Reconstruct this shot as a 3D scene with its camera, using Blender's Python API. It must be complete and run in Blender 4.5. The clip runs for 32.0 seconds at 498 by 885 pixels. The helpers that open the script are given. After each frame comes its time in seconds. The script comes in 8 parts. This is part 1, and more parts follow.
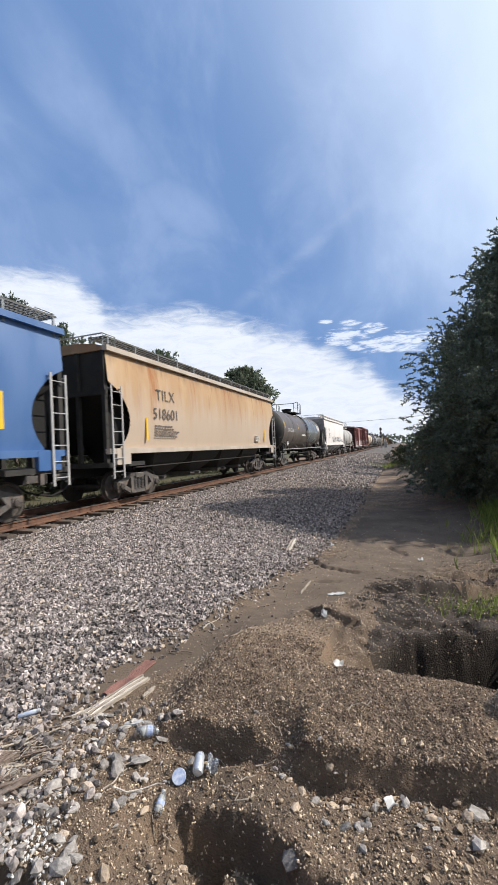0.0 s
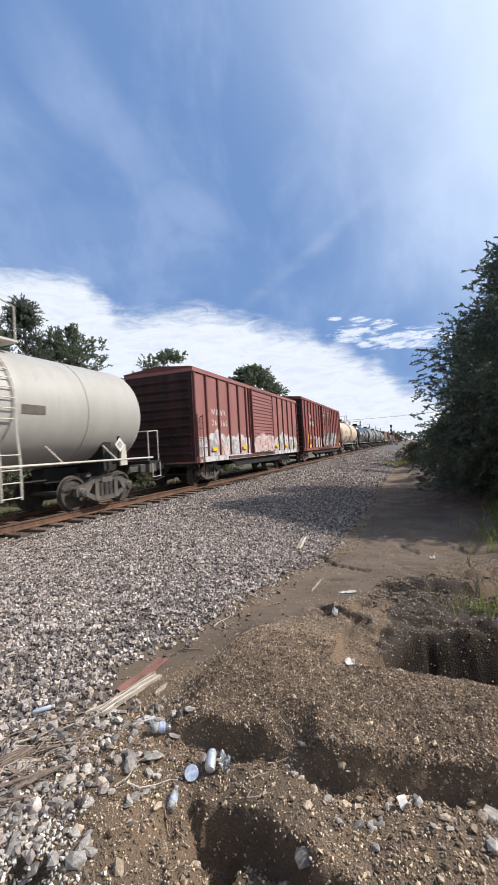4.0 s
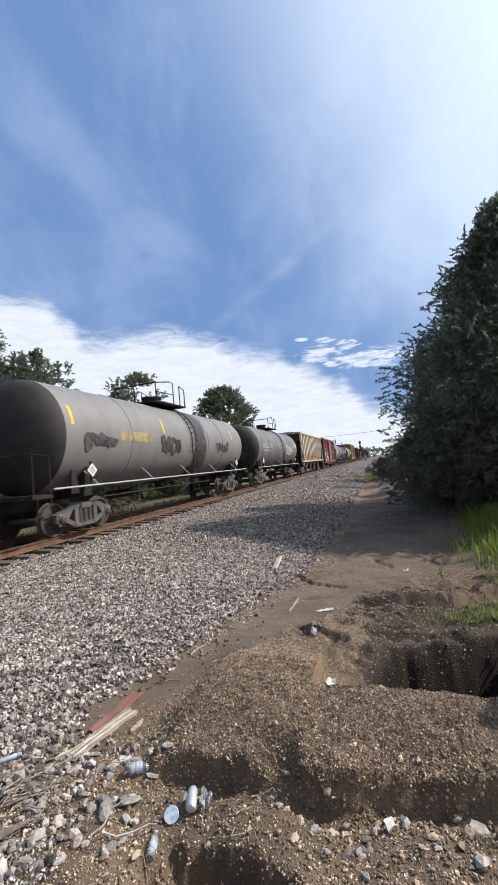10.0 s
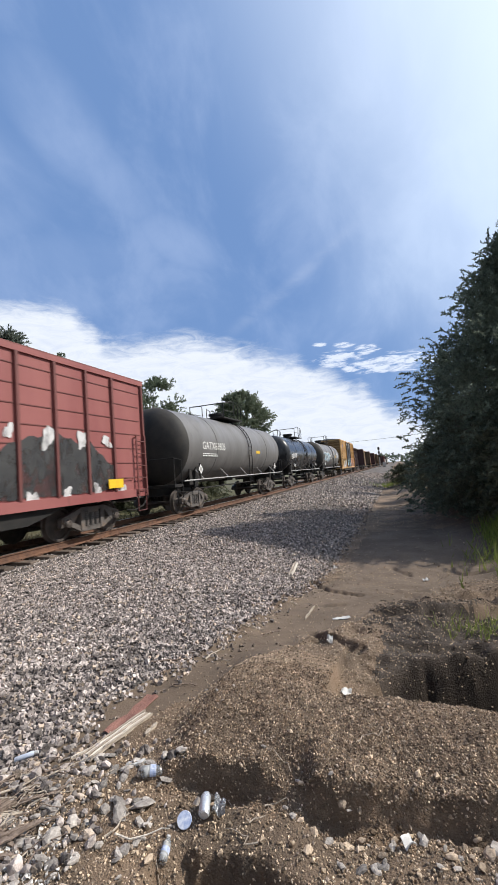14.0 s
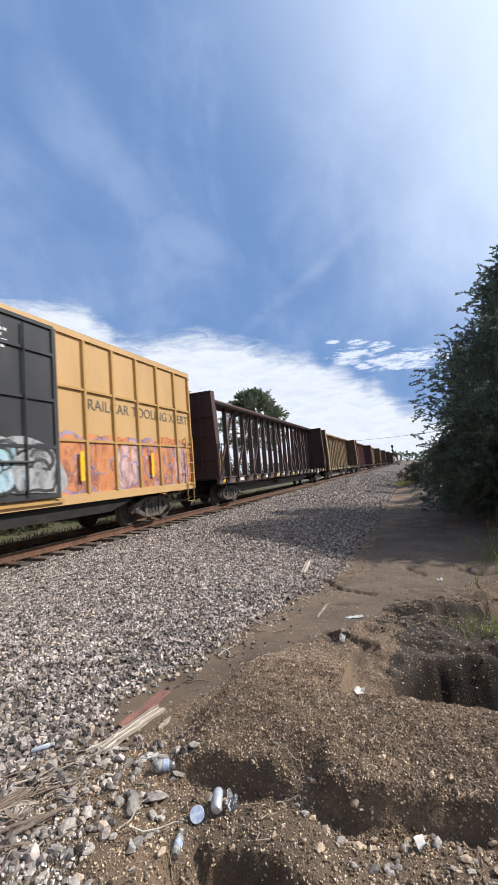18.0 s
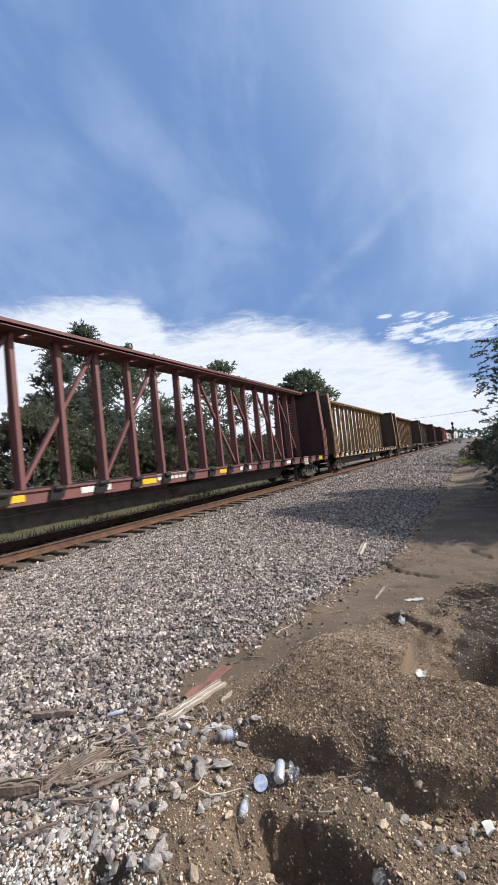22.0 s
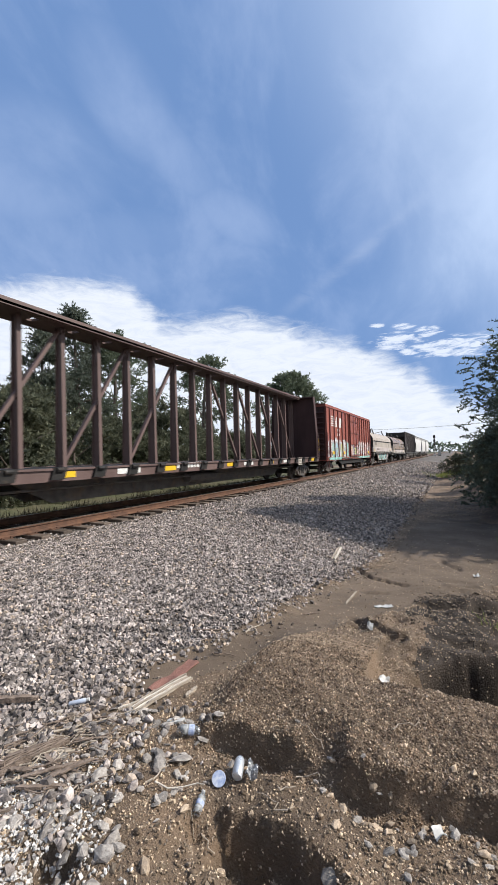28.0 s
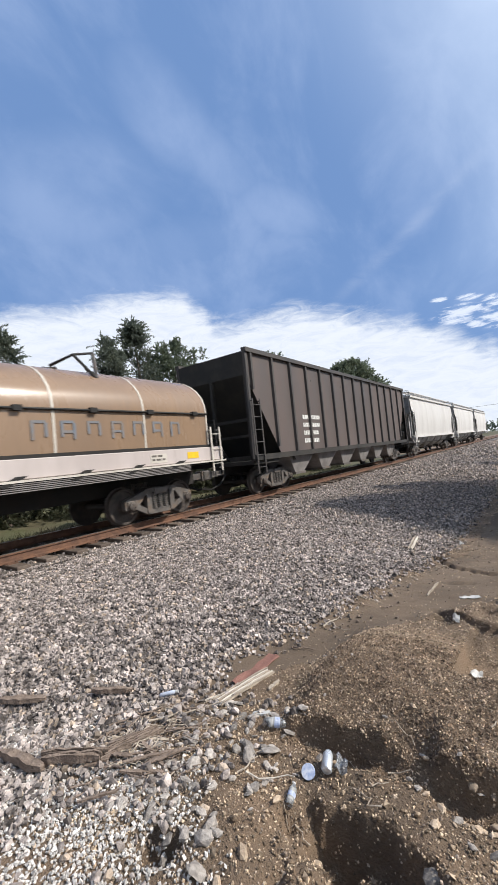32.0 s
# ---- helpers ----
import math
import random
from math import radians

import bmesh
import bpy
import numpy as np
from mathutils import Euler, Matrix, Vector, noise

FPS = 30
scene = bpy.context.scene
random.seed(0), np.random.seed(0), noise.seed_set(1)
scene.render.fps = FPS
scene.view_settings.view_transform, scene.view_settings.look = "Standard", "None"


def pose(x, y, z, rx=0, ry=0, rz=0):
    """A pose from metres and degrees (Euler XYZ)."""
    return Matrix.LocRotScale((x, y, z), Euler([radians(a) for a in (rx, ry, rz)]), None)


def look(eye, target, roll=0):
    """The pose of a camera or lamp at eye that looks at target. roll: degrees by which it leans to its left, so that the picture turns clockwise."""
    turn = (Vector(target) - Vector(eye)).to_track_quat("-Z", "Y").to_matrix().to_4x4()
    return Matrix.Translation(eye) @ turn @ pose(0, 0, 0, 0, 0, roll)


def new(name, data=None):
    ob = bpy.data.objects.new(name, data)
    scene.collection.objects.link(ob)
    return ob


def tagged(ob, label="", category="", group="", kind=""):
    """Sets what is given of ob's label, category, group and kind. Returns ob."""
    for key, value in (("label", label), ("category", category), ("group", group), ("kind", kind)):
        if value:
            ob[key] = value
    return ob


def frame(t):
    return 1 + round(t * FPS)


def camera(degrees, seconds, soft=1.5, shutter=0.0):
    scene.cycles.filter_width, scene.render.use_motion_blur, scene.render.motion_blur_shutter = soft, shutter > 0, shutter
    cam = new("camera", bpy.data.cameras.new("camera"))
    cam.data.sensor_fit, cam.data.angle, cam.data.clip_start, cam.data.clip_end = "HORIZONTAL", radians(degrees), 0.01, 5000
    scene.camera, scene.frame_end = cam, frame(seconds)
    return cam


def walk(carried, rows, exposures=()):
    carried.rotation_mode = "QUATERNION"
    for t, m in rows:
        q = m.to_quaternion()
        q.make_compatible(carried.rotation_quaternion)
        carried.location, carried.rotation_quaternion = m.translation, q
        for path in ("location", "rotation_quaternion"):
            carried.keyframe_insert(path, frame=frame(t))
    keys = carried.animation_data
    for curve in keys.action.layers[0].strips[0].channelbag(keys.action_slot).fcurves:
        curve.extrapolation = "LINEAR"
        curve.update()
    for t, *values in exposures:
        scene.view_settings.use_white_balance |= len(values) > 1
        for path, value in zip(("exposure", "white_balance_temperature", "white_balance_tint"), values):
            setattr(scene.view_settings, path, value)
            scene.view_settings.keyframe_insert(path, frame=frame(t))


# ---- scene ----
import itertools

FOV = 63.0
EYE = (0.0, 0.0, 1.65)          # the phone, held by someone who stands beside the line
cam = camera(FOV, 32.0, 1.5, 0.12)
ROWS = [
    (0.0, 20.25, 0.96, -2.71), (0.5, 21.07, 0.81, -2.83), (1.0, 21.56, 0.53, -2.63), (1.5, 21.78, 0.24, -2.52),
    (2.0, 21.60, -0.10, -2.35), (2.5, 21.38, -0.40, -2.24), (4.5, 21.51, 1.56, -3.29), (5.0, 21.13, 2.29, -3.28),
    (5.5, 20.70, 2.50, -3.32), (6.0, 20.90, 2.11, -3.31), (6.5, 21.41, 1.50, -3.22), (7.0, 22.19, 0.99, -3.57),
    (7.5, 21.58, 1.10, -3.77), (8.0, 19.82, 1.77, -4.17), (8.5, 18.34, 2.36, -4.63), (9.0, 17.48, 2.88, -5.15),
    (9.5, 17.35, 3.12, -5.33), (10.0, 17.44, 3.36, -5.20), (10.5, 17.56, 3.58, -4.79), (11.0, 17.80, 3.79, -4.30),
    (11.5, 18.06, 3.98, -3.93), (12.0, 18.45, 4.20, -3.81), (12.5, 18.91, 4.40, -3.88), (13.0, 19.35, 4.49, -4.21),
    (13.5, 19.75, 4.40, -4.36), (14.0, 19.81, 4.23, -4.42), (14.5, 19.75, 4.07, -4.39), (16.5, 19.75, 4.03, -4.43),
    (17.0, 20.22, 4.17, -4.33), (17.5, 20.88, 4.17, -4.24), (18.0, 21.58, 4.07, -4.24), (18.5, 22.38, 3.79, -4.44),
    (19.0, 23.45, 3.21, -4.86), (19.5, 24.81, 2.50, -5.37), (20.0, 26.14, 2.05, -5.94), (20.5, 27.33, 1.96, -6.41),
    (21.0, 27.84, 2.12, -6.11), (21.5, 28.26, 2.32, -5.87), (22.0, 28.94, 2.32, -5.74), (22.5, 30.06, 2.13, -5.58),
    (23.0, 31.31, 2.20, -5.60), (23.5, 32.07, 2.34, -5.57), (24.0, 32.23, 2.41, -5.31), (24.5, 32.13, 2.34, -5.02),
    (26.5, 34.97, -0.16, 0.03), (27.0, 29.67, -0.17, -0.29), (27.5, 27.71, 1.15, -0.83), (28.0, 26.77, 1.86, -1.36),
    (28.5, 26.47, 2.05, -1.78), (29.0, 25.92, 2.26, -2.73), (29.5, 25.09, 2.46, -2.96), (30.0, 24.57, 2.34, -3.20),
    (30.5, 25.26, 2.23, -3.81), (31.0, 27.37, 2.00, -4.34), (31.5, 31.31, 1.87, -5.34), (32.0, 35.56, 1.75, -5.76),
]


def aim(yaw, pitch, roll):
    a, b = radians(yaw), radians(pitch)
    way = Vector((-math.sin(a) * math.cos(b), math.cos(a) * math.cos(b), math.sin(b)))
    return look(EYE, Vector(EYE) + way, roll)


walk(cam, [(t, aim(yaw, pitch, roll)) for t, yaw, pitch, roll in ROWS], [(0.0, 0.08), (32.0, 0.08)])

# ---- light ----
SUN_AZ, SUN_EL = 63.0, 42.0      # degrees to the right of the line's direction, degrees up
SUN_WAY = Vector((math.sin(radians(SUN_AZ)) * math.cos(radians(SUN_EL)),
                  math.cos(radians(SUN_AZ)) * math.cos(radians(SUN_EL)), math.sin(radians(SUN_EL))))
sun = new("sun", bpy.data.lights.new("sun", "SUN"))
sun.data.energy, sun.data.angle, sun.data.color = 4.7, radians(0.55), (1.0, 0.94, 0.85)
sun.matrix_world = look(SUN_WAY * 60, (0, 0, 0))


class Nodes:
    """A short way to write node trees."""

    def __init__(self, tree, clear=True):
        self.tree = tree
        if clear:
            tree.nodes.clear()

    def add(self, kind, values=None, **props):
        n = self.tree.nodes.new(kind)
        for k, v in props.items():
            if k == "operation":
                n.operation = v
            elif k == "data_type":
                n.data_type = v
            elif k == "blend_type":
                n.blend_type = v
            elif k == "interpolation_type":
                n.interpolation_type = v
            elif k == "noise_dimensions":
                n.noise_dimensions = v
            elif k == "feature":
                n.feature = v
        for k, v in (values or {}).items():
            sock = n.inputs[k]
            if hasattr(v, "is_linked"):
                self.tree.links.new(v, sock)
            else:
                sock.default_value = v
        return n

    def link(self, a, b):
        self.tree.links.new(a, b)

    def math(self, op, a, b=0.0, c=0.0):
        return self.add("ShaderNodeMath", {0: a, 1: b, 2: c}, operation=op).outputs[0]

    def ramp(self, x, lo, hi, out_lo=0.0, out_hi=1.0):
        return self.add("ShaderNodeMapRange", {0: x, 1: lo, 2: hi, 3: out_lo, 4: out_hi},
                        interpolation_type="SMOOTHSTEP").outputs[0]

    def noise(self, vec, scale, detail=3.0, rough=0.55, distort=0.0):
        return self.add("ShaderNodeTexNoise", {"Vector": vec, "Scale": scale, "Detail": detail, "Roughness": rough,
                                               "Distortion": distort}).outputs[0]

    def mix(self, f, a, b, blend="MIX"):
        n = self.add("ShaderNodeMix", data_type="RGBA", blend_type=blend)
        for sock, v in ((n.inputs[0], f), (n.inputs[6], a), (n.inputs[7], b)):
            if hasattr(v, "is_linked"):
                self.link(v, sock)
            else:
                sock.default_value = (*v, 1.0) if isinstance(v, tuple) and len(v) == 3 else v
        return n.outputs[2]

    def stretch(self, vec, s):
        return self.add("ShaderNodeMapping", {"Vector": vec, "Scale": s}).outputs[0]


def make_world():
    w = bpy.data.worlds.new("sky")
    scene.world = w
    w.use_nodes = True
    n = Nodes(w.node_tree)
    sky = n.add("ShaderNodeTexSky")
    sky.sky_type, sky.sun_disc = "NISHITA", False
    sky.sun_elevation, sky.sun_rotation = radians(SUN_EL), radians(SUN_AZ)
    sky.air_density, sky.dust_density, sky.ozone_density = 0.85, 0.4, 3.0
    way = n.add("ShaderNodeTexCoord").outputs["Generated"]
    xyz = n.add("ShaderNodeSeparateXYZ", {0: way})
    x, y, z = xyz.outputs
    az = n.math("MULTIPLY", n.math("ARCTAN2", x, y), 57.2958)
    el = n.math("MULTIPLY", n.math("ARCSINE", z), 57.2958)
    # a bank of white cloud along the horizon, lower towards the right, with a ragged upper edge
    ground = n.add("ShaderNodeCombineXYZ", {0: n.math("MULTIPLY", az, 0.045), 1: n.math("MULTIPLY", el, 0.16)}).outputs[0]
    ragged = n.noise(ground, 2.0, 8.0, 0.66, 0.7)
    fine_at = n.add("ShaderNodeCombineXYZ", {0: n.math("MULTIPLY", az, 0.16), 1: n.math("MULTIPLY", el, 0.55)}).outputs[0]
    wisps = n.noise(fine_at, 1.6, 8.0, 0.70, 0.8)
    edge = n.add("ShaderNodeValToRGB", {"Fac": n.math("DIVIDE", n.math("ADD", az, 75.0), 80.0)})
    heights = [(-75.0, 19.0), (-59.5, 20.7), (-51.0, 22.7), (-43.5, 23.2), (-40.8, 21.2), (-38.5, 18.9), (-34.0, 18.6), (-27.4, 19.6), (-22.0, 18.6), (-18.5, 17.4), (-13.0, 15.6),
               (-9.0, 13.6), (-4.0, 11.0), (0.0, 7.4), (5.0, 5.0)]
    ramp = edge.color_ramp
    ramp.interpolation = "EASE"
    while len(ramp.elements) < len(heights):
        ramp.elements.new(0.5)
    for stop, (a, h) in zip(ramp.elements, heights):
        stop.position = (a + 75.0) / 80.0
    for stop, (a, h) in zip(ramp.elements, heights):
        stop.color = (h / 30.0, h / 30.0, h / 30.0, 1.0)
    top = n.math("ADD", n.math("MULTIPLY", edge.outputs[0], 30.0), n.math("ADD", n.math("MULTIPLY", n.math("SUBTRACT", ragged, 0.5), 4.0), n.math("MULTIPLY", n.math("SUBTRACT", wisps, 0.5), 3.4)))
    front = n.ramp(n.math("ABSOLUTE", n.math("ADD", az, 15.0)), 115.0, 65.0)
    # bank continued behind the viewer, unseen, as extra fill for shaded sides
    top = n.math("ADD", top, n.ramp(az, 50.0, 110.0, 0.0, 14.0))
    bank = n.ramp(n.math("SUBTRACT", top, el), -0.9, 2.6)

    def puff(a, e, wide, tall, lean=0.0):
        """1 at the middle of an oval patch of sky, falling to 0 at its edge; lean: its rise over its run."""
        u = n.math("DIVIDE", n.math("SUBTRACT", az, a), wide)
        v = n.math("DIVIDE", n.math("SUBTRACT", n.math("SUBTRACT", el, e), n.math("MULTIPLY", n.math("SUBTRACT", az, a), lean)), tall)
        return n.ramp(n.math("ADD", n.math("MULTIPLY", u, u), n.math("MULTIPLY", v, v)), 1.0, 0.0)
    # small bright clouds over the line's far end
    broken = n.noise(n.stretch(fine_at, (1.2, 1.6, 1.0)), 1.9, 7.0, 0.68, 0.6)
    patch = None
    for a, e, wide, tall in ((-8.7, 16.75, 1.5, 0.45), (-5.6, 16.25, 2.2, 0.55), (-6.5, 14.5, 4.5, 1.5), (-2.5, 15.2, 2.4, 0.9), (1.2, 12.9, 7.5, 1.9), (-3.5, 13.2, 4.0, 1.2)):
        one = puff(a, e, wide, tall, -0.03)
        patch = one if patch is None else n.math("MAXIMUM", patch, one)
    patch = n.math("MULTIPLY", n.ramp(n.math("ADD", n.math("MULTIPLY", patch, 0.18), broken), 0.56, 0.76), n.ramp(patch, 0.0, 0.6))
    # one faint streak that climbs to the right
    off = n.math("ABSOLUTE", n.math("SUBTRACT", el, n.math("ADD", n.math("MULTIPLY", az, 0.57), 31.7)))
    streak = n.math("MULTIPLY", n.math("MULTIPLY", n.ramp(off, 1.5, 0.0), n.ramp(ragged, 0.25, 0.6)), n.math("MULTIPLY", n.ramp(az, -23.0, -18.0), n.ramp(az, 2.0, -11.0)))
    # thin high veils: a mottled sheet, a few thicker patches, and a bright sheet towards the sun
    veil_at = n.add("ShaderNodeMapping", {"Vector": way, "Rotation": (0.0, 0.0, radians(35)), "Scale": (2.4, 0.9, 2.0)}).outputs[0]
    mottle = n.noise(veil_at, 2.6, 6.0, 0.58, 0.35)
    veil = n.ramp(mottle, 0.38, 0.74, 0.02, 0.60)
    for a, e, wide, tall, lean, k in ((-43.0, 41.0, 9.0, 6.0, -0.4, 0.50), (-37.0, 37.0, 9.0, 4.5, -0.5, 0.38), (-28.0, 30.8, 8.0, 4.0, -0.3, 0.42), (-56.0, 33.0, 14.0, 8.0, 0.1, 0.40),
                                      (-43.0, 28.0, 14.0, 4.0, 0.1, 0.22)):
        veil = n.math("MAXIMUM", veil, n.math("MULTIPLY", puff(a, e, wide, tall, lean), n.ramp(mottle, 0.25, 0.7, 0.35 * k, 1.7 * k)))
    sheet = n.math("MULTIPLY", n.ramp(n.math("SUBTRACT", n.math("ADD", az, 2.0), n.math("MULTIPLY", n.math("SUBTRACT", el, 25.0), 1.1)), -7.0, 5.0), n.math("MULTIPLY", n.ramp(el, 14.0, 24.0), n.ramp(mottle, 0.2, 0.6, 0.4, 1.0)))
    # glare of thin cloud round the sun
    near = n.add("ShaderNodeVectorMath", {0: way, 1: tuple(SUN_WAY)}, operation="DOT_PRODUCT").outputs["Value"]
    glow = n.math("POWER", n.ramp(near, 0.43, 1.02), 1.15)
    clear = n.mix(n.math("MULTIPLY", front, 0.35), sky.outputs[0], (0.0, 0.0, 0.0))
    deep = n.mix(n.math("MULTIPLY", front, 0.68), clear, (3.1, 5.5, 10.8))
    base = n.mix(n.math("MULTIPLY", veil, 0.50), deep, (7.2, 8.9, 12.6))
    base = n.mix(n.math("MULTIPLY", glow, 0.85), base, (15.6, 17.6, 20.2))
    base = n.mix(n.math("MULTIPLY", sheet, 0.22), base, (11.6, 13.8, 17.2))
    base = n.mix(n.math("MULTIPLY", streak, 0.11), base, (11.5, 12.4, 14.2))
    base = n.mix(n.math("MULTIPLY", patch, 0.8), base, (12.5, 13.4, 15.0))
    cloud = n.mix(n.ramp(wisps, 0.30, 0.66), (10.7, 11.6, 13.3), (11.9, 12.6, 13.7))
    base = n.mix(n.math("MULTIPLY", bank, n.ramp(wisps, 0.2, 0.55, 0.88, 0.98)), base, cloud)
    bg = n.add("ShaderNodeBackground", {"Color": base, "Strength": 0.072})
    n.link(bg.outputs[0], n.add("ShaderNodeOutputWorld").inputs[0])


make_world()

# ---- materials ----
def surface(name, colours, scale=3.0, stretch=(1, 1, 1), rough=0.7, metal=0.0, bump=0.15, bump_scale=40.0, grime=None, grime_at=(0.5, 0.75),
            grime_scale=1.2, grime_stretch=(1, 1, 1), vary=0.0, island=0.0, rough_vary=0.15, spec=0.4):
    """Paint, stone, soil or wood: two colours mixed by noise, a stain over it, fine relief, and some change from piece to piece."""
    m = bpy.data.materials.new(name)
    m.use_nodes = True
    n = Nodes(m.node_tree)
    at = n.add("ShaderNodeTexCoord").outputs["Object"]
    big = n.noise(n.stretch(at, stretch), scale, 5.0, 0.6)
    col = n.mix(n.ramp(big, 0.32, 0.68), colours[0], colours[1])
    if grime:
        g = n.noise(n.stretch(at, grime_stretch), grime_scale, 6.0, 0.65, 0.3)
        col = n.mix(n.ramp(g, grime_at[0], grime_at[1]), col, grime)
    if vary or island:
        r = n.add("ShaderNodeObjectInfo").outputs["Random"] if vary else n.add("ShaderNodeNewGeometry").outputs["Random Per Island"]
        k = vary or island
        v = n.math("ADD", n.math("MULTIPLY", r, 2 * k), 1.0 - k)
        if island:
            # one stone in ten is a tan one
            col = n.mix(n.ramp(n.math("FRACT", n.math("MULTIPLY", r, 7.31)), 0.90, 0.92), col, (0.36, 0.285, 0.22))
        hsv = n.add("ShaderNodeHueSaturation", {"Color": col, "Value": v})
        col = hsv.outputs[0]
    fine = n.noise(at, bump_scale, 4.0, 0.6)
    r_out = n.ramp(big, 0.2, 0.8, max(0.04, rough - rough_vary), min(1.0, rough + rough_vary))
    b = n.add("ShaderNodeBump", {"Strength": bump, "Distance": 0.02, "Height": fine})
    p = n.add("ShaderNodeBsdfPrincipled", {"Base Color": col, "Roughness": r_out, "Metallic": metal, "Normal": b.outputs[0],
                                           "Specular IOR Level": spec})
    n.link(p.outputs[0], n.add("ShaderNodeOutputMaterial").inputs[0])
    return m


def paint(name, a, b=None, rust=(0.16, 0.07, 0.035), amount=0.35, rough=0.5, streak=True):
    """Weathered paint on steel: dust bleaching, rust and grime in downward streaks."""
    b = b or tuple(0.8 * c + 0.02 for c in a)
    lo = 0.78 - 0.5 * amount
    return surface(name, (a, b), 0.9, (1, 1.2, 0.35), rough, 0.0, 0.05, 30.0, rust, (lo, lo + 0.22), 1.6,
                   (1.6, 1.6, 0.16 if streak else 1.0))


MAT = {
    "ballast": surface("ballast_stone", ((0.44, 0.38, 0.345), (0.130, 0.110, 0.10)), 9.0, rough=0.8, bump=0.5, bump_scale=60, island=0.7),
    "ballast_one": surface("ballast_rock", ((0.40, 0.36, 0.32), (0.22, 0.195, 0.175)), 1.4, rough=0.85, bump=0.35, bump_scale=5, vary=0.4),
    # bed darker than its stones, as the shade in the gaps between them
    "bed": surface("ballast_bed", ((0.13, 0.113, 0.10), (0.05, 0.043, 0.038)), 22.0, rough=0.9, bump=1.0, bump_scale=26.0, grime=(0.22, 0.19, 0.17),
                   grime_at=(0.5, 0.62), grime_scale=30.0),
    "dirt": surface("dirt", ((0.232, 0.159, 0.104), (0.126, 0.092, 0.065)), 1.4, rough=0.92, bump=1.0, bump_scale=90.0, grime=(0.095, 0.070, 0.050),
                    grime_at=(0.55, 0.78), grime_scale=2.1),
    "mud": surface("dried_mud", ((0.150, 0.108, 0.074), (0.108, 0.079, 0.056)), 1.1, rough=0.9, bump=0.35, bump_scale=55.0, grime=(0.084, 0.062, 0.045),
                   grime_at=(0.56, 0.72), grime_scale=3.2),
    # darker soil, deepened further so its colour carries the gully's shade
    "shaded_gully_soil": surface("gully_soil_and_shade", ((0.060, 0.044, 0.033), (0.032, 0.024, 0.019)), 3.0, rough=0.95, bump=0.9, bump_scale=70.0, grime=(0.125, 0.092, 0.064),
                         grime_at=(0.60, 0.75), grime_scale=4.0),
    "pebble": surface("pebble", ((0.58, 0.45, 0.315), (0.22, 0.162, 0.11)), 20.0, rough=0.75, bump=0.3, bump_scale=90, island=0.72),
    "limestone": surface("crushed_limestone", ((0.66, 0.625, 0.59), (0.43, 0.405, 0.38)), 20.0, rough=0.85, bump=0.3, bump_scale=90, island=0.4),
    "field": surface("rough_grass_ground", ((0.075, 0.080, 0.035), (0.10, 0.085, 0.05)), 0.6, rough=0.95, bump=1.0, bump_scale=9.0),
    "rail": surface("rusty_rail_side", ((0.17, 0.085, 0.05), (0.10, 0.055, 0.038)), 4.0, rough=0.75, bump=0.3),
    "rail_top": surface("worn_rail_head", ((0.55, 0.50, 0.46), (0.40, 0.36, 0.33)), 3.0, rough=0.32, metal=0.9, bump=0.03),
    "tie": surface("weathered_tie", ((0.085, 0.062, 0.048), (0.14, 0.11, 0.09)), 2.0, (2, 9, 9), rough=0.9, bump=0.6, bump_scale=20, vary=0.35),
    "steel": surface("dusty_running_gear", ((0.070, 0.064, 0.060), (0.140, 0.126, 0.116)), 3.5, rough=0.55, bump=0.3, grime=(0.16, 0.115, 0.082),
                     grime_at=(0.52, 0.7), grime_scale=3.0),
    "wheel": surface("wheel_steel", ((0.06, 0.052, 0.048), (0.12, 0.10, 0.088)), 5.0, rough=0.6, metal=0.4, bump=0.1),
    "frame_black": surface("black_underframe", ((0.010, 0.0095, 0.009), (0.024, 0.021, 0.019)), 2.5, rough=0.75, bump=0.15, grime=(0.055, 0.042, 0.032),
                           grime_at=(0.56, 0.74), grime_scale=2.0),
    "yellow": surface("yellow_reflector", ((0.80, 0.52, 0.03), (0.72, 0.44, 0.03)), 6.0, rough=0.4, bump=0.02),
    "white": surface("white_lettering", ((0.78, 0.77, 0.74), (0.62, 0.61, 0.58)), 9.0, rough=0.6, bump=0.02),
    "dark_letter": surface("faded_black_lettering", ((0.09, 0.08, 0.07), (0.16, 0.13, 0.11)), 6.0, rough=0.7, bump=0.02),
    "worn_letter": surface("worn_lettering", ((0.15, 0.17, 0.20), (0.20, 0.17, 0.15)), 5.0, rough=0.7, bump=0.02),
    "grey_letter": surface("grey_lettering", ((0.30, 0.29, 0.28), (0.42, 0.41, 0.40)), 6.0, rough=0.7, bump=0.02),
}


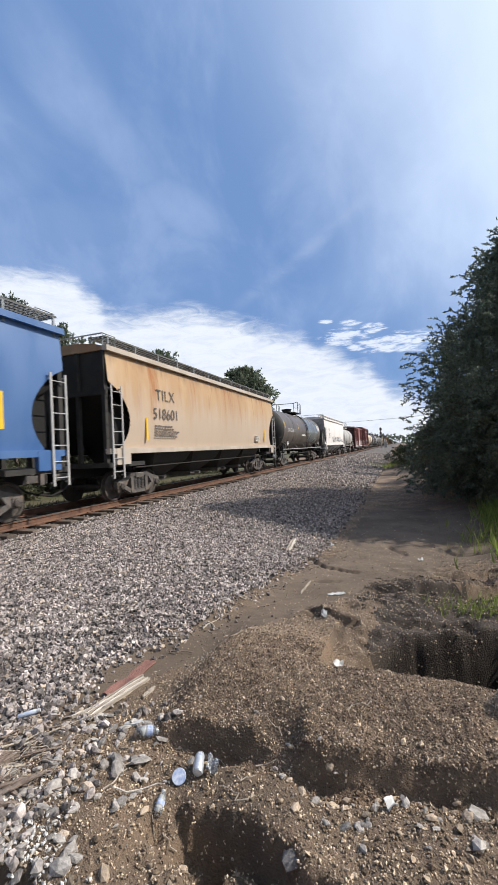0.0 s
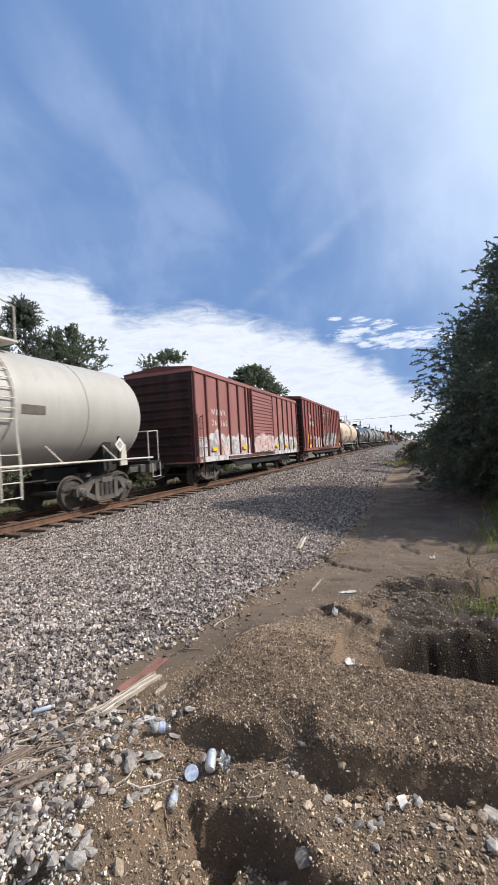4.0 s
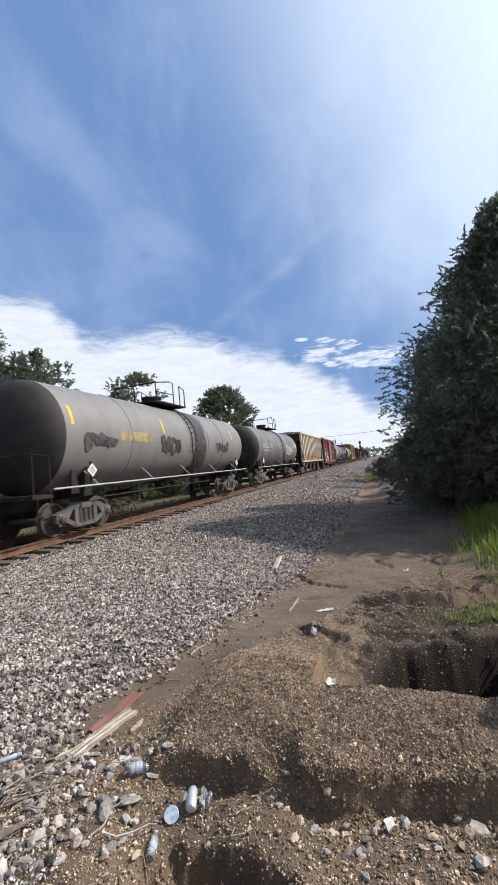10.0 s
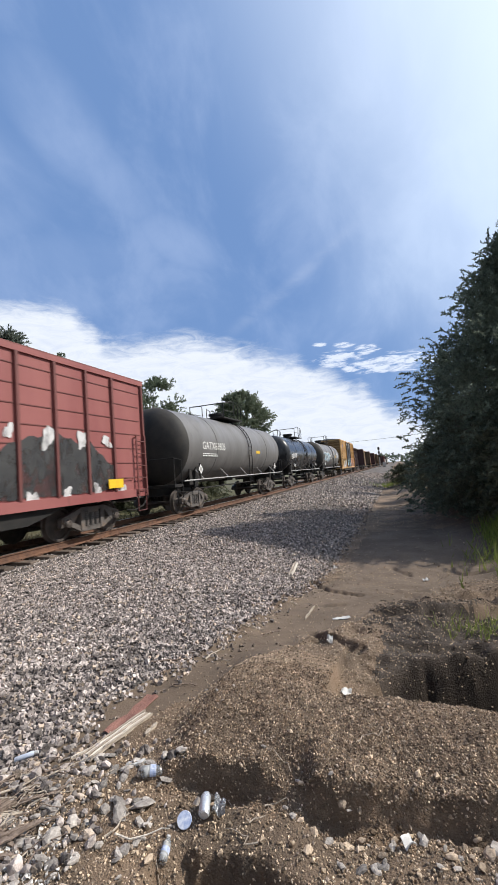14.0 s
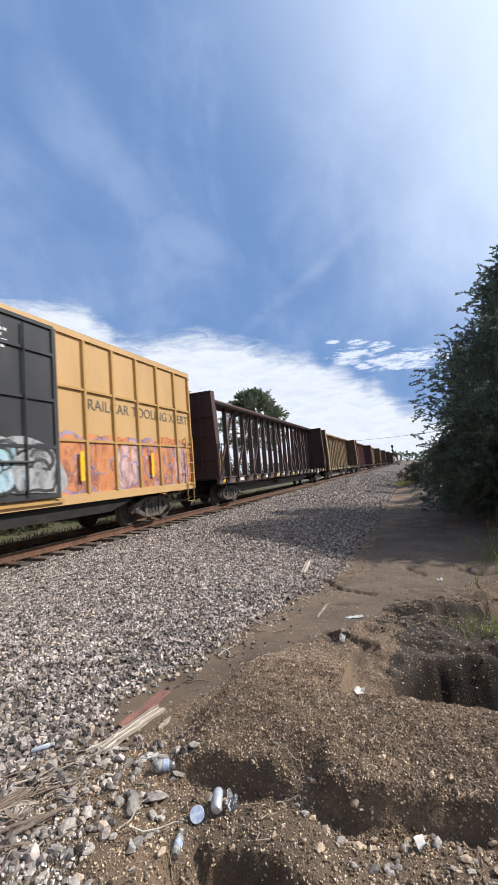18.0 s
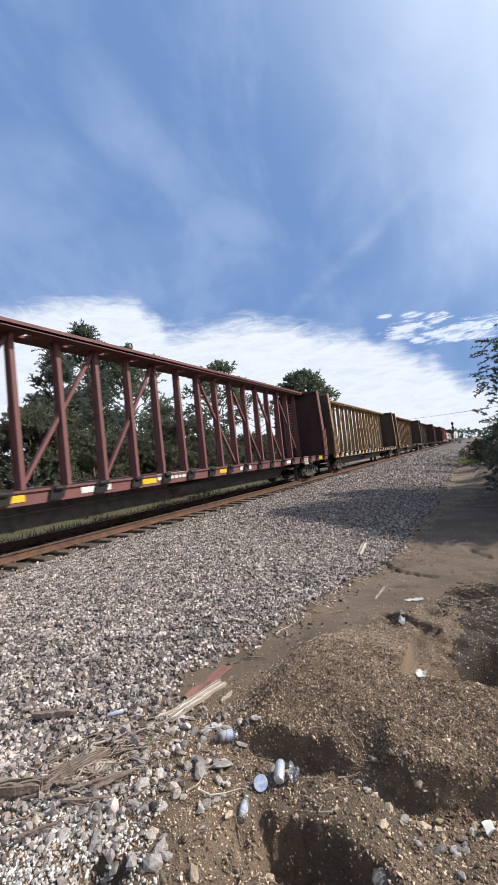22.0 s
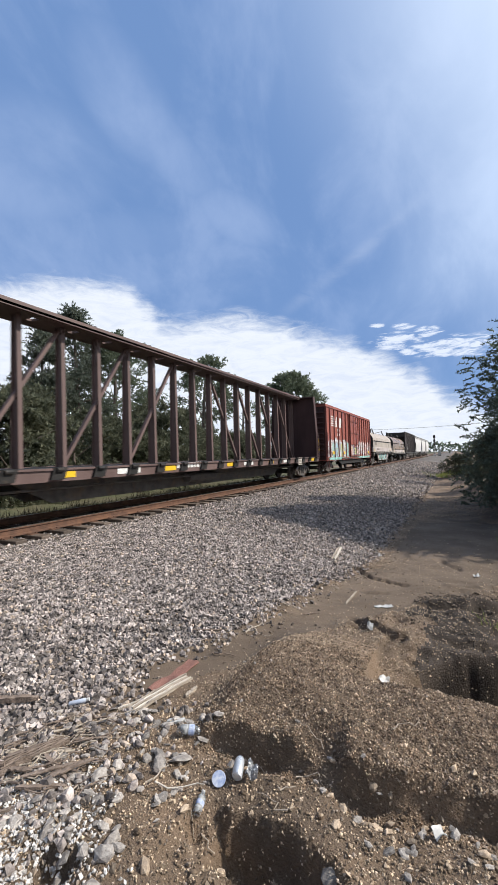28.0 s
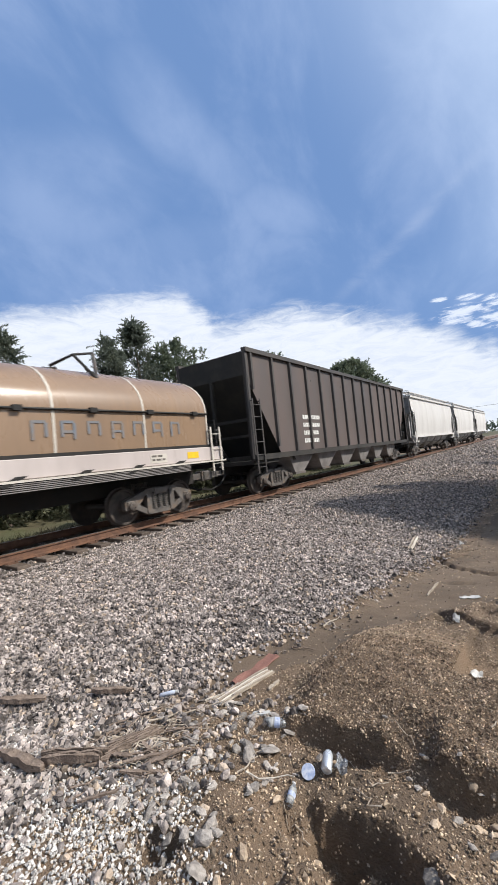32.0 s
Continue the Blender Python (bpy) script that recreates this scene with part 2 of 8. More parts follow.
# ---- building helpers ----
class Shape:
    """Collects boxes, tubes and sheets of one mesh."""

    def __init__(self):
        self.v, self.f = [], []

    def add(self, verts, faces):
        k = len(self.v)
        self.v.extend(tuple(p) for p in verts)
        self.f.extend(tuple(i + k for i in q) for q in faces)
        return self

    def box(self, x0, x1, y0, y1, z0, z1, cut=0.0):
        if cut <= 0:
            return self.add([(x, y, z) for z in (z0, z1) for y in (y0, y1) for x in (x0, x1)],
                            [(0, 2, 3, 1), (4, 5, 7, 6), (0, 1, 5, 4), (2, 6, 7, 3), (0, 4, 6, 2), (1, 3, 7, 5)])
        c, ring = cut, []
        for z, d in ((z0, c), (z0 + c, 0), (z1 - c, 0), (z1, c)):
            a, b, e, g = x0 + d, x1 - d, y0 + d, y1 - d
            h = c - d if d else c
            h = c * 0.5
            ring.append([(a + h, e, z), (b - h, e, z), (b, e + h, z), (b, g - h, z), (b - h, g, z), (a + h, g, z), (a, g - h, z), (a, e + h, z)])
        return self.loft(ring, True)

    def loft(self, rings, caps=True, closed=True):
        n = len(rings[0])
        verts = [p for r in rings for p in r]
        faces = []
        for i in range(len(rings) - 1):
            for j in range(n if closed else n - 1):
                a, b = i * n + j, i * n + (j + 1) % n
                faces.append((a, b, b + n, a + n))
        if caps:
            faces.append(tuple(range(n - 1, -1, -1)))
            faces.append(tuple((len(rings) - 1) * n + j for j in range(n)))
        return self.add(verts, faces)

    def tube(self, points, r, seg=8, caps=True):
        pts = [Vector(p) for p in points]
        rings = []
        for i, p in enumerate(pts):
            d = (pts[min(i + 1, len(pts) - 1)] - pts[max(i - 1, 0)]).normalized()
            u = d.orthogonal().normalized() if i == 0 else (rings_u - d * rings_u.dot(d)).normalized()
            rings_u = u
            w = d.cross(u)
            k = r[i] if isinstance(r, (list, tuple)) else r
            rings.append([tuple(p + k * (math.cos(a) * u + math.sin(a) * w)) for a in (2 * math.pi * s / seg for s in range(seg))])
        return self.loft(rings, caps)

    def plate(self, poly, axis, lo, hi):
        """A flat polygon in the plane across axis (0, 1 or 2), thickened from lo to hi."""
        def at(p, h):
            q = list(p)
            q.insert(axis, h)
            return tuple(q)
        return self.loft([[at(p, lo) for p in poly], [at(p, hi) for p in poly]], True)

    def mesh(self, name, smooth=False):
        me = bpy.data.meshes.new(name)
        me.from_pydata(self.v, [], self.f)
        bm = bmesh.new()
        bm.from_mesh(me)
        bmesh.ops.recalc_face_normals(bm, faces=bm.faces)
        bm.to_mesh(me)
        bm.free()
        if smooth:
            me.polygons.foreach_set("use_smooth", [True] * len(me.polygons))
            me.set_sharp_from_angle(angle=radians(38))
        return me


def part(name, shape, material, parent=None, label="", smooth=False, at=None):
    """One mesh object under a thing or a part."""
    me = shape.mesh(name, smooth) if isinstance(shape, Shape) else shape
    if not me.materials:
        me.materials.append(MAT[material] if isinstance(material, str) else material)
    ob = new(name, me)
    if parent:
        ob.parent = parent
    if at is not None:
        ob.matrix_basis = at
    if label:
        ob["label"] = label
    return ob


def thing(name, label, category, group="", at=None):
    ob = new(name)
    ob.empty_display_size = 0.3
    tagged(ob, label, category, group)
    if at is not None:
        ob.matrix_basis = at
    return ob


def writing(text, size, material, parent, x, y, z, name="lettering", gap=1.0, label=""):
    """Letters painted on a side that faces the viewer (+x), reading towards +y."""
    c = bpy.data.curves.new(name, "FONT")
    c.body, c.size, c.extrude, c.space_character = text, size, 0.002, gap
    c.fill_mode = "BOTH"
    tmp = bpy.data.objects.new(name, c)
    scene.collection.objects.link(tmp)
    me = bpy.data.meshes.new_from_object(tmp.evaluated_get(bpy.context.evaluated_depsgraph_get()))
    bpy.data.objects.remove(tmp)
    me.materials.clear()
    ob = part(name, me, material, parent, label)
    ob.matrix_basis = Matrix(((0, 0, 1, x), (1, 0, 0, y), (0, 1, 0, z), (0, 0, 0, 1)))
    return ob


# ---- smooth noise for the ground ----
RNG = np.random.default_rng(7)
LATTICE = RNG.random((256, 256))


def wave(x, y):
    xi, yi = np.floor(x).astype(int), np.floor(y).astype(int)
    u, v = x - xi, y - yi
    u, v = u * u * (3 - 2 * u), v * v * (3 - 2 * v)
    a, b = LATTICE[xi % 256, yi % 256], LATTICE[(xi + 1) % 256, yi % 256]
    c, d = LATTICE[xi % 256, (yi + 1) % 256], LATTICE[(xi + 1) % 256, (yi + 1) % 256]
    return (a * (1 - u) + b * u) * (1 - v) + (c * (1 - u) + d * u) * v - 0.5


def rough_noise(x, y, octaves=4):
    return sum(wave(x * 2 ** k + 17 * k, y * 2 ** k + 31 * k) / 2 ** k for k in range(octaves))


def step(lo, hi, x):
    t = np.clip((x - lo) / (hi - lo), 0, 1)
    return t * t * (3 - 2 * t)


def groove(x, y, ax, ay, bx, by, half, soft):
    """1 on the line from a to b, out to half, then falling to 0 over soft."""
    dx, dy = bx - ax, by - ay
    t = np.clip(((x - ax) * dx + (y - ay) * dy) / (dx * dx + dy * dy), 0, 1)
    d = np.hypot(x - ax - t * dx, y - ay - t * dy)
    return 1 - step(half, half + soft, d)


def pit(x, y, ax, ay, bx, by, width, wall=0.05, ends=0.06):
    """1 in a scoop with an upright far wall from a to b that runs out gently towards the viewer."""
    dx, dy = bx - ax, by - ay
    ln = math.hypot(dx, dy)
    u = ((x - ax) * dx + (y - ay) * dy) / ln
    v = ((x - ax) * dy - (y - ay) * dx) / ln
    return step(-wall, 0.4 * wall, v) * (1 - step(0.35 * width, width, v)) * step(-ends, 1.2 * ends, u) * step(ln + ends, ln - 1.2 * ends, u)


TRACK_X, RAIL_Z = -8.75, 0.314   # the line's middle, the rails' top


def toe_at(x, y):
    """Where the ballast ends."""
    return (np.interp(y, (1.0, 2.6, 3.5, 4.6, 8.0, 30.0), (-2.28, -2.30, -1.92, -1.80, -1.62, -1.45)) + 0.07 * rough_noise(x * 0.9 + 5, y * 0.9)
            + 0.05 * rough_noise(x * 4.0, y * 4.0 + 9))


WASH = ((-2.0, 2.05, 0.08), (-2.1, 2.55, 0.10), (-1.80, 2.95, 0.12), (-1.50, 3.55, 0.15), (-1.25, 4.40, 0.20), (-1.10, 5.0, 0.36), (-0.75, 6.2, 0.55), (0.15, 8.9, 0.9), (0.4, 14.0, 1.6))


def muddy(x, y):
    """1 on the smooth mud that water has washed down between the ballast and the mound."""
    out = 0.0
    for (ax, ay, a), (bx, by, b) in zip(WASH[:-1], WASH[1:]):
        out = np.maximum(out, groove(x, y, ax, ay, bx, by, 0.5 * (a + b), 0.22 + 0.3 * a))
    return out


def land(x, y):
    """The ground's height."""
    n1 = rough_noise(x * 0.9 + 5, y * 0.9)
    n2 = rough_noise(x * 4.0, y * 4.0 + 9)
    n3 = rough_noise(x * 13.0 + 3, y * 13.0)
    n4 = rough_noise(x * 7.0 + 50, y * 7.0 + 21)
    wob = 0.10 * rough_noise(x * 1.7 + 40, y * 1.7 + 3) + 0.07 * rough_noise(x * 5.5 + 8, y * 5.5)
    low = -0.55 * step(3.0, 10.0, y) + 0.45 * step(45.0, 150.0, y)
    mud = muddy(x, y)
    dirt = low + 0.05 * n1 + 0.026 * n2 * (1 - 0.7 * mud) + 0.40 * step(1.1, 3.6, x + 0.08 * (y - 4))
    xs, ys = x + wob, y + wob
    dirt += (0.017 + 0.010 * step(2.6, 3.4, y)) * n3 * step(16.0, 9.0, y) * (1 - 0.8 * mud) - 0.03 * mud
    xp, yp = x + 0.55 * wob + 0.05 * n4, y + 0.55 * wob + 0.09 * n4
    # the rounded mound with a broken, undercut front
    rim = np.interp(x, (-1.5, -1.27, -1.0, -0.70, -0.62, -0.55, -0.40, -0.26, -0.08, 0.13, 0.31, 0.9, 1.6), (1.98, 2.03, 2.07, 2.08, 2.06, 2.04, 2.05, 2.06, 2.11, 2.13, 2.16, 2.22, 2.3))
    d = y - rim + 0.25 * wob + 0.035 * n4
    rise = y - rim + 0.10 * n1
    left = step(-1.62, -1.22, x)
    mouth = np.clip(0.68 + 0.4 * step(-0.66, -0.50, x) + 1.2 * rough_noise(x * 3.1 + 70, 0 * y + 4.3), 0.4, 1.2) * (1 - 0.7 * step(0.11, 0.03, np.abs(x + 0.64)))
    back = step(np.where(x < -0.6, 4.3, 3.15), np.where(x < -0.6, 2.7, 2.75), y)
    dirt += left * back * (0.095 * (mouth + (0.85 - mouth) * step(0.0, 0.22, d)) * step(-0.03, 0.03, d) + 0.11 * np.sin(0.5 * np.pi * np.clip(rise / 0.55, 0, 1)) ** 0.8)
    dirt -= left * (0.06 + 0.05 * n4) * mouth * step(-0.18, -0.04, d) * step(0.04, -0.03, d)
    # the hollow before it, with a clod left standing in it
    dirt -= (0.20 + 0.20 * n4) * pit(xp, yp, -1.08, 1.68, -0.66, 1.66, 0.42, 0.05, 0.10)
    dirt -= (0.17 + 0.16 * n4) * pit(xp, yp, -0.66, 1.66, -0.30, 1.50, 0.34, 0.05, 0.10)
    dirt += (0.11 + 0.10 * n4) * groove(x, y, -0.90, 1.30, -0.88, 1.37, 0.03, 0.08)
    dirt -= 0.12 * pit(xp, yp, -1.62, 1.20, -1.44, 1.22, 0.16)
    # the washed-out gully behind the mound, under a bank added out of view
    xq, yq = x + 0.30 * wob + 0.02 * n4, y + 0.30 * wob + 0.04 * n4
    far_lip = np.interp(xq, (-0.62, -0.52, -0.36, -0.18, 0.05, 0.27, 0.67, 1.4), (2.98, 3.08, 3.30, 3.60, 3.80, 3.90, 4.14, 4.5))
    gully = step(far_lip + 0.05, far_lip - 0.10, yq) * step(2.72, 3.02, yq) * step(-0.66, -0.46, xq) * step(1.16, 0.95, x)
    dirt -= gully * (0.24 + 0.44 * step(-0.5, -0.1, xq) + 0.06 * n2)
    dirt += gully * (0.20 + 0.14 * n4) * groove(xq, yq, 0.30, 3.70, 0.17, 3.02, 0.02, 0.13)
    # unseen earth bank, raised here so its shadow falls into the gully
    dirt += (0.95 + 0.12 * n2) * step(0.88, 1.25, x) * step(2.55, 3.0, y) * step(4.35, 3.75, y - 0.45 * (x - 1.0))
    dirt -= 0.05 * step(-0.9, -0.4, x) * step(0.5, 0.1, x) * step(far_lip - 0.05, far_lip + 0.05, yq) * step(far_lip + 0.75, far_lip + 0.2, yq)
    # ledges and cracks in the mud beyond
    dirt -= (0.10 + 0.10 * n4) * pit(xs, ys, -1.02, 4.28, -0.80, 3.94, 0.16, 0.03)
    dirt -= (0.08 + 0.10 * n4) * pit(xs, ys, -0.82, 3.94, -0.42, 3.86, 0.14, 0.03)
    dirt -= (0.07 + 0.10 * n4) * pit(xp, yp, -0.10, 3.98, 0.55, 4.22, 0.16, 0.04)
    dirt -= (0.09 + 0.14 * n4) * pit(xs, ys, -0.42, 5.05, 0.20, 5.20, 0.35, 0.05)
    dirt -= (0.16 + 0.12 * n4) * pit(xs, ys, 0.10, 5.25, 1.6, 6.30, 0.55, 0.06)
    dirt -= (0.12 + 0.12 * n4) * pit(xs, ys, 0.40, 6.5, 2.0, 7.1, 0.5, 0.08)
    dirt -= 0.09 * pit(xp, yp, -1.75, 7.50, -1.38, 6.98, 0.16, 0.03) + 0.09 * pit(xp, yp, -1.38, 6.98, -0.66, 6.28, 0.16, 0.03)
    dirt -= 0.07 * pit(xp, yp, -1.14, 5.52, -0.86, 5.64, 0.12, 0.03)
    dirt -= 0.05 * groove(xs, ys, -0.37, 9.0, 0.06, 8.2, 0.02, 0.07) + 0.06 * groove(xs, ys, 0.74, 9.0, 0.78, 8.55, 0.03, 0.08) + 0.06 * groove(xs, ys, 0.78, 8.55, 1.5, 8.45, 0.03, 0.08)
    dirt += 0.05 * step(0.02, 0.22, n1) * step(3.0, 4.0, y) * step(9.0, 7.0, y) * (1 - mud)
    dirt += 0.07 * n4 * step(-0.45, -0.1, x) * step(4.2, 4.5, y) * step(7.5, 6.5, y)
    toe = toe_at(x, y)
    up = np.clip((toe - x) / (toe + 7.30), 0, 1)
    shoulder = low * (1 - up) ** 1.5 + 0.02 * (1 - (1 - up) ** 1.5) + 0.10 * np.sin(np.pi * up) * 0.6 + 0.012 * n2
    z = np.where(x < toe, shoulder, dirt)
    mid = np.abs(x - TRACK_X)
    z = np.where(mid < 1.45, 0.06 + 0.01 * n2, z)
    beyond = 0.12 - 0.55 * step(1.6, 4.2, TRACK_X - x) + 0.20 * n1 * step(3.0, 6.0, TRACK_X - x)
    z = np.where(x < TRACK_X - 1.45, beyond, z)
    far = step(60.0, 400.0, np.hypot(x, y))
    return z * (1 - far) + far * np.minimum(z, 0.05)


def spaced(bands):
    """Coordinates with a step of its own in each band: (end, step) after a start."""
    out = [bands[0]]
    for end, d in bands[1:]:
        k = max(1, round((end - out[-1]) / d))
        out.extend(np.linspace(out[-1], end, k + 1)[1:])
    return np.array(out)


def build_ground():
    xs = spaced([-3000, (-800, 500), (-200, 100), (-60, 14), (-20, 2.5), (-12, 0.5), (-7.4, 0.25), (-3.2, 0.12), (-1.6, 0.035), (1.7, 0.028),
                 (3.2, 0.06), (8, 0.3), (40, 2.5), (200, 20), (800, 100), (3000, 500)])
    ys = spaced([-3000, (-800, 500), (-200, 100), (-20, 12), (-2, 1.0), (0.8, 0.12), (3.2, 0.026), (3.5, 0.032), (4.9, 0.020), (9.0, 0.06), (16, 0.2), (40, 0.8),
                 (140, 4), (800, 60), (3000, 500)])
    gx, gy = np.meshgrid(xs, ys, indexing="ij")
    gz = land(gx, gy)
    nx, ny = gx.shape
    me = bpy.data.meshes.new("ground")
    co = np.stack([gx, gy, gz], -1).reshape(-1, 3).astype(np.float32)
    idx = np.arange(nx * ny).reshape(nx, ny)
    quads = np.stack([idx[:-1, :-1], idx[1:, :-1], idx[1:, 1:], idx[:-1, 1:]], -1).reshape(-1, 4)
    me.vertices.add(len(co))
    me.vertices.foreach_set("co", co.ravel())
    me.loops.add(quads.size)
    me.loops.foreach_set("vertex_index", quads.ravel().astype(np.int32))
    me.polygons.add(len(quads))
    me.polygons.foreach_set("loop_start", np.arange(0, quads.size, 4, dtype=np.int32))
    cx, cy = co[quads].mean(1)[:, 0], co[quads].mean(1)[:, 1]
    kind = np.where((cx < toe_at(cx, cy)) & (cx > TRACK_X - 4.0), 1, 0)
    grassy = (cx < TRACK_X - 4.0) | (cx > 2.4 + 0.5 * rough_noise(cx * 0.7, cy * 0.7) + 0.12 * np.maximum(0, 9 - cy)) | (np.hypot(cx, cy) > 170)
    kind = np.where(grassy & (kind == 0), 2, kind)
    kind = np.where((np.abs(cx + 6) < 12) & (cy > 60) & (kind == 2), 0, kind)
    kind = np.where((kind == 0) & (muddy(cx, cy) > 0.5 + 0.5 * rough_noise(cx * 3.0, cy * 3.0)) & (cy < 14), 3, kind)
    # dark soil round the gully, with gully shade in its colour
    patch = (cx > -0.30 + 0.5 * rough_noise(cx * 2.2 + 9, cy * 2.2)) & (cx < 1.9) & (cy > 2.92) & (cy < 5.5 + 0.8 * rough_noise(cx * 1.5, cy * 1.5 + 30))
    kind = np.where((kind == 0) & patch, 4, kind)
    for m in ("dirt", "bed", "field", "mud", "shaded_gully_soil"):
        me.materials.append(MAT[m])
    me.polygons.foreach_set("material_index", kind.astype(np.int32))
    me.polygons.foreach_set("use_smooth", np.ones(len(quads), bool))
    me.update(calc_edges=True)
    me.validate()
    return tagged(new("ground", me), "eroded brown dirt and grey ballast bank beside a railway line", "ground", kind="structure")


GROUND = build_ground()

# ---- the line ----
def build_track():
    y0, y1 = -640.0, 1100.0
    for side in (1, -1):
        x = TRACK_X + side * 0.752
        z = RAIL_Z
        rail = Shape()
        half = [(0.07, -0.172), (0.07, -0.16), (0.012, -0.135), (0.009, -0.045), (0.034, -0.035), (0.034, -0.006)]
        prof = [(x + a, z + b) for a, b in half] + [(x - a, z + b) for a, b in reversed(half)]
        rail.loft([[(a, y, b) for a, b in prof] for y in (y0, y1)], True)
        ob = part("rail", rail, "rail")
        tagged(ob, "rusty steel rail on timber ties, worn bright along its head", "rail", "rails of the line", "structure")
        part("running_surface", Shape().box(x - 0.032, x + 0.032, y0, y1, z - 0.006, z), "rail_top", ob, "worn bright running surface")
    bed = tagged(new("tie_row", None), "row of weathered timber ties in the ballast", "railway ties", kind="structure")
    tie = Shape().box(-1.30, 1.30, -0.115, 0.115, -0.17, 0.0, 0.012).mesh("tie")
    plate = Shape().box(-0.09, 0.09, -0.17, 0.17, 0.0, 0.012)
    for sy in (-0.09, 0.09):
        plate.box(-0.11, -0.07, sy - 0.012, sy + 0.012, 0.0, 0.035).box(0.07, 0.11, sy - 0.012, sy + 0.012, 0.0, 0.035)
    r = random.Random(3)
    y = 1.2
    top = RAIL_Z - 0.172
    near_ties = []
    while y < 60:
        ob = part("tie", tie, "tie", bed)
        ob.matrix_basis = pose(TRACK_X + r.uniform(-0.05, 0.05), y, top - r.uniform(0.0, 0.012), 0, r.uniform(-0.4, 0.4), r.uniform(-1.2, 1.2))
        near_ties.append(ob)
        y += 0.54 + r.uniform(-0.03, 0.03)
    plates = plate.mesh("tie_plate")
    for ob in near_ties[:40]:
        part("tie_plate", plates, "rail", ob, "rusty tie plate with spikes", at=pose(0.752, 0, 0, 0, 0, 90))
    rest = Shape()
    while y < 420:
        x = TRACK_X + r.uniform(-0.05, 0.05)
        rest.box(x - 1.3, x + 1.3, y - 0.115, y + 0.115, top - 0.16, top)
        y += 0.54
    ob = part("far_ties", rest, "tie", bed)
    ob["kind"] = "stuff"


build_track()

# ---- the train: running gear shared by all cars ----
def lathe(profile, seg=24, axis="x"):
    """Rings of (distance along the axis, radius)."""
    out = []
    for d, r in profile:
        ring = []
        for k in range(seg):
            a = 2 * math.pi * k / seg
            p = (d, r * math.cos(a), r * math.sin(a)) if axis == "x" else (r * math.cos(a), d, r * math.sin(a))
            ring.append(p)
        out.append(ring)
    return out


def gear_meshes():
    g = {}
    s = Shape()
    s.loft(lathe([(-1.08, 0.075), (1.08, 0.075)], 12))
    for e in (1, -1):
        prof = [(0.690, 0.10), (0.690, 0.455), (0.715, 0.458), (0.722, 0.430), (0.80, 0.425), (0.82, 0.415), (0.82, 0.36), (0.77, 0.34), (0.775, 0.17),
                (0.83, 0.13), (0.83, 0.09)]
        s.loft(lathe([(e * d, r) for d, r in prof], 28))
        s.loft(lathe([(e * 1.06, 0.10), (e * 1.14, 0.10), (e * 1.15, 0.085)], 12))
        for k in range(3):
            a = 2 * math.pi * k / 3
            c = Vector((e * 1.15, 0.055 * math.cos(a), 0.055 * math.sin(a)))
            s.box(c.x - 0.012, c.x + 0.012, c.y - 0.016, c.y + 0.016, c.z - 0.016, c.z + 0.016)
    g["wheelset"] = s.mesh("wheelset", True)
    s = Shape()
    s.plate([(-0.62, 0.70), (-0.42, 0.78), (0.42, 0.78), (0.62, 0.70), (0.98, 0.60), (1.06, 0.56), (1.06, 0.36), (0.98, 0.34), (0.98, 0.50), (0.80, 0.50),
             (0.80, 0.34), (0.72, 0.34), (0.50, 0.62), (0.36, 0.68), (-0.36, 0.68), (-0.50, 0.62), (-0.72, 0.34), (-0.80, 0.34), (-0.80, 0.50),
             (-0.98, 0.50), (-0.98, 0.34), (-1.06, 0.36), (-1.06, 0.56), (-0.98, 0.60)], 0, -0.07, 0.07)
    s.plate([(-0.86, 0.40), (-0.74, 0.34), (-0.40, 0.17), (0.40, 0.17), (0.74, 0.34), (0.86, 0.40), (0.80, 0.50), (0.34, 0.28), (-0.34, 0.28), (-0.80, 0.50)],
            0, -0.06, 0.06)
    for e in (1, -1):
        s.box(-0.08, 0.08, e * 0.36 - 0.07, e * 0.36 + 0.07, 0.20, 0.72)
        s.box(-0.09, 0.10, e * 0.89 - 0.12, e * 0.89 + 0.12, 0.36, 0.56, 0.02)
    g["side_frame"] = s.mesh("side_frame")
    s = Shape()
    for k in range(7):
        z = 0.285 + 0.052 * k
        s.loft([[(0.085 * math.cos(a), 0.085 * math.sin(a), z + q) for a in (2 * math.pi * i / 10 for i in range(10))] for q in (0.0, 0.034)])
    s.loft([[(0.05 * math.cos(a), 0.05 * math.sin(a), z) for a in (2 * math.pi * i / 8 for i in range(8))] for z in (0.27, 0.66)])
    g["coil_spring"] = s.mesh("coil_spring")
    s = Shape().box(-1.10, 1.10, -0.20, 0.20, 0.62, 0.78, 0.02).box(-0.3, 0.3, -0.25, 0.25, 0.74, 0.90)
    for e in (1, -1):
        s.box(-0.85, 0.85, e * 0.42 - 0.04, e * 0.42 + 0.04, 0.30, 0.38)
    g["bolster"] = s.mesh("truck")
    s = Shape().box(-0.10, 0.10, -0.62, 0.0, 0.74, 0.92).box(-0.20, 0.20, -0.86, -0.60, 0.68, 0.98, 0.03).box(-0.05, 0.16, -1.0, -0.84, 0.68, 0.98)
    g["coupler"] = s.mesh("coupler")
    s = Shape()
    s.tube([(0.35, -0.1, 0.75), (0.42, -0.5, 0.50), (0.30, -0.8, 0.38), (0.12, -1.0, 0.42)], 0.028, 6)
    g["air_hose"] = s.mesh("air_hose", True)
    return g


GEAR = gear_meshes()
WHEELSETS = []


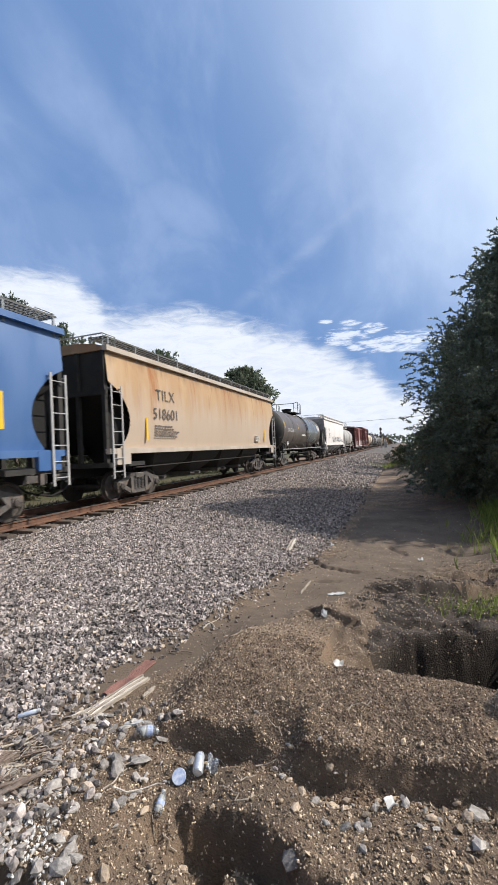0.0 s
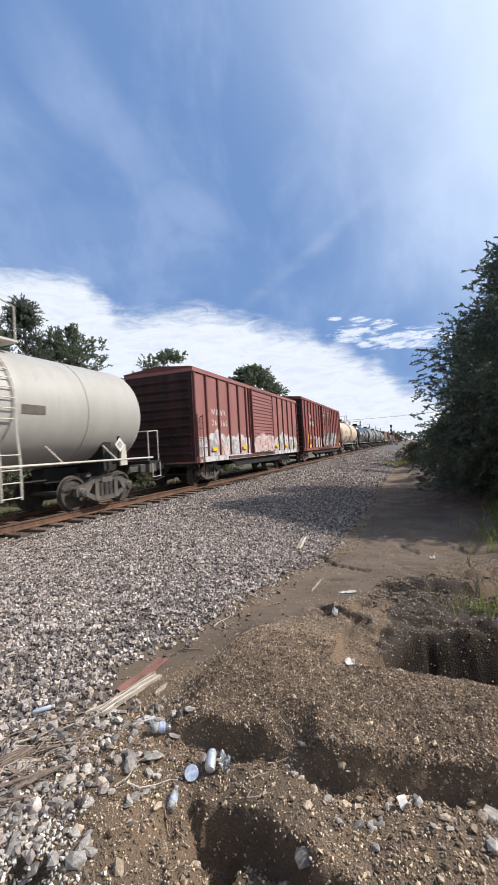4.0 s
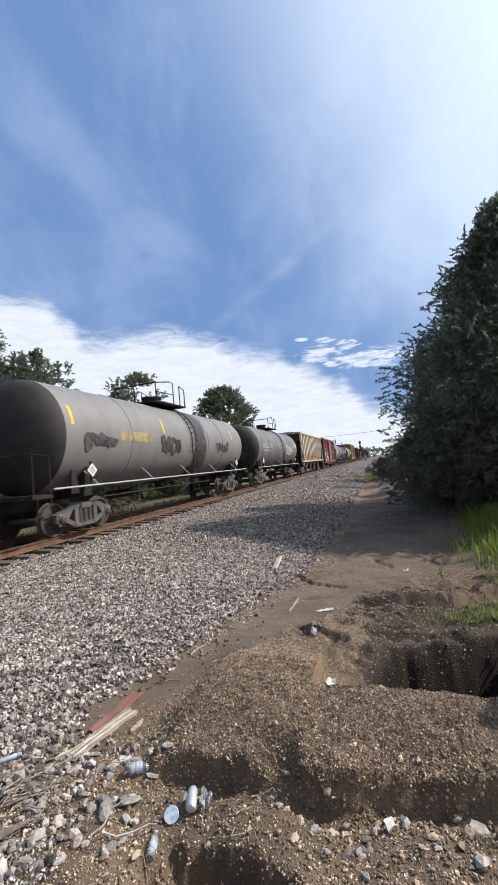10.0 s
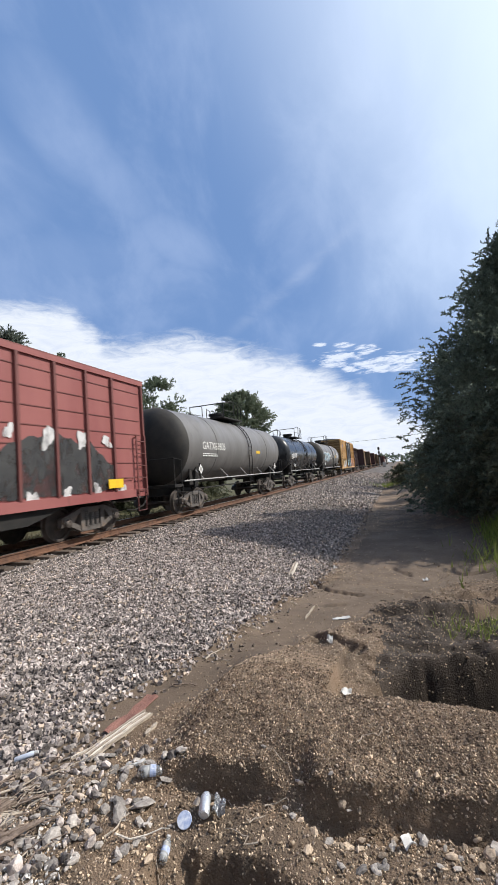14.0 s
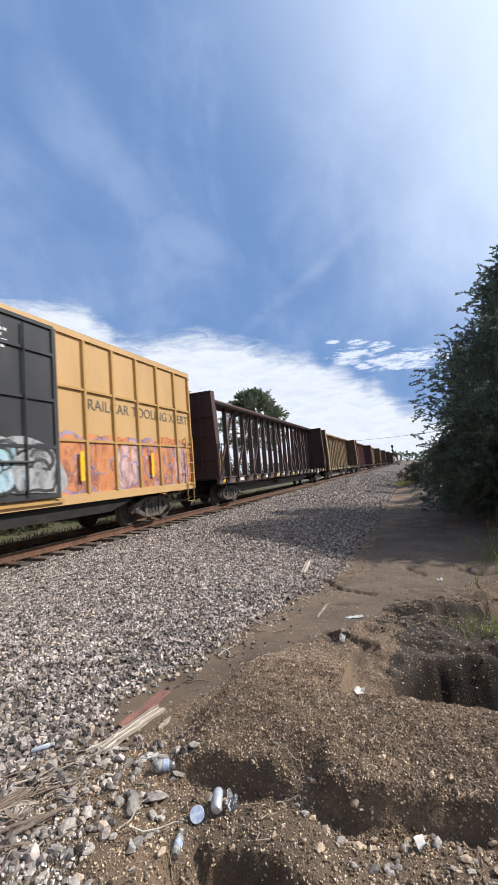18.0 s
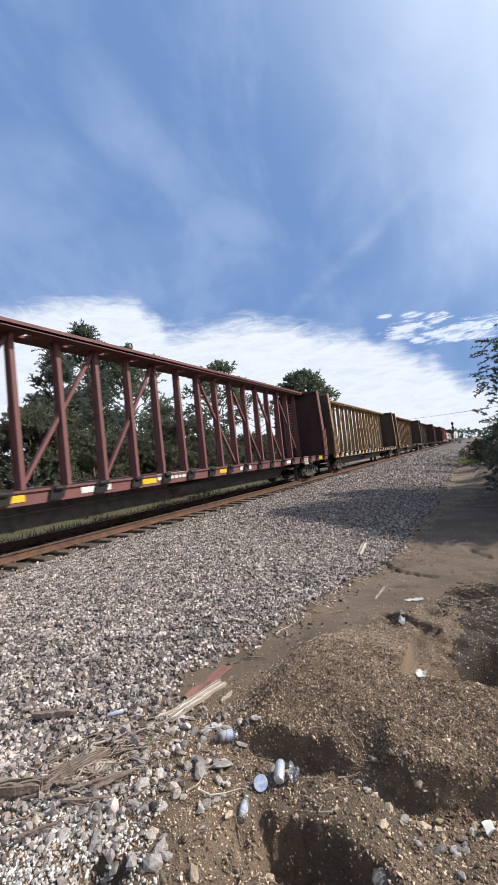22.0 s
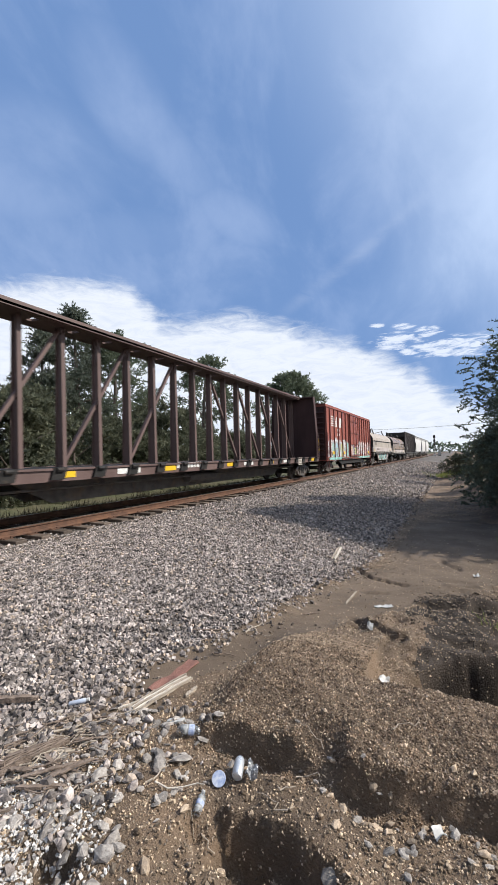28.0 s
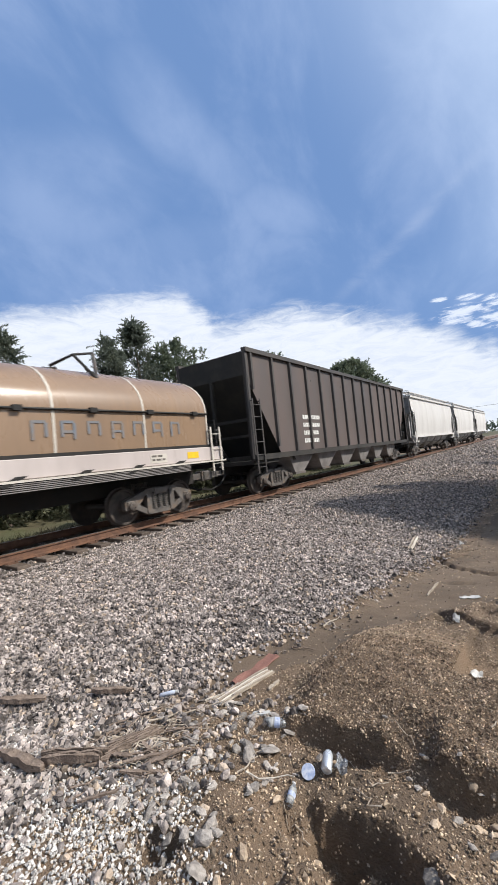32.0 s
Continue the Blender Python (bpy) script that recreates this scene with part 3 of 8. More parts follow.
def running_gear(car, half, inset=1.9, gap=0.95):
    """Two trucks with their wheels, a coupler and a hose at each end."""
    for e in (1, -1):
        truck = part("truck", GEAR["bolster"], "steel", car, at=pose(0, e * (half - inset), 0))
        for w in (0.89, -0.89):
            ws = part("wheelset", GEAR["wheelset"], "wheel", truck, at=pose(0, w, 0.43))
            WHEELSETS.append((car, e * (half - inset) + w, ws, w))
        for sd in (1, -1):
            part("side_frame", GEAR["side_frame"], "steel", truck, at=pose(sd * 1.0, 0, 0))
            for q in (-0.18, 0.0, 0.18):
                part("coil_spring", GEAR["coil_spring"], "steel", truck, at=pose(sd * 1.0, q, 0))
        rot = 0 if e < 0 else 180
        part("coupler", GEAR["coupler"], "steel", car, at=pose(0, e * half, 0, 0, 0, rot))
        part("air_hose", GEAR["air_hose"], "frame_black", car, at=pose(0, e * half, 0, 0, 0, rot))


LADDERS = {}


def ladder(car, x, y, z0, z1, material, width=0.42, rungs=None, name="ladder"):
    """A side ladder: two rails and round rungs, standing off the side."""
    key = (round(z0, 2), round(z1, 2), width)
    if key not in LADDERS:
        s = Shape()
        n = rungs or max(2, round((z1 - z0) / 0.38))
        for e in (-1, 1):
            s.box(-0.012, 0.012, e * width / 2 - 0.028, e * width / 2 + 0.028, z0, z1)
            for q in (z0 + 0.08, z1 - 0.08):
                s.box(-0.10, 0.0, e * width / 2 - 0.015, e * width / 2 + 0.015, q - 0.015, q + 0.015)
        for k in range(n):
            z = z0 + (k + 0.5) * (z1 - z0) / n
            s.tube([(0.0, -width / 2, z), (0.0, width / 2, z)], 0.014, 6)
        LADDERS[key] = s
    me = LADDERS[key].mesh(name)
    return part(name, me, material, car, at=pose(x, y, 0))


def grabs(car, x, y, zs, width, material):
    for z in zs:
        s = Shape().tube([(x - 0.07, y - width / 2, z), (x, y - width / 2, z), (x, y + width / 2, z), (x - 0.07, y + width / 2, z)], 0.012, 6)
        part("grab_iron", s, material, car)


def stirrup(car, x, y, z, material):
    s = Shape().tube([(x, y - 0.2, z), (x, y - 0.2, z - 0.42), (x, y + 0.2, z - 0.42), (x, y + 0.2, z)], 0.018, 6)
    part("step", s, material, car)


def reflectors(car, x, ys, z, material="yellow", h=0.12, w=0.42):
    for y in ys:
        part("reflector", Shape().box(x - 0.004, x + 0.004, y - w / 2, y + w / 2, z, z + h), material, car)


def fine_print(car, x, y, z, rows, width, material="white", h=0.045, name="fine_print"):
    """Small unreadable data painted as bars."""
    s = Shape()
    r = random.Random(int(abs(y) * 100) + rows)
    for k in range(rows):
        a = y
        zz = z - k * h * 1.9
        while a < y + width * (0.7 + 0.3 * r.random()):
            w = r.uniform(0.05, 0.16)
            s.box(x - 0.002, x + 0.003, a, a + w, zz, zz + h)
            a += w + 0.04
    part(name, s, material, car)


def blob(cy, cz, w, h, r, n=22, wob=0.16):
    ph = [r.uniform(0, 6.28) for _ in range(3)]
    pts = []
    for k in range(n):
        a = 2 * math.pi * k / n
        q = 1 + wob * (math.sin(2 * a + ph[0]) + 0.7 * math.sin(3 * a + ph[1]) + 0.5 * math.sin(5 * a + ph[2])) / 1.6
        e = max(abs(math.cos(a)), abs(math.sin(a))) ** 0.55
        pts.append((cy + w / 2 * q * math.cos(a) / e, cz + h / 2 * q * math.sin(a) / e))
    return pts


SPRAY = {}


def worn_spray(m):
    """Lets the car's own paint show where a thin sprayed coat has worn away."""
    t = m.node_tree
    n = Nodes(t, False)
    out = [k for k in t.nodes if k.type == "OUTPUT_MATERIAL"][0]
    coat = out.inputs[0].links[0].from_socket
    at = n.add("ShaderNodeTexCoord").outputs["Object"]
    thin = n.ramp(n.noise(n.stretch(at, (1.0, 1.5, 0.8)), 2.4, 6.0, 0.68, 0.6), 0.36, 0.56, 0.35, 0.97)
    bare = n.add("ShaderNodeBsdfTransparent")
    n.link(n.add("ShaderNodeMixShader", {0: thin, 1: bare.outputs[0], 2: coat}).outputs[0], out.inputs[0])
    return m


def drips(m, middle, half):
    """Runs of spilled product: dense in the middle, thinning out to separate strands."""
    m = m.copy()
    t = m.node_tree
    n = Nodes(t, False)
    out = [k for k in t.nodes if k.type == "OUTPUT_MATERIAL"][0]
    coat = out.inputs[0].links[0].from_socket
    at = n.add("ShaderNodeTexCoord").outputs["Object"]
    y = n.add("ShaderNodeSeparateXYZ", {0: at}).outputs[1]
    edge = n.math("DIVIDE", n.math("ABSOLUTE", n.math("SUBTRACT", y, middle)), half)
    runs = n.noise(n.stretch(at, (0.6, 6.0, 0.5)), 1.6, 5.0, 0.6, 0.7)
    cover = n.ramp(n.math("SUBTRACT", runs, n.math("MULTIPLY", edge, 0.34)), 0.18, 0.42, 0.0, 0.85)
    n.link(n.add("ShaderNodeMixShader", {0: cover, 1: n.add("ShaderNodeBsdfTransparent").outputs[0], 2: coat}).outputs[0], out.inputs[0])
    return m


def spray(name, a, b):
    if name not in SPRAY:
        SPRAY[name] = worn_spray(surface("spray_paint_" + name, (a, b), 3.0, rough=0.6, bump=0.02, grime=tuple(0.4 * c for c in b), grime_at=(0.6, 0.8), grime_scale=2.5))
    return SPRAY[name]


def graffiti(car, x, y0, y1, z0, z1, fill, line, letters, seed, back=None, shell=None):
    """Bubble shapes sprayed along the lower side: a cloud behind, outlines and fills, none of it readable."""
    r = random.Random(seed)

    def laid(s):
        if shell:
            s.v = [(on_tank(shell[0], shell[1], q[2], 0.03) + q[0] - x, q[1], q[2]) for q in s.v]
        return s
    if back:
        s = Shape()
        k = max(3, int((y1 - y0) / 1.0))
        for i in range(k):
            c = y0 + (i + 0.5) * (y1 - y0) / k
            s.plate(blob(c, (z0 + z1) / 2, (y1 - y0) / k * 1.5, (z1 - z0) * r.uniform(1.0, 1.3), r), 0, x - 0.001, x + 0.002 + 0.0004 * i)
        part("graffiti_cloud", laid(s), back, car, "sprayed cloud of colour")
    fills = fill if isinstance(fill, list) else [fill]
    w = (y1 - y0) / letters
    for i in range(letters):
        c, zc = y0 + (i + 0.5) * w, (z0 + z1) / 2 + r.uniform(-0.06, 0.06)
        ww, hh = w * r.uniform(0.95, 1.2), (z1 - z0) * r.uniform(0.8, 1.0)
        st = r.getstate()
        part("graffiti_outline", laid(Shape().plate(blob(c, zc, ww + 0.10, hh + 0.10, r), 0, x, x + 0.005 + 0.0005 * i)), line, car, "sprayed bubble outline")
        r.setstate(st)
        body = part("graffiti_fill", laid(Shape().plate(blob(c, zc, ww - 0.04, hh - 0.04, r), 0, x, x + 0.010 + 0.0005 * i)), fills[i % len(fills)], car, "sprayed bubble shape")
        for k in range(3):
            part("graffiti_stroke", laid(stroke(c + r.uniform(-0.2, 0.2) * ww, zc + r.uniform(-0.15, 0.15) * hh, ww * 0.42, hh * 0.40, x + 0.016 + 0.0005 * i, r)), fills[(i + k) % len(fills)] if k == 2 else line, body)


def stroke(cy, cz, w, h, x, r):
    """A sprayed line: a flat ribbon that bends two or three times."""
    a, ph = r.uniform(0, 6.28), r.uniform(0, 6.28)
    turn = r.uniform(2.2, 4.6) * r.choice((-1, 1))
    wide = r.uniform(0.025, 0.06)
    rows = []
    n = 12
    for k in range(n + 1):
        t = k / n
        q = a + turn * t
        m = 0.55 + 0.45 * math.sin(ph + 4.0 * t)
        y, z = cy + w * m * math.cos(q), cz + h * m * math.sin(q)
        u = wide * (0.6 + 0.4 * math.sin(math.pi * t))
        rows.append([(x, y - u * math.cos(q), z - u * math.sin(q)), (x, y + u * math.cos(q), z + u * math.sin(q)),
                     (x - 0.01, y + u * math.cos(q), z + u * math.sin(q)), (x - 0.01, y - u * math.cos(q), z - u * math.sin(q))])
    return Shape().loft(rows)


def scrawl(car, x, y0, z0, w, h, material, seed, n=5):
    """A thin sprayed line that loops along."""
    r = random.Random(seed)
    s = Shape()
    pts = []
    for i in range(n * 6):
        t = i / (n * 6 - 1)
        pts.append((x, y0 + w * t + 0.16 * w / n * 3 * math.sin(i * 1.9 + r.random()), z0 + h * (0.5 + 0.5 * math.sin(i * 1.25 + r.uniform(-0.5, 0.5)))))
    s.tube(pts, 0.012, 4)
    part("graffiti_scrawl", s, material, car, "thin sprayed scrawl")


# ---- boxcars ----
def boxcar(name, label, half, eave, mat, dark, ribs, doors, sill=0.95, roof=None, rails=0, corrugated_door=True, group="cars of the train", end_mat=None):
    """A boxcar: sheet body, outside posts, doors, roof and ends. doors: list of (from, to) along y; ribs: places of the posts."""
    car = thing(name, label, "freight car", group)
    wide = 1.47
    body = Shape().box(-wide, wide, -half, half, sill, eave - 0.12)
    part("body", body, mat, car)
    part("top_rail", Shape().box(-wide - 0.05, wide + 0.05, -half - 0.02, half + 0.02, eave - 0.16, eave), mat, car)
    rf = Shape()
    rf.loft([[(-wide - 0.05, y, eave), (0, y, eave + 0.12), (wide + 0.05, y, eave), (wide + 0.05, y, eave - 0.03), (-wide - 0.05, y, eave - 0.03)]
             for y in (-half - 0.05, half + 0.05)])
    k = max(6, int(half * 2 / 1.2))
    for i in range(k + 1):
        y = -half + i * 2 * half / k
        rf.loft([[(-wide - 0.04, y + d, eave + 0.005), (0, y + d, eave + 0.16), (wide + 0.04, y + d, eave + 0.005)] for d in (-0.04, 0.04)], True)
    part("roof", rf, roof or "galvanised", car, "grey corrugated roof")
    part("side_sill", Shape().box(-wide - 0.05, wide + 0.05, -half, half, sill - 0.06, sill + 0.16), mat, car)
    belly = Shape()
    for e in (1, -1):
        belly.plate([(-half + 3.0, sill - 0.05), (half - 3.0, sill - 0.05), (half - 4.2, sill - 0.38), (-half + 4.2, sill - 0.38)], 0, e * (wide - 0.1) - 0.02, e * (wide - 0.1) + 0.02)
    part("fishbelly_sill", belly, "frame_black", car)
    part("underframe", Shape().box(-0.25, 0.25, -half, half, 0.70, sill).box(-1.2, 1.2, -half + 0.1, -half + 0.4, 0.78, sill).box(-1.2, 1.2, half - 0.4, half - 0.1, 0.78, sill)
         .box(-0.9, -0.3, -1.5, 0.3, 0.55, 0.88).tube([(0.6, 1.0, 0.7), (0.6, 2.4, 0.7)], 0.16, 10), "frame_black", car)
    post = Shape().plate([(0.0, -0.05), (0.075, -0.035), (0.075, 0.035), (0.0, 0.05)], 2, sill + 0.16, eave - 0.16).mesh("side_post")
    for y in ribs:
        for e in (1, -1):
            part("side_post", post, dark, car, at=pose(e * wide, y, 0, 0, 0, 0 if e > 0 else 180))
    if rails:
        for q in range(rails):
            z = sill + 0.16 + (q + 1) * (eave - sill - 0.32) / (rails + 1)
            lo, hi = min(d[0] for d in doors) - 0.1, max(d[1] for d in doors) + 0.1
            for a, b in ((-half, lo), (hi, half)):
                part("side_rail", Shape().box(wide, wide + 0.055, a, b, z - 0.03, z + 0.03), dark, car)
    for i, (a, b, m) in enumerate(doors):
        trim = m if m == "black_door" else dark
        d = part("door", Shape().box(wide + 0.04, wide + 0.13, a, b, sill + 0.14, eave - 0.22), m, car, "sliding plug door")
        fr = Shape()
        for y in (a, b):
            fr.box(wide + 0.12, wide + 0.17, y - 0.05, y + 0.05, sill + 0.12, eave - 0.20)
        for z in (sill + 0.14, eave - 0.24):
            fr.box(wide + 0.12, wide + 0.17, a, b, z, z + 0.08)
        part("door_frame", fr, trim, d)
        if corrugated_door:
            cr = Shape()
            n = int((eave - sill - 0.5) / 0.17)
            for q in range(n):
                z = sill + 0.32 + q * 0.17
                cr.plate([(z - 0.05), (z + 0.05)] and [(a + 0.08, z - 0.04), (b - 0.08, z - 0.04), (b - 0.08, z + 0.02), (a + 0.08, z + 0.02)], 0, wide + 0.125, wide + 0.16)
            part("door_corrugation", cr, m, d)
        else:
            for q in (0.30, 0.55, 0.80):
                z = sill + q * (eave - sill)
                part("door_bar", Shape().box(wide + 0.13, wide + 0.17, a + 0.05, b - 0.05, z - 0.035, z + 0.035), trim, d)
            for q in (0.33, 0.66):
                y = a + q * (b - a)
                part("lock_rod", Shape().tube([(wide + 0.19, y, sill + 0.2), (wide + 0.19, y, eave - 0.3)], 0.025, 6), trim, d)
            part("handle", Shape().tube([(wide + 0.2, a + 0.3 * (b - a), sill + 0.9), (wide + 0.2, a + 0.7 * (b - a), sill + 0.9)], 0.03, 6), trim, d)
        part("door_track", Shape().box(wide + 0.03, wide + 0.11, a - (b - a) * 0.9, b + 0.2, sill + 0.02, sill + 0.10), dark, car)
    for e in (1, -1):
        cor = Shape()
        for q in range(int((eave - sill - 0.3) / 0.34)):
            z = sill + 0.3 + q * 0.34
            cor.loft([[(-wide + 0.12, e * half, z - 0.10), (-wide + 0.12, e * (half + 0.09), z), (-wide + 0.12, e * half, z + 0.10)],
                      [(wide - 0.12, e * half, z - 0.10), (wide - 0.12, e * (half + 0.09), z), (wide - 0.12, e * half, z + 0.10)]])
        # thin sheet over the end, with the end's shade in its paint
        part("end_sheet", Shape().box(-wide + 0.01, wide - 0.01, *sorted((e * (half - 0.01), e * (half + 0.006))), sill, eave - 0.17), end_mat or "shaded_end_red", car, "grimy end sheet, darkened for its shade")
        part("end_corrugation", cor, end_mat or "shaded_end_red", car)
        ladder(car, wide + 0.10, e * (half - 0.30), sill - 0.05, min(eave - 0.3, sill + 1.75), dark)
        stirrup(car, wide + 0.06, e * (half - 0.30), sill - 0.05, dark)
        grabs(car, wide + 0.08, e * (half - 0.85), (sill + 0.5,), 0.4, dark)
    hand = Shape().tube([(0.62 + 0.28 * math.cos(a), -half - 0.18, 1.9 + 0.28 * math.sin(a)) for a in (2 * math.pi * k / 20 for k in range(21))], 0.018, 6)
    for k in range(3):
        a = math.pi * k / 3
        hand.tube([(0.62 - 0.28 * math.cos(a), -half - 0.18, 1.9 - 0.28 * math.sin(a)), (0.62 + 0.28 * math.cos(a), -half - 0.18, 1.9 + 0.28 * math.sin(a))], 0.012, 5)
    part("brake_wheel", hand, "frame_black", car)
    running_gear(car, half)
    return car


# ---- tank cars ----
def tank_car(name, label, half, radius, mat, dark, deck="frame_black", zc=2.62, group="cars of the train", rail_mat="frame_black", dome=0.0, bands=True, stripe=None, head_mat=None):
    car = thing(name, label, "tank car", group)
    head = 0.46 * radius
    prof = [(-half + 0.001, 0.02)]
    for k in range(1, 9):
        a = k / 8 * math.pi / 2
        prof.append((-half + head * (1 - math.cos(a)), radius * math.sin(a)))
    # head_mat, where given, makes both heads differ from the shell
    for e in (1, -1):
        s = Shape()
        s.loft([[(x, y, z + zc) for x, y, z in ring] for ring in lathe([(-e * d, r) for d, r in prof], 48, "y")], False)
        part("tank_head", s, head_mat or mat, car, "black dished end" if head_mat else "", True)
    s = Shape()
    s.loft([[(x, y, z + zc) for x, y, z in ring] for ring in lathe([(d, radius) for d in (-half + head, -half / 2, 0.0, half / 2, half - head)], 48, "y")], False)
    part("tank", s, mat, car, "", True)
    if bands:
        for y in (-half * 0.52, half * 0.52):
            s = Shape()
            s.loft([[(x, yy, z + zc) for x, yy, z in ring] for ring in lathe([(y - 0.03, radius), (y - 0.03, radius + 0.012), (y + 0.03, radius + 0.012), (y + 0.03, radius)], 48, "y")], False)
            part("tank_seam", s, mat, car)
    # ends: stub sills, platforms, saddles
    for e in (1, -1):
        s = Shape().box(-0.22, 0.22, *sorted((e * (half - 3.0), e * (half + 0.35))), 0.72, 1.08).box(-1.42, 1.42, *sorted((e * (half - 0.25), e * (half + 0.35))), 1.02, 1.12)
        part("end_sill", s, deck, car)
        s = Shape()
        y = e * (half - 1.75)
        poly = [(-1.15, 0.95), (1.15, 0.95)] + [(radius * 1.005 * math.cos(a), zc + radius * 1.005 * math.sin(a)) for a in (math.radians(-35 - 11 * k) for k in range(11))]
        s.plate(poly, 1, y - 0.16, y + 0.16)
        part("saddle", s, deck, car)
        rail = Shape()
        yy = e * (half + 0.28)
        rail.tube([(1.38, yy - e * 0.5, 1.1), (1.38, yy - e * 0.5, 2.0), (1.38, yy, 2.05), (1.38, yy, 1.1)], 0.018, 6)
        rail.tube([(-1.38, yy, 1.1), (-1.38, yy, 2.05), (1.38, yy, 2.05)], 0.018, 6)
        part("end_railing", rail, rail_mat, car)
        stirrup(car, 1.45, e * (half + 0.05), 1.05, rail_mat)
        s = Shape().plate([(e * (half - 1.35), 1.05), (e * (half - 1.05), 1.05), (e * (half - 1.1), 1.65), (e * (half - 1.25), 1.65)], 0, 1.2, 1.24)
        part("bracket", s, rail_mat, car)
    # grab rail along the side with its diagonal stays, and the walkway pipe
    for sd in (1, -1):
        s = Shape().tube([(sd * 1.5, -half + 0.2, 1.22), (sd * 1.5, half - 0.2, 1.22)], 0.028, 6)
        k = 5
        for i in range(k):
            y = -half + 1.8 + i * (2 * half - 3.6) / (k - 1)
            s.tube([(sd * 1.5, y, 1.22), (sd * 1.22, y - 0.22, 1.62)], 0.02, 6)
        part("side_rail", s, "rail_grey" if rail_mat == "frame_black" else rail_mat, car)
    # top platform with railing and manway
    top = zc + radius
    s = Shape().box(-0.95, 0.95, -1.25, 1.25, top + 0.02, top + 0.07)
    plat = part("top_platform", s, rail_mat, car)
    s = Shape()
    s.loft([[(0.36 * math.cos(a), 0.36 * math.sin(a), z) for a in (2 * math.pi * i / 20 for i in range(20))] for z in (top - 0.1, top + 0.34)])
    s.loft([[(0.42 * math.cos(a), 0.42 * math.sin(a), z) for a in (2 * math.pi * i / 20 for i in range(20))] for z in (top + 0.34, top + 0.42)])
    part("manway", s, dark, plat, "", True)
    s = Shape()
    for sd in (1, -1):
        s.tube([(sd * 0.92, -1.2, top + 0.05), (sd * 0.92, -1.2, top + 0.75), (sd * 0.92, -0.1, top + 0.95), (sd * 0.92, 0.2, top + 0.95), (sd * 0.92, 0.2, top + 0.05)], 0.024, 6)
        s.tube([(sd * 0.92, 0.75, top + 0.05), (sd * 0.92, 0.75, top + 0.9), (sd * 0.92, 1.2, top + 0.8), (sd * 0.92, 1.2, top + 0.05)], 0.024, 6)
        s.tube([(sd * 0.92, -1.2, top + 0.4), (sd * 0.92, 0.2, top + 0.45)], 0.018, 6)
    s.tube([(-0.92, -1.2, top + 0.75), (0.92, -1.2, top + 0.75)], 0.024, 6)
    part("top_railing", s, rail_mat, plat)
    # ladder that follows the shell down to the sill
    for sd in (1, -1):
        s = Shape()
        for off in (-0.22, 0.22):
            pts = [(sd * (radius + 0.06) * math.cos(a), off + 0.5, zc + (radius + 0.06) * math.sin(a)) for a in (math.radians(80 - 10 * k) for k in range(10))]
            pts += [(sd * (radius + 0.05), off + 0.5, 1.9), (sd * 1.5, off + 0.5, 1.3), (sd * 1.5, off + 0.5, 0.55)]
            s.tube(pts, 0.022, 6)
        for k in range(13):
            a = math.radians(72 - 8.5 * k)
            if a > math.radians(-20):
                p = (sd * (radius + 0.06) * math.cos(a), zc + (radius + 0.06) * math.sin(a))
            else:
                p = (sd * 1.5, 1.45 - 0.3 * (k - 11))
            s.tube([(p[0], 0.28, p[1]), (p[0], 0.72, p[1])], 0.014, 5)
        for z in (0.6, 0.9, 1.2):
            s.tube([(sd * 1.5, 0.28, z), (sd * 1.5, 0.72, z)], 0.014, 5)
        part("ladder", s, rail_mat, car)
    s = Shape().tube([(0.0, 0.0, zc - radius + 0.1), (0.0, 0.0, 0.75)], 0.14, 12).box(-0.5, 0.5, -0.35, 0.35, zc - radius - 0.06, zc - radius + 0.12)
    s.tube([(0.5, -half + 3.2, 0.82), (0.5, half - 3.2, 0.82)], 0.03, 6).tube([(-0.45, -2.6, 0.78), (-0.45, -1.4, 0.78)], 0.15, 10)
    part("outlet_and_piping", s, deck, car)
    for e in (1, -1):
        y = e * (half - 1.62)
        d = part("hazard_placard", Shape().plate([(y - 0.19, 1.62), (y, 1.43), (y + 0.19, 1.62), (y, 1.81)], 0, 1.46, 1.468), "white", car, "white diamond placard")
        part("placard_symbol", Shape().plate([(y - 0.12, 1.62), (y, 1.50), (y + 0.12, 1.62), (y, 1.74)], 0, 1.468, 1.471), "grey_letter", d)
        part("placard_holder", Shape().box(1.40, 1.455, y - 0.03, y + 0.03, 1.2, 1.85), deck, car)
    if stripe:
        s = Shape()
        s.loft([[(x, yy, z + zc) for x, yy, z in ring] for ring in lathe([(stripe[0], radius + 0.004), (stripe[1], radius + 0.004)], 48, "y")], False)
        part("spill_stain", s, drips(stripe[2], (stripe[0] + stripe[1]) / 2, (stripe[1] - stripe[0]) / 2), car, "dark spill down the middle of the tank")
    running_gear(car, half + 0.35, 1.9 + 0.2)
    return car


def on_tank(radius, zc, z, extra=0.006):
    """How far out the shell is at height z."""
    return math.sqrt(max(0.01, radius ** 2 - (z - zc) ** 2)) + extra


def tank_text(car, text, size, mat, radius, zc, y, z):
    """Letters bent on to a tank's shell."""
    ob = writing(text, size, mat, car, 0, y, z)
    for v in ob.data.vertices:
        w = v.co.copy()
        zz = z + w.y
        v.co = (w.x, w.y, on_tank(radius, zc, zz, 0.004) + w.z)
    return ob


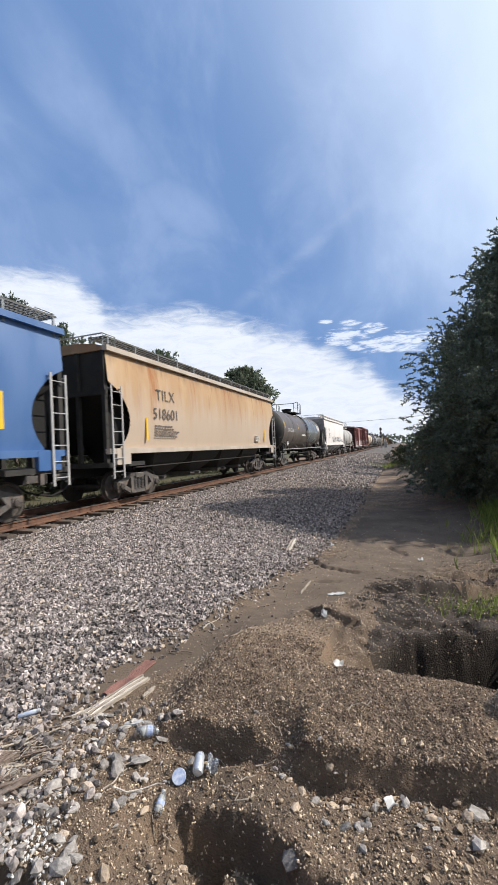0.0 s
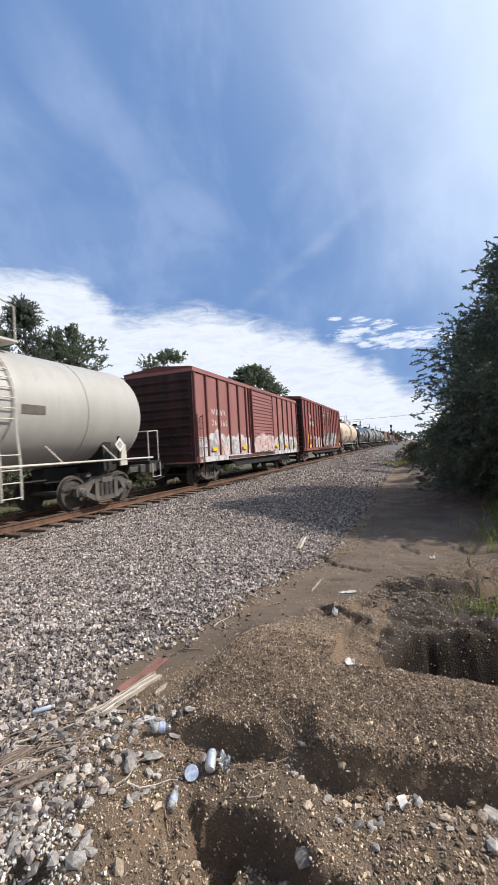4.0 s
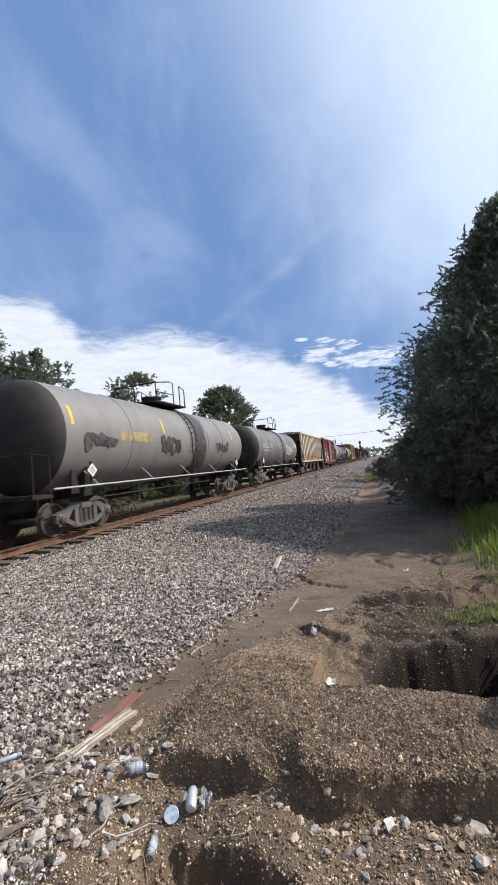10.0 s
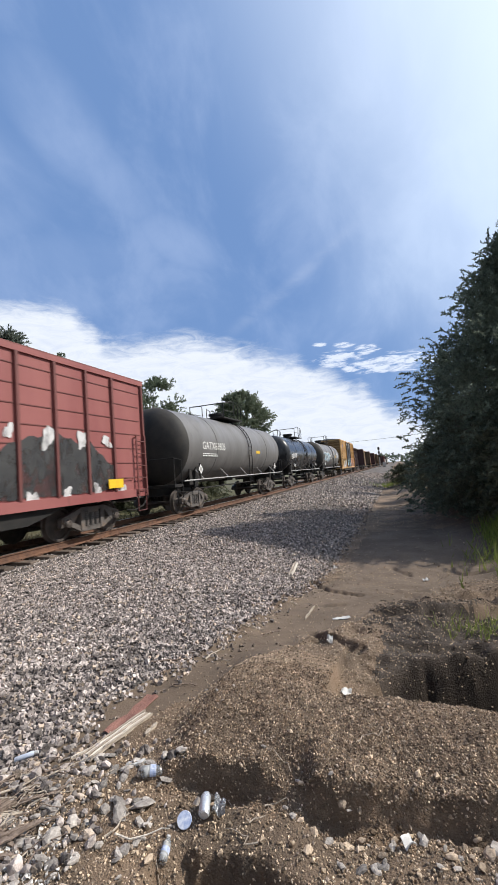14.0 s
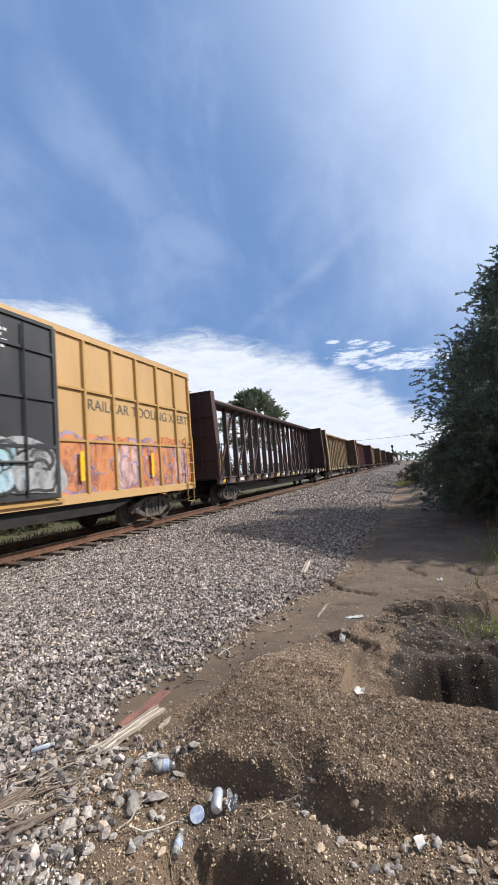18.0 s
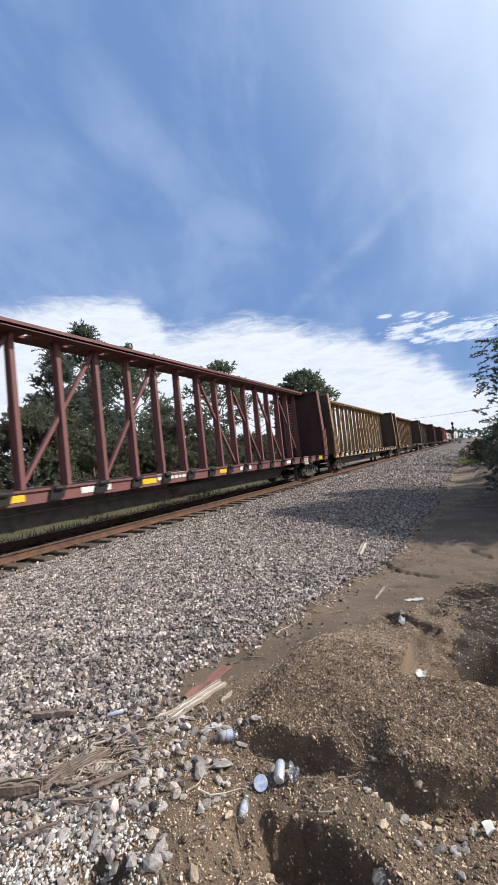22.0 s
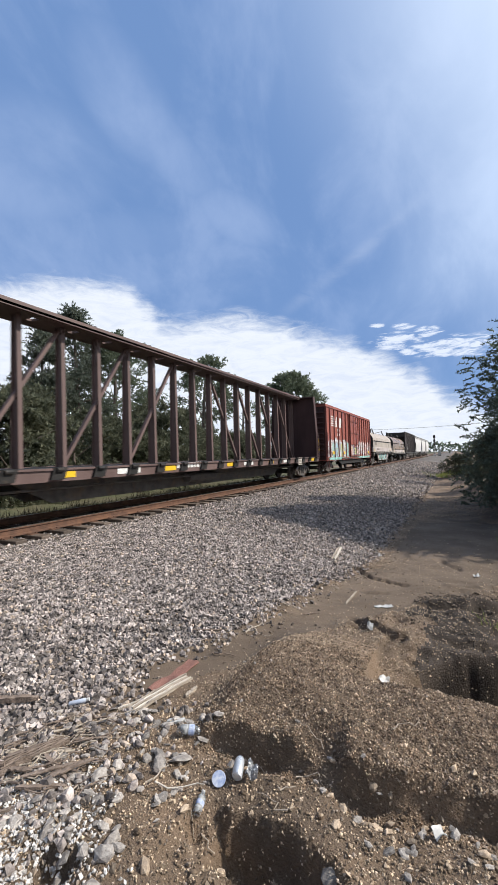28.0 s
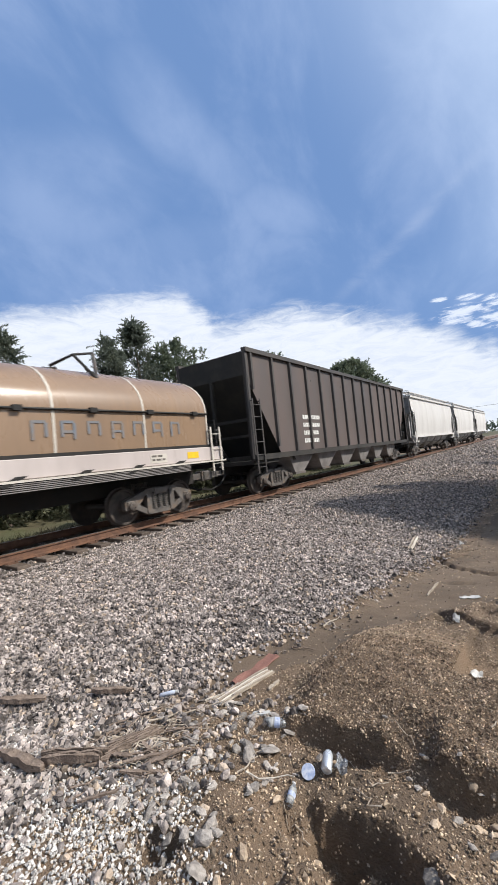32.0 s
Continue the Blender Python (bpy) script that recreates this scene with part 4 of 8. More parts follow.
def tank_patch(car, name, mat, radius, zc, y0, y1, z0, z1, label=""):
    s = Shape()
    rows = []
    n = max(4, int((z1 - z0) / 0.09))
    for k in range(n + 1):
        z = z0 + (z1 - z0) * k / n
        rows.append([(on_tank(radius, zc, z, 0.006), y0, z), (on_tank(radius, zc, z, 0.006), y1, z)])
    s.loft(rows, False, False)
    panel = part(name, s, mat, car, label, True)
    if name == "data_panel":
        r = random.Random(int(abs(y0) * 50))
        s = Shape()
        n = max(3, int((z1 - z0) / 0.085))
        for k in range(n):
            z = z0 + (k + 0.3) * (z1 - z0) / n
            a = y0 + 0.04
            while a < y1 - 0.12:
                w = min(r.uniform(0.06, 0.22), y1 - 0.03 - a)
                x = on_tank(radius, zc, z, 0.009)
                s.box(x - 0.002, x + 0.003, a, a + w, z, z + 0.042)
                a += w + r.uniform(0.02, 0.05)
        part("fine_print", s, "dark_letter", panel)
    return panel


# ---- covered hoppers ----
def roof_walk(car, half, eave, mat, out=1.16, rise=0.36):
    """Two gratings along the roof with their stanchions and end railings."""
    for sd in (1, -1):
        s = Shape()
        x0, x1 = sorted((sd * (out - 0.28), sd * (out + 0.28)))
        for k in range(5):
            x = x0 + k * (x1 - x0) / 4
            s.box(x - 0.008, x + 0.008, -half, half, eave + rise, eave + rise + 0.045)
        n = int(2 * half / 0.11)
        for k in range(n + 1):
            y = -half + k * 2 * half / n
            s.box(x0, x1, y - 0.005, y + 0.005, eave + rise + 0.01, eave + rise + 0.04)
        part("running_board", s, mat, car)
        n = 12
        for k in range(n + 1):
            y = -half + 0.1 + k * (2 * half - 0.2) / n
            p = Shape().box(x0 - 0.02, x0 + 0.02, y - 0.02, y + 0.02, eave - 0.1, eave + rise).box(x1 - 0.02, x1 + 0.02, y - 0.02, y + 0.02, eave - 0.1, eave + rise)
            part("running_board_bracket", p.box(x0, x1, y - 0.015, y + 0.015, eave + rise - 0.03, eave + rise), "galvanised", car)
    for e in (1, -1):
        y = e * half
        s = Shape()
        s.tube([(-1.36, y, eave - 0.1), (-1.36, y, eave + rise + 0.12), (1.36, y, eave + rise + 0.12), (1.36, y, eave - 0.1)], 0.02, 6)
        s.tube([(1.36, y, eave + rise + 0.12), (1.36, y - e * 0.5, eave + rise + 0.12), (1.36, y - e * 0.5, eave)], 0.018, 6)
        part("roof_railing", s, "galvanised", car)


def round_hopper(name, label, half, eave, mat, trim, end_mat, sill=1.5, bays=4, group="cars of the train", bite=0.9, walk_mat=None):
    """A covered hopper with smooth, bulging sides that are cut back in a curve at both ends."""
    car = thing(name, label, "hopper car", group)
    z0, z1 = sill, eave

    def across(z):
        t = (z - z0) / (z1 - z0)
        return 1.36 + 0.17 * math.sin(math.pi * (0.12 + 0.76 * t)) ** 0.8

    def back(z):
        t = (z - z0) / (z1 - z0)
        return bite * max(0.0, math.sin(math.pi * min(1.0, (t + 0.10) / 0.78))) ** 0.7 if t < 0.68 else 0.0
    levels = [z0 + (z1 - z0) * k / 16 for k in range(17)]
    for sd in (1, -1):
        s = Shape()
        rows = []
        for z in levels:
            h = half - back(z) - 0.05
            rows.append([(sd * across(z), h * q, z) for q in (-1, -0.97, -0.85, -0.6, -0.3, 0, 0.3, 0.6, 0.85, 0.97, 1)])
        s.loft(rows, False, False)
        part("side_sheet", s, mat, car, "", True)
        s = Shape().box(*sorted((sd * 1.40, sd * 1.56)), -half, half, sill - 0.12, sill + 0.03)
        part("side_sill", s, trim, car)
        for y in (-half + 0.55, half - 0.55):
            part("jacking_pad", Shape().box(*sorted((sd * 1.44, sd * 1.57)), y - 0.3, y + 0.3, sill - 0.42, sill), trim, car)
        part("top_chord", Shape().box(*sorted((sd * 1.40, sd * 1.56)), -half, half, eave - 0.02, eave + 0.12), trim, car)
    s = Shape()
    arch = [(-1.5, eave + 0.08), (-1.1, eave + 0.2), (-0.5, eave + 0.27), (0.5, eave + 0.27), (1.1, eave + 0.2), (1.5, eave + 0.08), (1.5, eave), (-1.5, eave)]
    s.loft([[(x, y, z) for x, z in arch] for y in (-half + 0.02, half - 0.02)])
    part("roof", s, mat, car)
    for k in range(5):
        y = -half * 0.72 + k * half * 0.36
        part("roof_hatch", Shape().box(-0.4, 0.4, y - 0.9, y + 0.9, eave + 0.25, eave + 0.40, 0.03), trim, car)
    for e in (1, -1):
        y = e * half
        s = Shape()
        s.loft([[(-1.42, y - e * 0.15, eave), (1.42, y - e * 0.15, eave)], [(-1.42, y - e * 0.15, eave - 1.15), (1.42, y - e * 0.15, eave - 1.15)],
                [(-1.36, y - e * 2.6, sill - 0.2), (1.36, y - e * 2.6, sill - 0.2)]], False, False)
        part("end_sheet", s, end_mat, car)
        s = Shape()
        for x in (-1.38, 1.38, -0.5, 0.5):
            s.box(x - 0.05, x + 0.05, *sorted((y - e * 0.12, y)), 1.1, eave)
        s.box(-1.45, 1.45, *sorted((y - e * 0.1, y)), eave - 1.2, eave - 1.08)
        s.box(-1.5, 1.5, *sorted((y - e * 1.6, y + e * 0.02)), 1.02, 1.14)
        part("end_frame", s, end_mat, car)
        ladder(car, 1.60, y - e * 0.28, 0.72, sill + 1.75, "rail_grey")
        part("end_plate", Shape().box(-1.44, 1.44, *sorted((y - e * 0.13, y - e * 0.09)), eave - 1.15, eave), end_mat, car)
        # panels added across the open end; the black ones carry its shade
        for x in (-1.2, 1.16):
            part("end_gusset", Shape().plate([(y - e * 0.18, eave - 1.0), (y - e * 2.5, sill - 0.1), (y - e * 0.30, sill - 0.1)], 0, x, x + 0.04), "recess_shade" if end_mat == "black_end" else end_mat, car)
    # outlet bays
    span = half - 2.3
    for k in range(bays):
        a, b = -span + k * 2 * span / bays, -span + (k + 1) * 2 * span / bays
        m = (a + b) / 2
        s = Shape()
        s.loft([[(-1.42, a + 0.03, sill), (1.42, a + 0.03, sill), (1.42, b - 0.03, sill), (-1.42, b - 0.03, sill)],
                [(-1.15, a + 0.25, 1.05), (1.15, a + 0.25, 1.05), (1.15, b - 0.25, 1.05), (-1.15, b - 0.25, 1.05)],
                [(-0.6, m - 0.35, 0.55), (0.6, m - 0.35, 0.55), (0.6, m + 0.35, 0.55), (-0.6, m + 0.35, 0.55)]])
        bay = part("hopper_bay", s, end_mat, car)
        part("outlet_gate", Shape().box(-0.7, 0.7, m - 0.42, m + 0.42, 0.42, 0.56).tube([(0.9, m, 0.5), (-0.9, m, 0.5)], 0.05, 8), "steel", bay)
    s = Shape().box(-0.22, 0.22, -half, half, 0.74, 1.04).tube([(1.2, -half + 1.4, 0.95), (1.2, half - 1.4, 0.95)], 0.025, 6)
    part("centre_sill", s, "frame_black", car)
    roof_walk(car, half - 0.1, eave, walk_mat or trim)
    running_gear(car, half)
    return car


def ribbed_hopper(name, label, half, eave, mat, rib_mat, end_mat, ribs, cover=True, sill=1.42, bays=4, group="cars of the train", cut=1.7, pockets=None):
    """A hopper with flat sides, outside ribs and a slanting cut at each end."""
    car = thing(name, label, "hopper car", group)
    w = 1.46
    knee = eave - 0.75
    for sd in (1, -1):
        poly = [(-half, eave), (-half, knee), (-half + cut, sill), (half - cut, sill), (half, knee), (half, eave)]
        part("side_sheet", Shape().plate(poly, 0, *sorted((sd * (w - 0.015), sd * w))), mat, car)
        for y in ribs:
            low = sill
            if abs(y) > half - cut:
                low = sill + (abs(y) - half + cut) / cut * (knee - sill)
            s = Shape().plate([(sd * w, y - 0.06), (sd * (w + 0.085), y - 0.045), (sd * (w + 0.085), y + 0.045), (sd * w, y + 0.06)], 2, low, eave)
            part("side_rib", s, rib_mat, car)
        part("top_chord", Shape().box(*sorted((sd * (w - 0.08), sd * (w + 0.10))), -half, half, eave - 0.03, eave + 0.11), rib_mat, car)
        part("side_sill", Shape().box(*sorted((sd * (w - 0.06), sd * (w + 0.09))), -half, half, sill - 0.16, sill + 0.02), end_mat if not cover else rib_mat, car)
        s = Shape()
        for e in (1, -1):
            s.tube([(sd * (w + 0.02), e * (half - 0.02), knee), (sd * (w + 0.02), e * half, sill - 0.1)], 0.05, 6)
            s.box(*sorted((sd * (w - 0.05), sd * (w + 0.05))), *sorted((e * (half - 0.12), e * half)), sill - 0.1, eave)
        part("corner_post", s, rib_mat, car)
    if cover:
        s = Shape()
        arch = [(-1.5, eave + 0.1), (-0.6, eave + 0.24), (0.6, eave + 0.24), (1.5, eave + 0.1), (1.5, eave), (-1.5, eave)]
        s.loft([[(x, y, z) for x, z in arch] for y in (-half + 0.02, half - 0.02)])
        part("roof", s, mat, car)
        for k in range(5):
            y = -half * 0.72 + k * half * 0.36
            part("roof_hatch", Shape().box(-0.35, 0.35, y - 0.8, y + 0.8, eave + 0.22, eave + 0.36, 0.03), rib_mat, car)
        s = Shape()
        for e in (1, -1):
            s.box(-1.5, 1.5, *sorted((e * half, e * (half - 0.7))), eave + 0.13, eave + 0.17)
        part("running_board", s, rib_mat, car)
    else:
        s = Shape()
        for k in range(6):
            y = -half + (k + 0.5) * half / 3
            s.box(-w, w, y - 0.05, y + 0.05, eave - 0.6, eave - 0.5)
        part("cross_brace", s, end_mat, car)
    for e in (1, -1):
        y = e * half
        s = Shape()
        s.loft([[(-w, y, eave), (w, y, eave)], [(-w, y - e * 0.03, knee), (w, y - e * 0.03, knee)],
                [(-w, y - e * (cut + 1.0), sill - 0.3), (w, y - e * (cut + 1.0), sill - 0.3)]], False, False)
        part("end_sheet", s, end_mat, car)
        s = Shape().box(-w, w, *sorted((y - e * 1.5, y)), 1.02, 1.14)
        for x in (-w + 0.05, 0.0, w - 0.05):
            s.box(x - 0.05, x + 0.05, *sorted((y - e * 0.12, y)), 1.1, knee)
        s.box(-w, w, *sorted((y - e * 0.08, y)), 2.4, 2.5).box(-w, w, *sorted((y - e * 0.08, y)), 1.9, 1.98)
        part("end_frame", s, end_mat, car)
        ladder(car, w + 0.13, y - e * 0.26, 0.72, sill + 1.8, "rail_grey" if cover else rib_mat)
    span = half - cut - 0.5
    for k in range(bays):
        a, b = -span + k * 2 * span / bays, -span + (k + 1) * 2 * span / bays
        m = (a + b) / 2
        s = Shape()
        s.loft([[(-1.4, a + 0.02, sill), (1.4, a + 0.02, sill), (1.4, b - 0.02, sill), (-1.4, b - 0.02, sill)],
                [(-1.2, m - 0.35, 0.52), (1.2, m - 0.35, 0.52), (1.2, m + 0.35, 0.52), (-1.2, m + 0.35, 0.52)]])
        bay = part("hopper_bay", s, pockets or end_mat, car)
        part("outlet_gate", Shape().box(-1.25, 1.25, m - 0.4, m + 0.4, 0.44, 0.53), "steel", bay)
    part("centre_sill", Shape().box(-0.22, 0.22, -half, half, 0.74, 1.04), "frame_black", car)
    running_gear(car, half)
    return car


# ---- lumber cars ----
def centerbeam(name, label, half, mat, bulk, deck, group="lumber cars of the train", top=4.80, posts=19, face=None):
    car = thing(name, label, "flat car", group)
    z0 = 1.16
    w, v = 1.46, 1.33
    part("deck", Shape().box(-w, w, -half, half, z0 - 0.06, z0).box(-0.3, 0.3, -half, half, 0.62, z0 - 0.06), "frame_black", car)
    for sd in (1, -1):
        s = Shape().box(*sorted((sd * (w - 0.10), sd * (w + 0.02))), -half, half, z0 - 0.26, z0 - 0.02)
        s.box(*sorted((sd * (w - 0.12), sd * (w + 0.06))), -half, half, z0 - 0.03, z0 + 0.012)
        part("side_sill", s, deck, car)
        n = 20
        for k in range(n):
            y = -half + (k + 0.7) * 2 * half / (n + 0.4)
            s = Shape().plate([(y - 0.2, z0 - 0.22), (y + 0.12, z0 - 0.22), (y + 0.2, z0 + 0.02), (y - 0.12, z0 + 0.02)], 0, *sorted((sd * (w + 0.02), sd * (w + 0.09))))
            s.tube([(sd * (w + 0.1), y - 0.08, z0 - 0.02), (sd * (w + 0.1), y + 0.08, z0 - 0.02)], 0.05, 8)
            part("winch", s, "frame_black", car)
    s = Shape()
    for sd in (1, -1):
        s.plate([(-half + 3.2, z0 - 0.06), (half - 3.2, z0 - 0.06), (half - 4.6, 0.36), (-half + 4.6, 0.36)], 0, *sorted((sd * 0.44, sd * 0.50)))
    for k in range(9):
        y = -half + 3.2 + k * (2 * half - 6.4) / 8
        s.box(-1.3, 1.3, y - 0.05, y + 0.05, z0 - 0.24, z0 - 0.06)
    s.tube([(0.9, -half + 3, 0.72), (0.9, half - 3, 0.72)], 0.03, 6).tube([(0.75, -1.5, 0.66), (0.75, 0.2, 0.66)], 0.17, 10)
    part("underframe", s, "steel", car)
    # the beam: top chord with gaps, posts, long diagonals
    chord = Shape()
    for x0, x1 in ((-0.48, -0.14), (0.14, 0.48)):
        chord.box(x0, x1, -half + 0.3, half - 0.3, top - 0.14, top - 0.08)
    for x in (-0.48, 0.46):
        chord.box(x, x + 0.02, -half + 0.3, half - 0.3, top - 0.16, top)
    n = posts
    bay = (2 * half - 1.3) / (n - 1)
    ys = [-half + 0.65 + k * bay for k in range(n)]
    edges = [-half + 0.3] + [y + bay / 2 for y in ys[:-1]] + [half - 0.3]
    for a, b in zip(edges[:-1], edges[1:]):
        m = (a + b) / 2
        chord.box(-0.14, 0.14, a, m + bay * 0.28, top - 0.14, top - 0.08).box(-0.14, 0.14, m + bay * 0.42, b, top - 0.14, top - 0.08)
    part("top_chord", chord, mat, car)
    post = Shape()
    post.plate([(-0.13, z0), (0.13, z0), (0.09, top - 0.14), (-0.09, top - 0.14)], 1, -0.012, 0.012)
    for sd in (1, -1):
        post.plate([(sd * 0.13, z0), (sd * 0.145, z0), (sd * 0.105, top - 0.14), (sd * 0.09, top - 0.14)], 1, -0.055, 0.055)
    post = post.mesh("post")
    for y in ys:
        part("post", post, mat, car, at=pose(0, y, 0))
    mid = n // 2
    k = 0
    while k + 2 <= mid:
        for a, b in ((ys[k], ys[k + 2]), (ys[n - 1 - k], ys[n - 3 - k])):
            s = Shape().plate([(a - 0.05, z0), (a + 0.05, z0), (b + 0.05, top - 0.14), (b - 0.05, top - 0.14)], 0, -0.05, 0.05)
            part("diagonal", s, mat, car)
        k += 2
    for e in (1, -1):
        y = e * half
        b = part("bulkhead", Shape().plate([(-w, z0), (w, z0), (w, 2.4), (v, top - 0.08), (-v, top - 0.08), (-w, 2.4)], 1, *sorted((y - e * 0.10, y - e * 0.06))), face or bulk, car)
        s = Shape()
        for x in (-1, 1):
            s.plate([(x * w, z0 - 0.2), (x * (w - 0.06), z0 - 0.2), (x * (w - 0.06), 2.4), (x * (v - 0.06), top - 0.06), (x * v, top - 0.06), (x * w, 2.4)], 1, *sorted((y - e * 0.34, y)))
        ribs = Shape()
        for x in (-0.75, 0.0, 0.75):
            ribs.box(x - 0.05, x + 0.05, *sorted((y - e * 0.06, y + e * 0.03)), z0, top - 0.09)
        s.box(-v, v, *sorted((y - e * 0.34, y)), top - 0.08, top - 0.02)
        for q in (1.9, 2.9, 3.7):
            k = w if q < 2.4 else w + (v - w) * (q - 2.4) / (top - 2.4)
            ribs.box(-k, k, *sorted((y - e * 0.06, y + e * 0.02)), q, q + 0.08)
        part("bulkhead_rib", ribs, face or bulk, b)
        part("bulkhead_frame", s, bulk, b)
        ladder(car, w + 0.06, y - e * 0.18, z0 - 0.1, 2.6, bulk, 0.26)
        stirrup(car, w + 0.05, y - e * 0.35, z0 - 0.2, bulk)
        part("reflector", Shape().box(w + 0.062, w + 0.07, *sorted((y - e * 0.10, y - e * 0.03)), z0 + 0.25, z0 + 1.15), "yellow", car)
    ref = [-half + 0.6, -half * 0.62, -half * 0.3, 0.2, half * 0.35, half * 0.7, half - 1.2]
    reflectors(car, w + 0.025, ref, z0 - 0.19, "yellow", 0.13, 0.5)
    for y in (-half * 0.8, -half * 0.45, half * 0.15, half * 0.52):
        part("reflector", Shape().box(w + 0.021, w + 0.028, y - 0.4, y + 0.4, z0 - 0.19, z0 - 0.06), "white", car)
    panel = part("data_panel", Shape().box(w + 0.02, w + 0.03, half - 3.6, half - 3.05, z0 - 0.36, z0 + 0.02), "rail_white", car, "white stencil panel")
    fine_print(panel, w + 0.031, half - 3.56, z0 - 0.06, 4, 0.4, "dark_letter")
    running_gear(car, half, 1.9)
    return car


# ---- coil cars ----
def coil_car(name, label, half, hood_mat, sill_mat, deep, group="coil cars of the train", rib_mat=None):
    car = thing(name, label, "coil car", group)
    z0, zs = 1.55, 2.55
    low, high = (1.44, 1.90) if deep else (1.30, 1.66)
    s = Shape()
    prof = [(1.44, z0), (1.46, zs)] + [(1.46 * math.cos(a), zs + 0.05 + 1.05 * math.sin(a)) for a in (math.radians(12 * k) for k in range(1, 15))] + [(-1.46, zs), (-1.44, z0)]
    s.loft([[(x, y, z) for x, z in prof] for y in (-half + 0.5, half - 0.5)])
    hood = part("hood", s, hood_mat, car, "", True)
    for e in (1, -1):
        s = Shape().plate([(x * 0.985, z) for x, z in prof], 1, *sorted((e * (half - 0.51), e * (half - 0.47))))
        part("hood_end", s, "black_end", hood, "black hood end")
    for k in range(7):
        y = -half + 0.5 + k * (2 * half - 1.0) / 6
        s = Shape()
        s.loft([[(x * 1.006, y + d, z + 0.008) for x, z in prof] for d in (-0.025, 0.025)], True)
        part("hood_rib", s, rib_mat or hood_mat, hood, "", True)
    s = Shape().tube([(1.5, -half + 0.5, zs), (1.5, half - 0.5, zs)], 0.025, 6)
    for k in range(9):
        y = -half + 1.0 + k * (2 * half - 2.0) / 8
        s.box(1.46, 1.55, y - 0.08, y + 0.08, zs - 0.05, zs + 0.05)
    part("hood_latch_rail", s, "frame_black", hood)
    for y in (-half * 0.45, half * 0.50):
        for sd in (1, -1):
            s = Shape().tube([(sd * 1.0, y, zs + 0.80), (sd * 0.78, y + 0.10, zs + 1.42)], 0.04, 6)
            guide = part("lifting_guide", s, "steel", hood, "worn steel stacking guide")
            s = Shape().tube([(sd * 1.0, y - 0.02, zs + 0.80), (sd * 0.78, y - 0.38, zs + 1.32), (sd * 0.12, y - 0.55, zs + 1.20)], 0.035, 6)
            s.tube([(sd * 0.78, y - 0.38, zs + 1.32), (sd * 0.78, y + 0.10, zs + 1.42)], 0.03, 6)
            part("guide_brace", s, "frame_black", guide)
    s = Shape().tube([(0, -0.85, zs + 1.05), (0, -0.55, zs + 1.42), (0, -0.28, zs + 1.58), (0, 0.28, zs + 1.58), (0, 0.55, zs + 1.42), (0, 0.85, zs + 1.05)], 0.055, 8)
    s.box(-0.08, 0.08, -0.28, 0.28, zs + 1.06, zs + 1.60)
    part("lifting_eye", s, "frame_black", hood)
    for sd in (1, -1):
        part("side_sill", Shape().box(*sorted((sd * 1.40, sd * 1.52)), -half, half, low, high, 0.015), sill_mat, car)
        # black strip laid on as the shadow below the hood's edge
        if not deep:
            part("sill_gap", Shape().box(*sorted((sd * 1.40, sd * 1.49)), -half + 0.5, half - 0.5, high, high + 0.07), "frame_black", car, "dark strip standing in for the shade under the hood")
        part("walkway_edge", Shape().box(*sorted((sd * 1.42, sd * 1.62)), -half, half, low - 0.045, low - 0.005), "rail_white", car, "pale walkway edge")
        s = Shape()
        for k in range(5):
            z = low - 0.07 - 0.033 * k
            s.box(*sorted((sd * 1.50, sd * 1.60)), -half + 1.4, half - 1.4, z - 0.008, z + 0.008)
        part("walkway_grating", s, "pocket", car, "open steel grating of the walkway")
        for k in range(9):
            y = -half + 1.8 + k * (2 * half - 3.6) / 8
            s = Shape().plate([(y - 0.25, low - 0.10), (y - 0.08, low - 0.10), (y + 0.25, low + 0.06), (y + 0.08, low + 0.06)], 0, *sorted((sd * 1.52, sd * 1.615)))
            part("walkway_bracket", s, "frame_black", car)
        if deep:
            s = Shape().plate([(-half + 2.7, 1.32), (half - 2.7, 1.32), (half - 3.9, 0.52), (-half + 3.9, 0.52)], 0, *sorted((sd * 1.36, sd * 1.42)))
            part("deep_side_plate", s, sill_mat, car)
    s = Shape().box(-1.42, 1.42, -half, half, 1.20, 1.34).box(-0.3, 0.3, -half, half, 0.66, 1.2)
    for e in (1, -1):
        s.box(-1.45, 1.45, *sorted((e * half, e * (half - 0.5))), 1.1, 1.5)
    s.tube([(0.8, -1.2, 0.8), (0.8, 0.6, 0.8)], 0.18, 10)
    part("underframe", s, "frame_black", car)
    for e in (1, -1):
        s = Shape().tube([(-1.3, e * (half + 0.02), 1.4), (-1.3, e * (half + 0.02), 2.4), (1.3, e * (half + 0.02), 2.4), (1.3, e * (half + 0.02), 1.4)], 0.02, 6)
        part("end_railing", s, "frame_black", car)
        stirrup(car, 1.5, e * (half - 0.25), 1.3, "steel")
        ladder(car, 1.56, e * (half - 0.3), 1.0, 2.2, "rail_white", 0.36)
    reflectors(car, 1.525, [-half + 0.9, half - 1.2], low + 0.10, "yellow", 0.16, 0.4)
    panel = part("data_panel", Shape().box(1.52, 1.53, half - 2.6, half - 2.1, low + 0.06, low + 0.27), "rail_white", car)
    fine_print(panel, 1.531, half - 2.56, low + 0.20, 2, 0.4, "dark_letter")
    running_gear(car, half, 2.0)
    return car

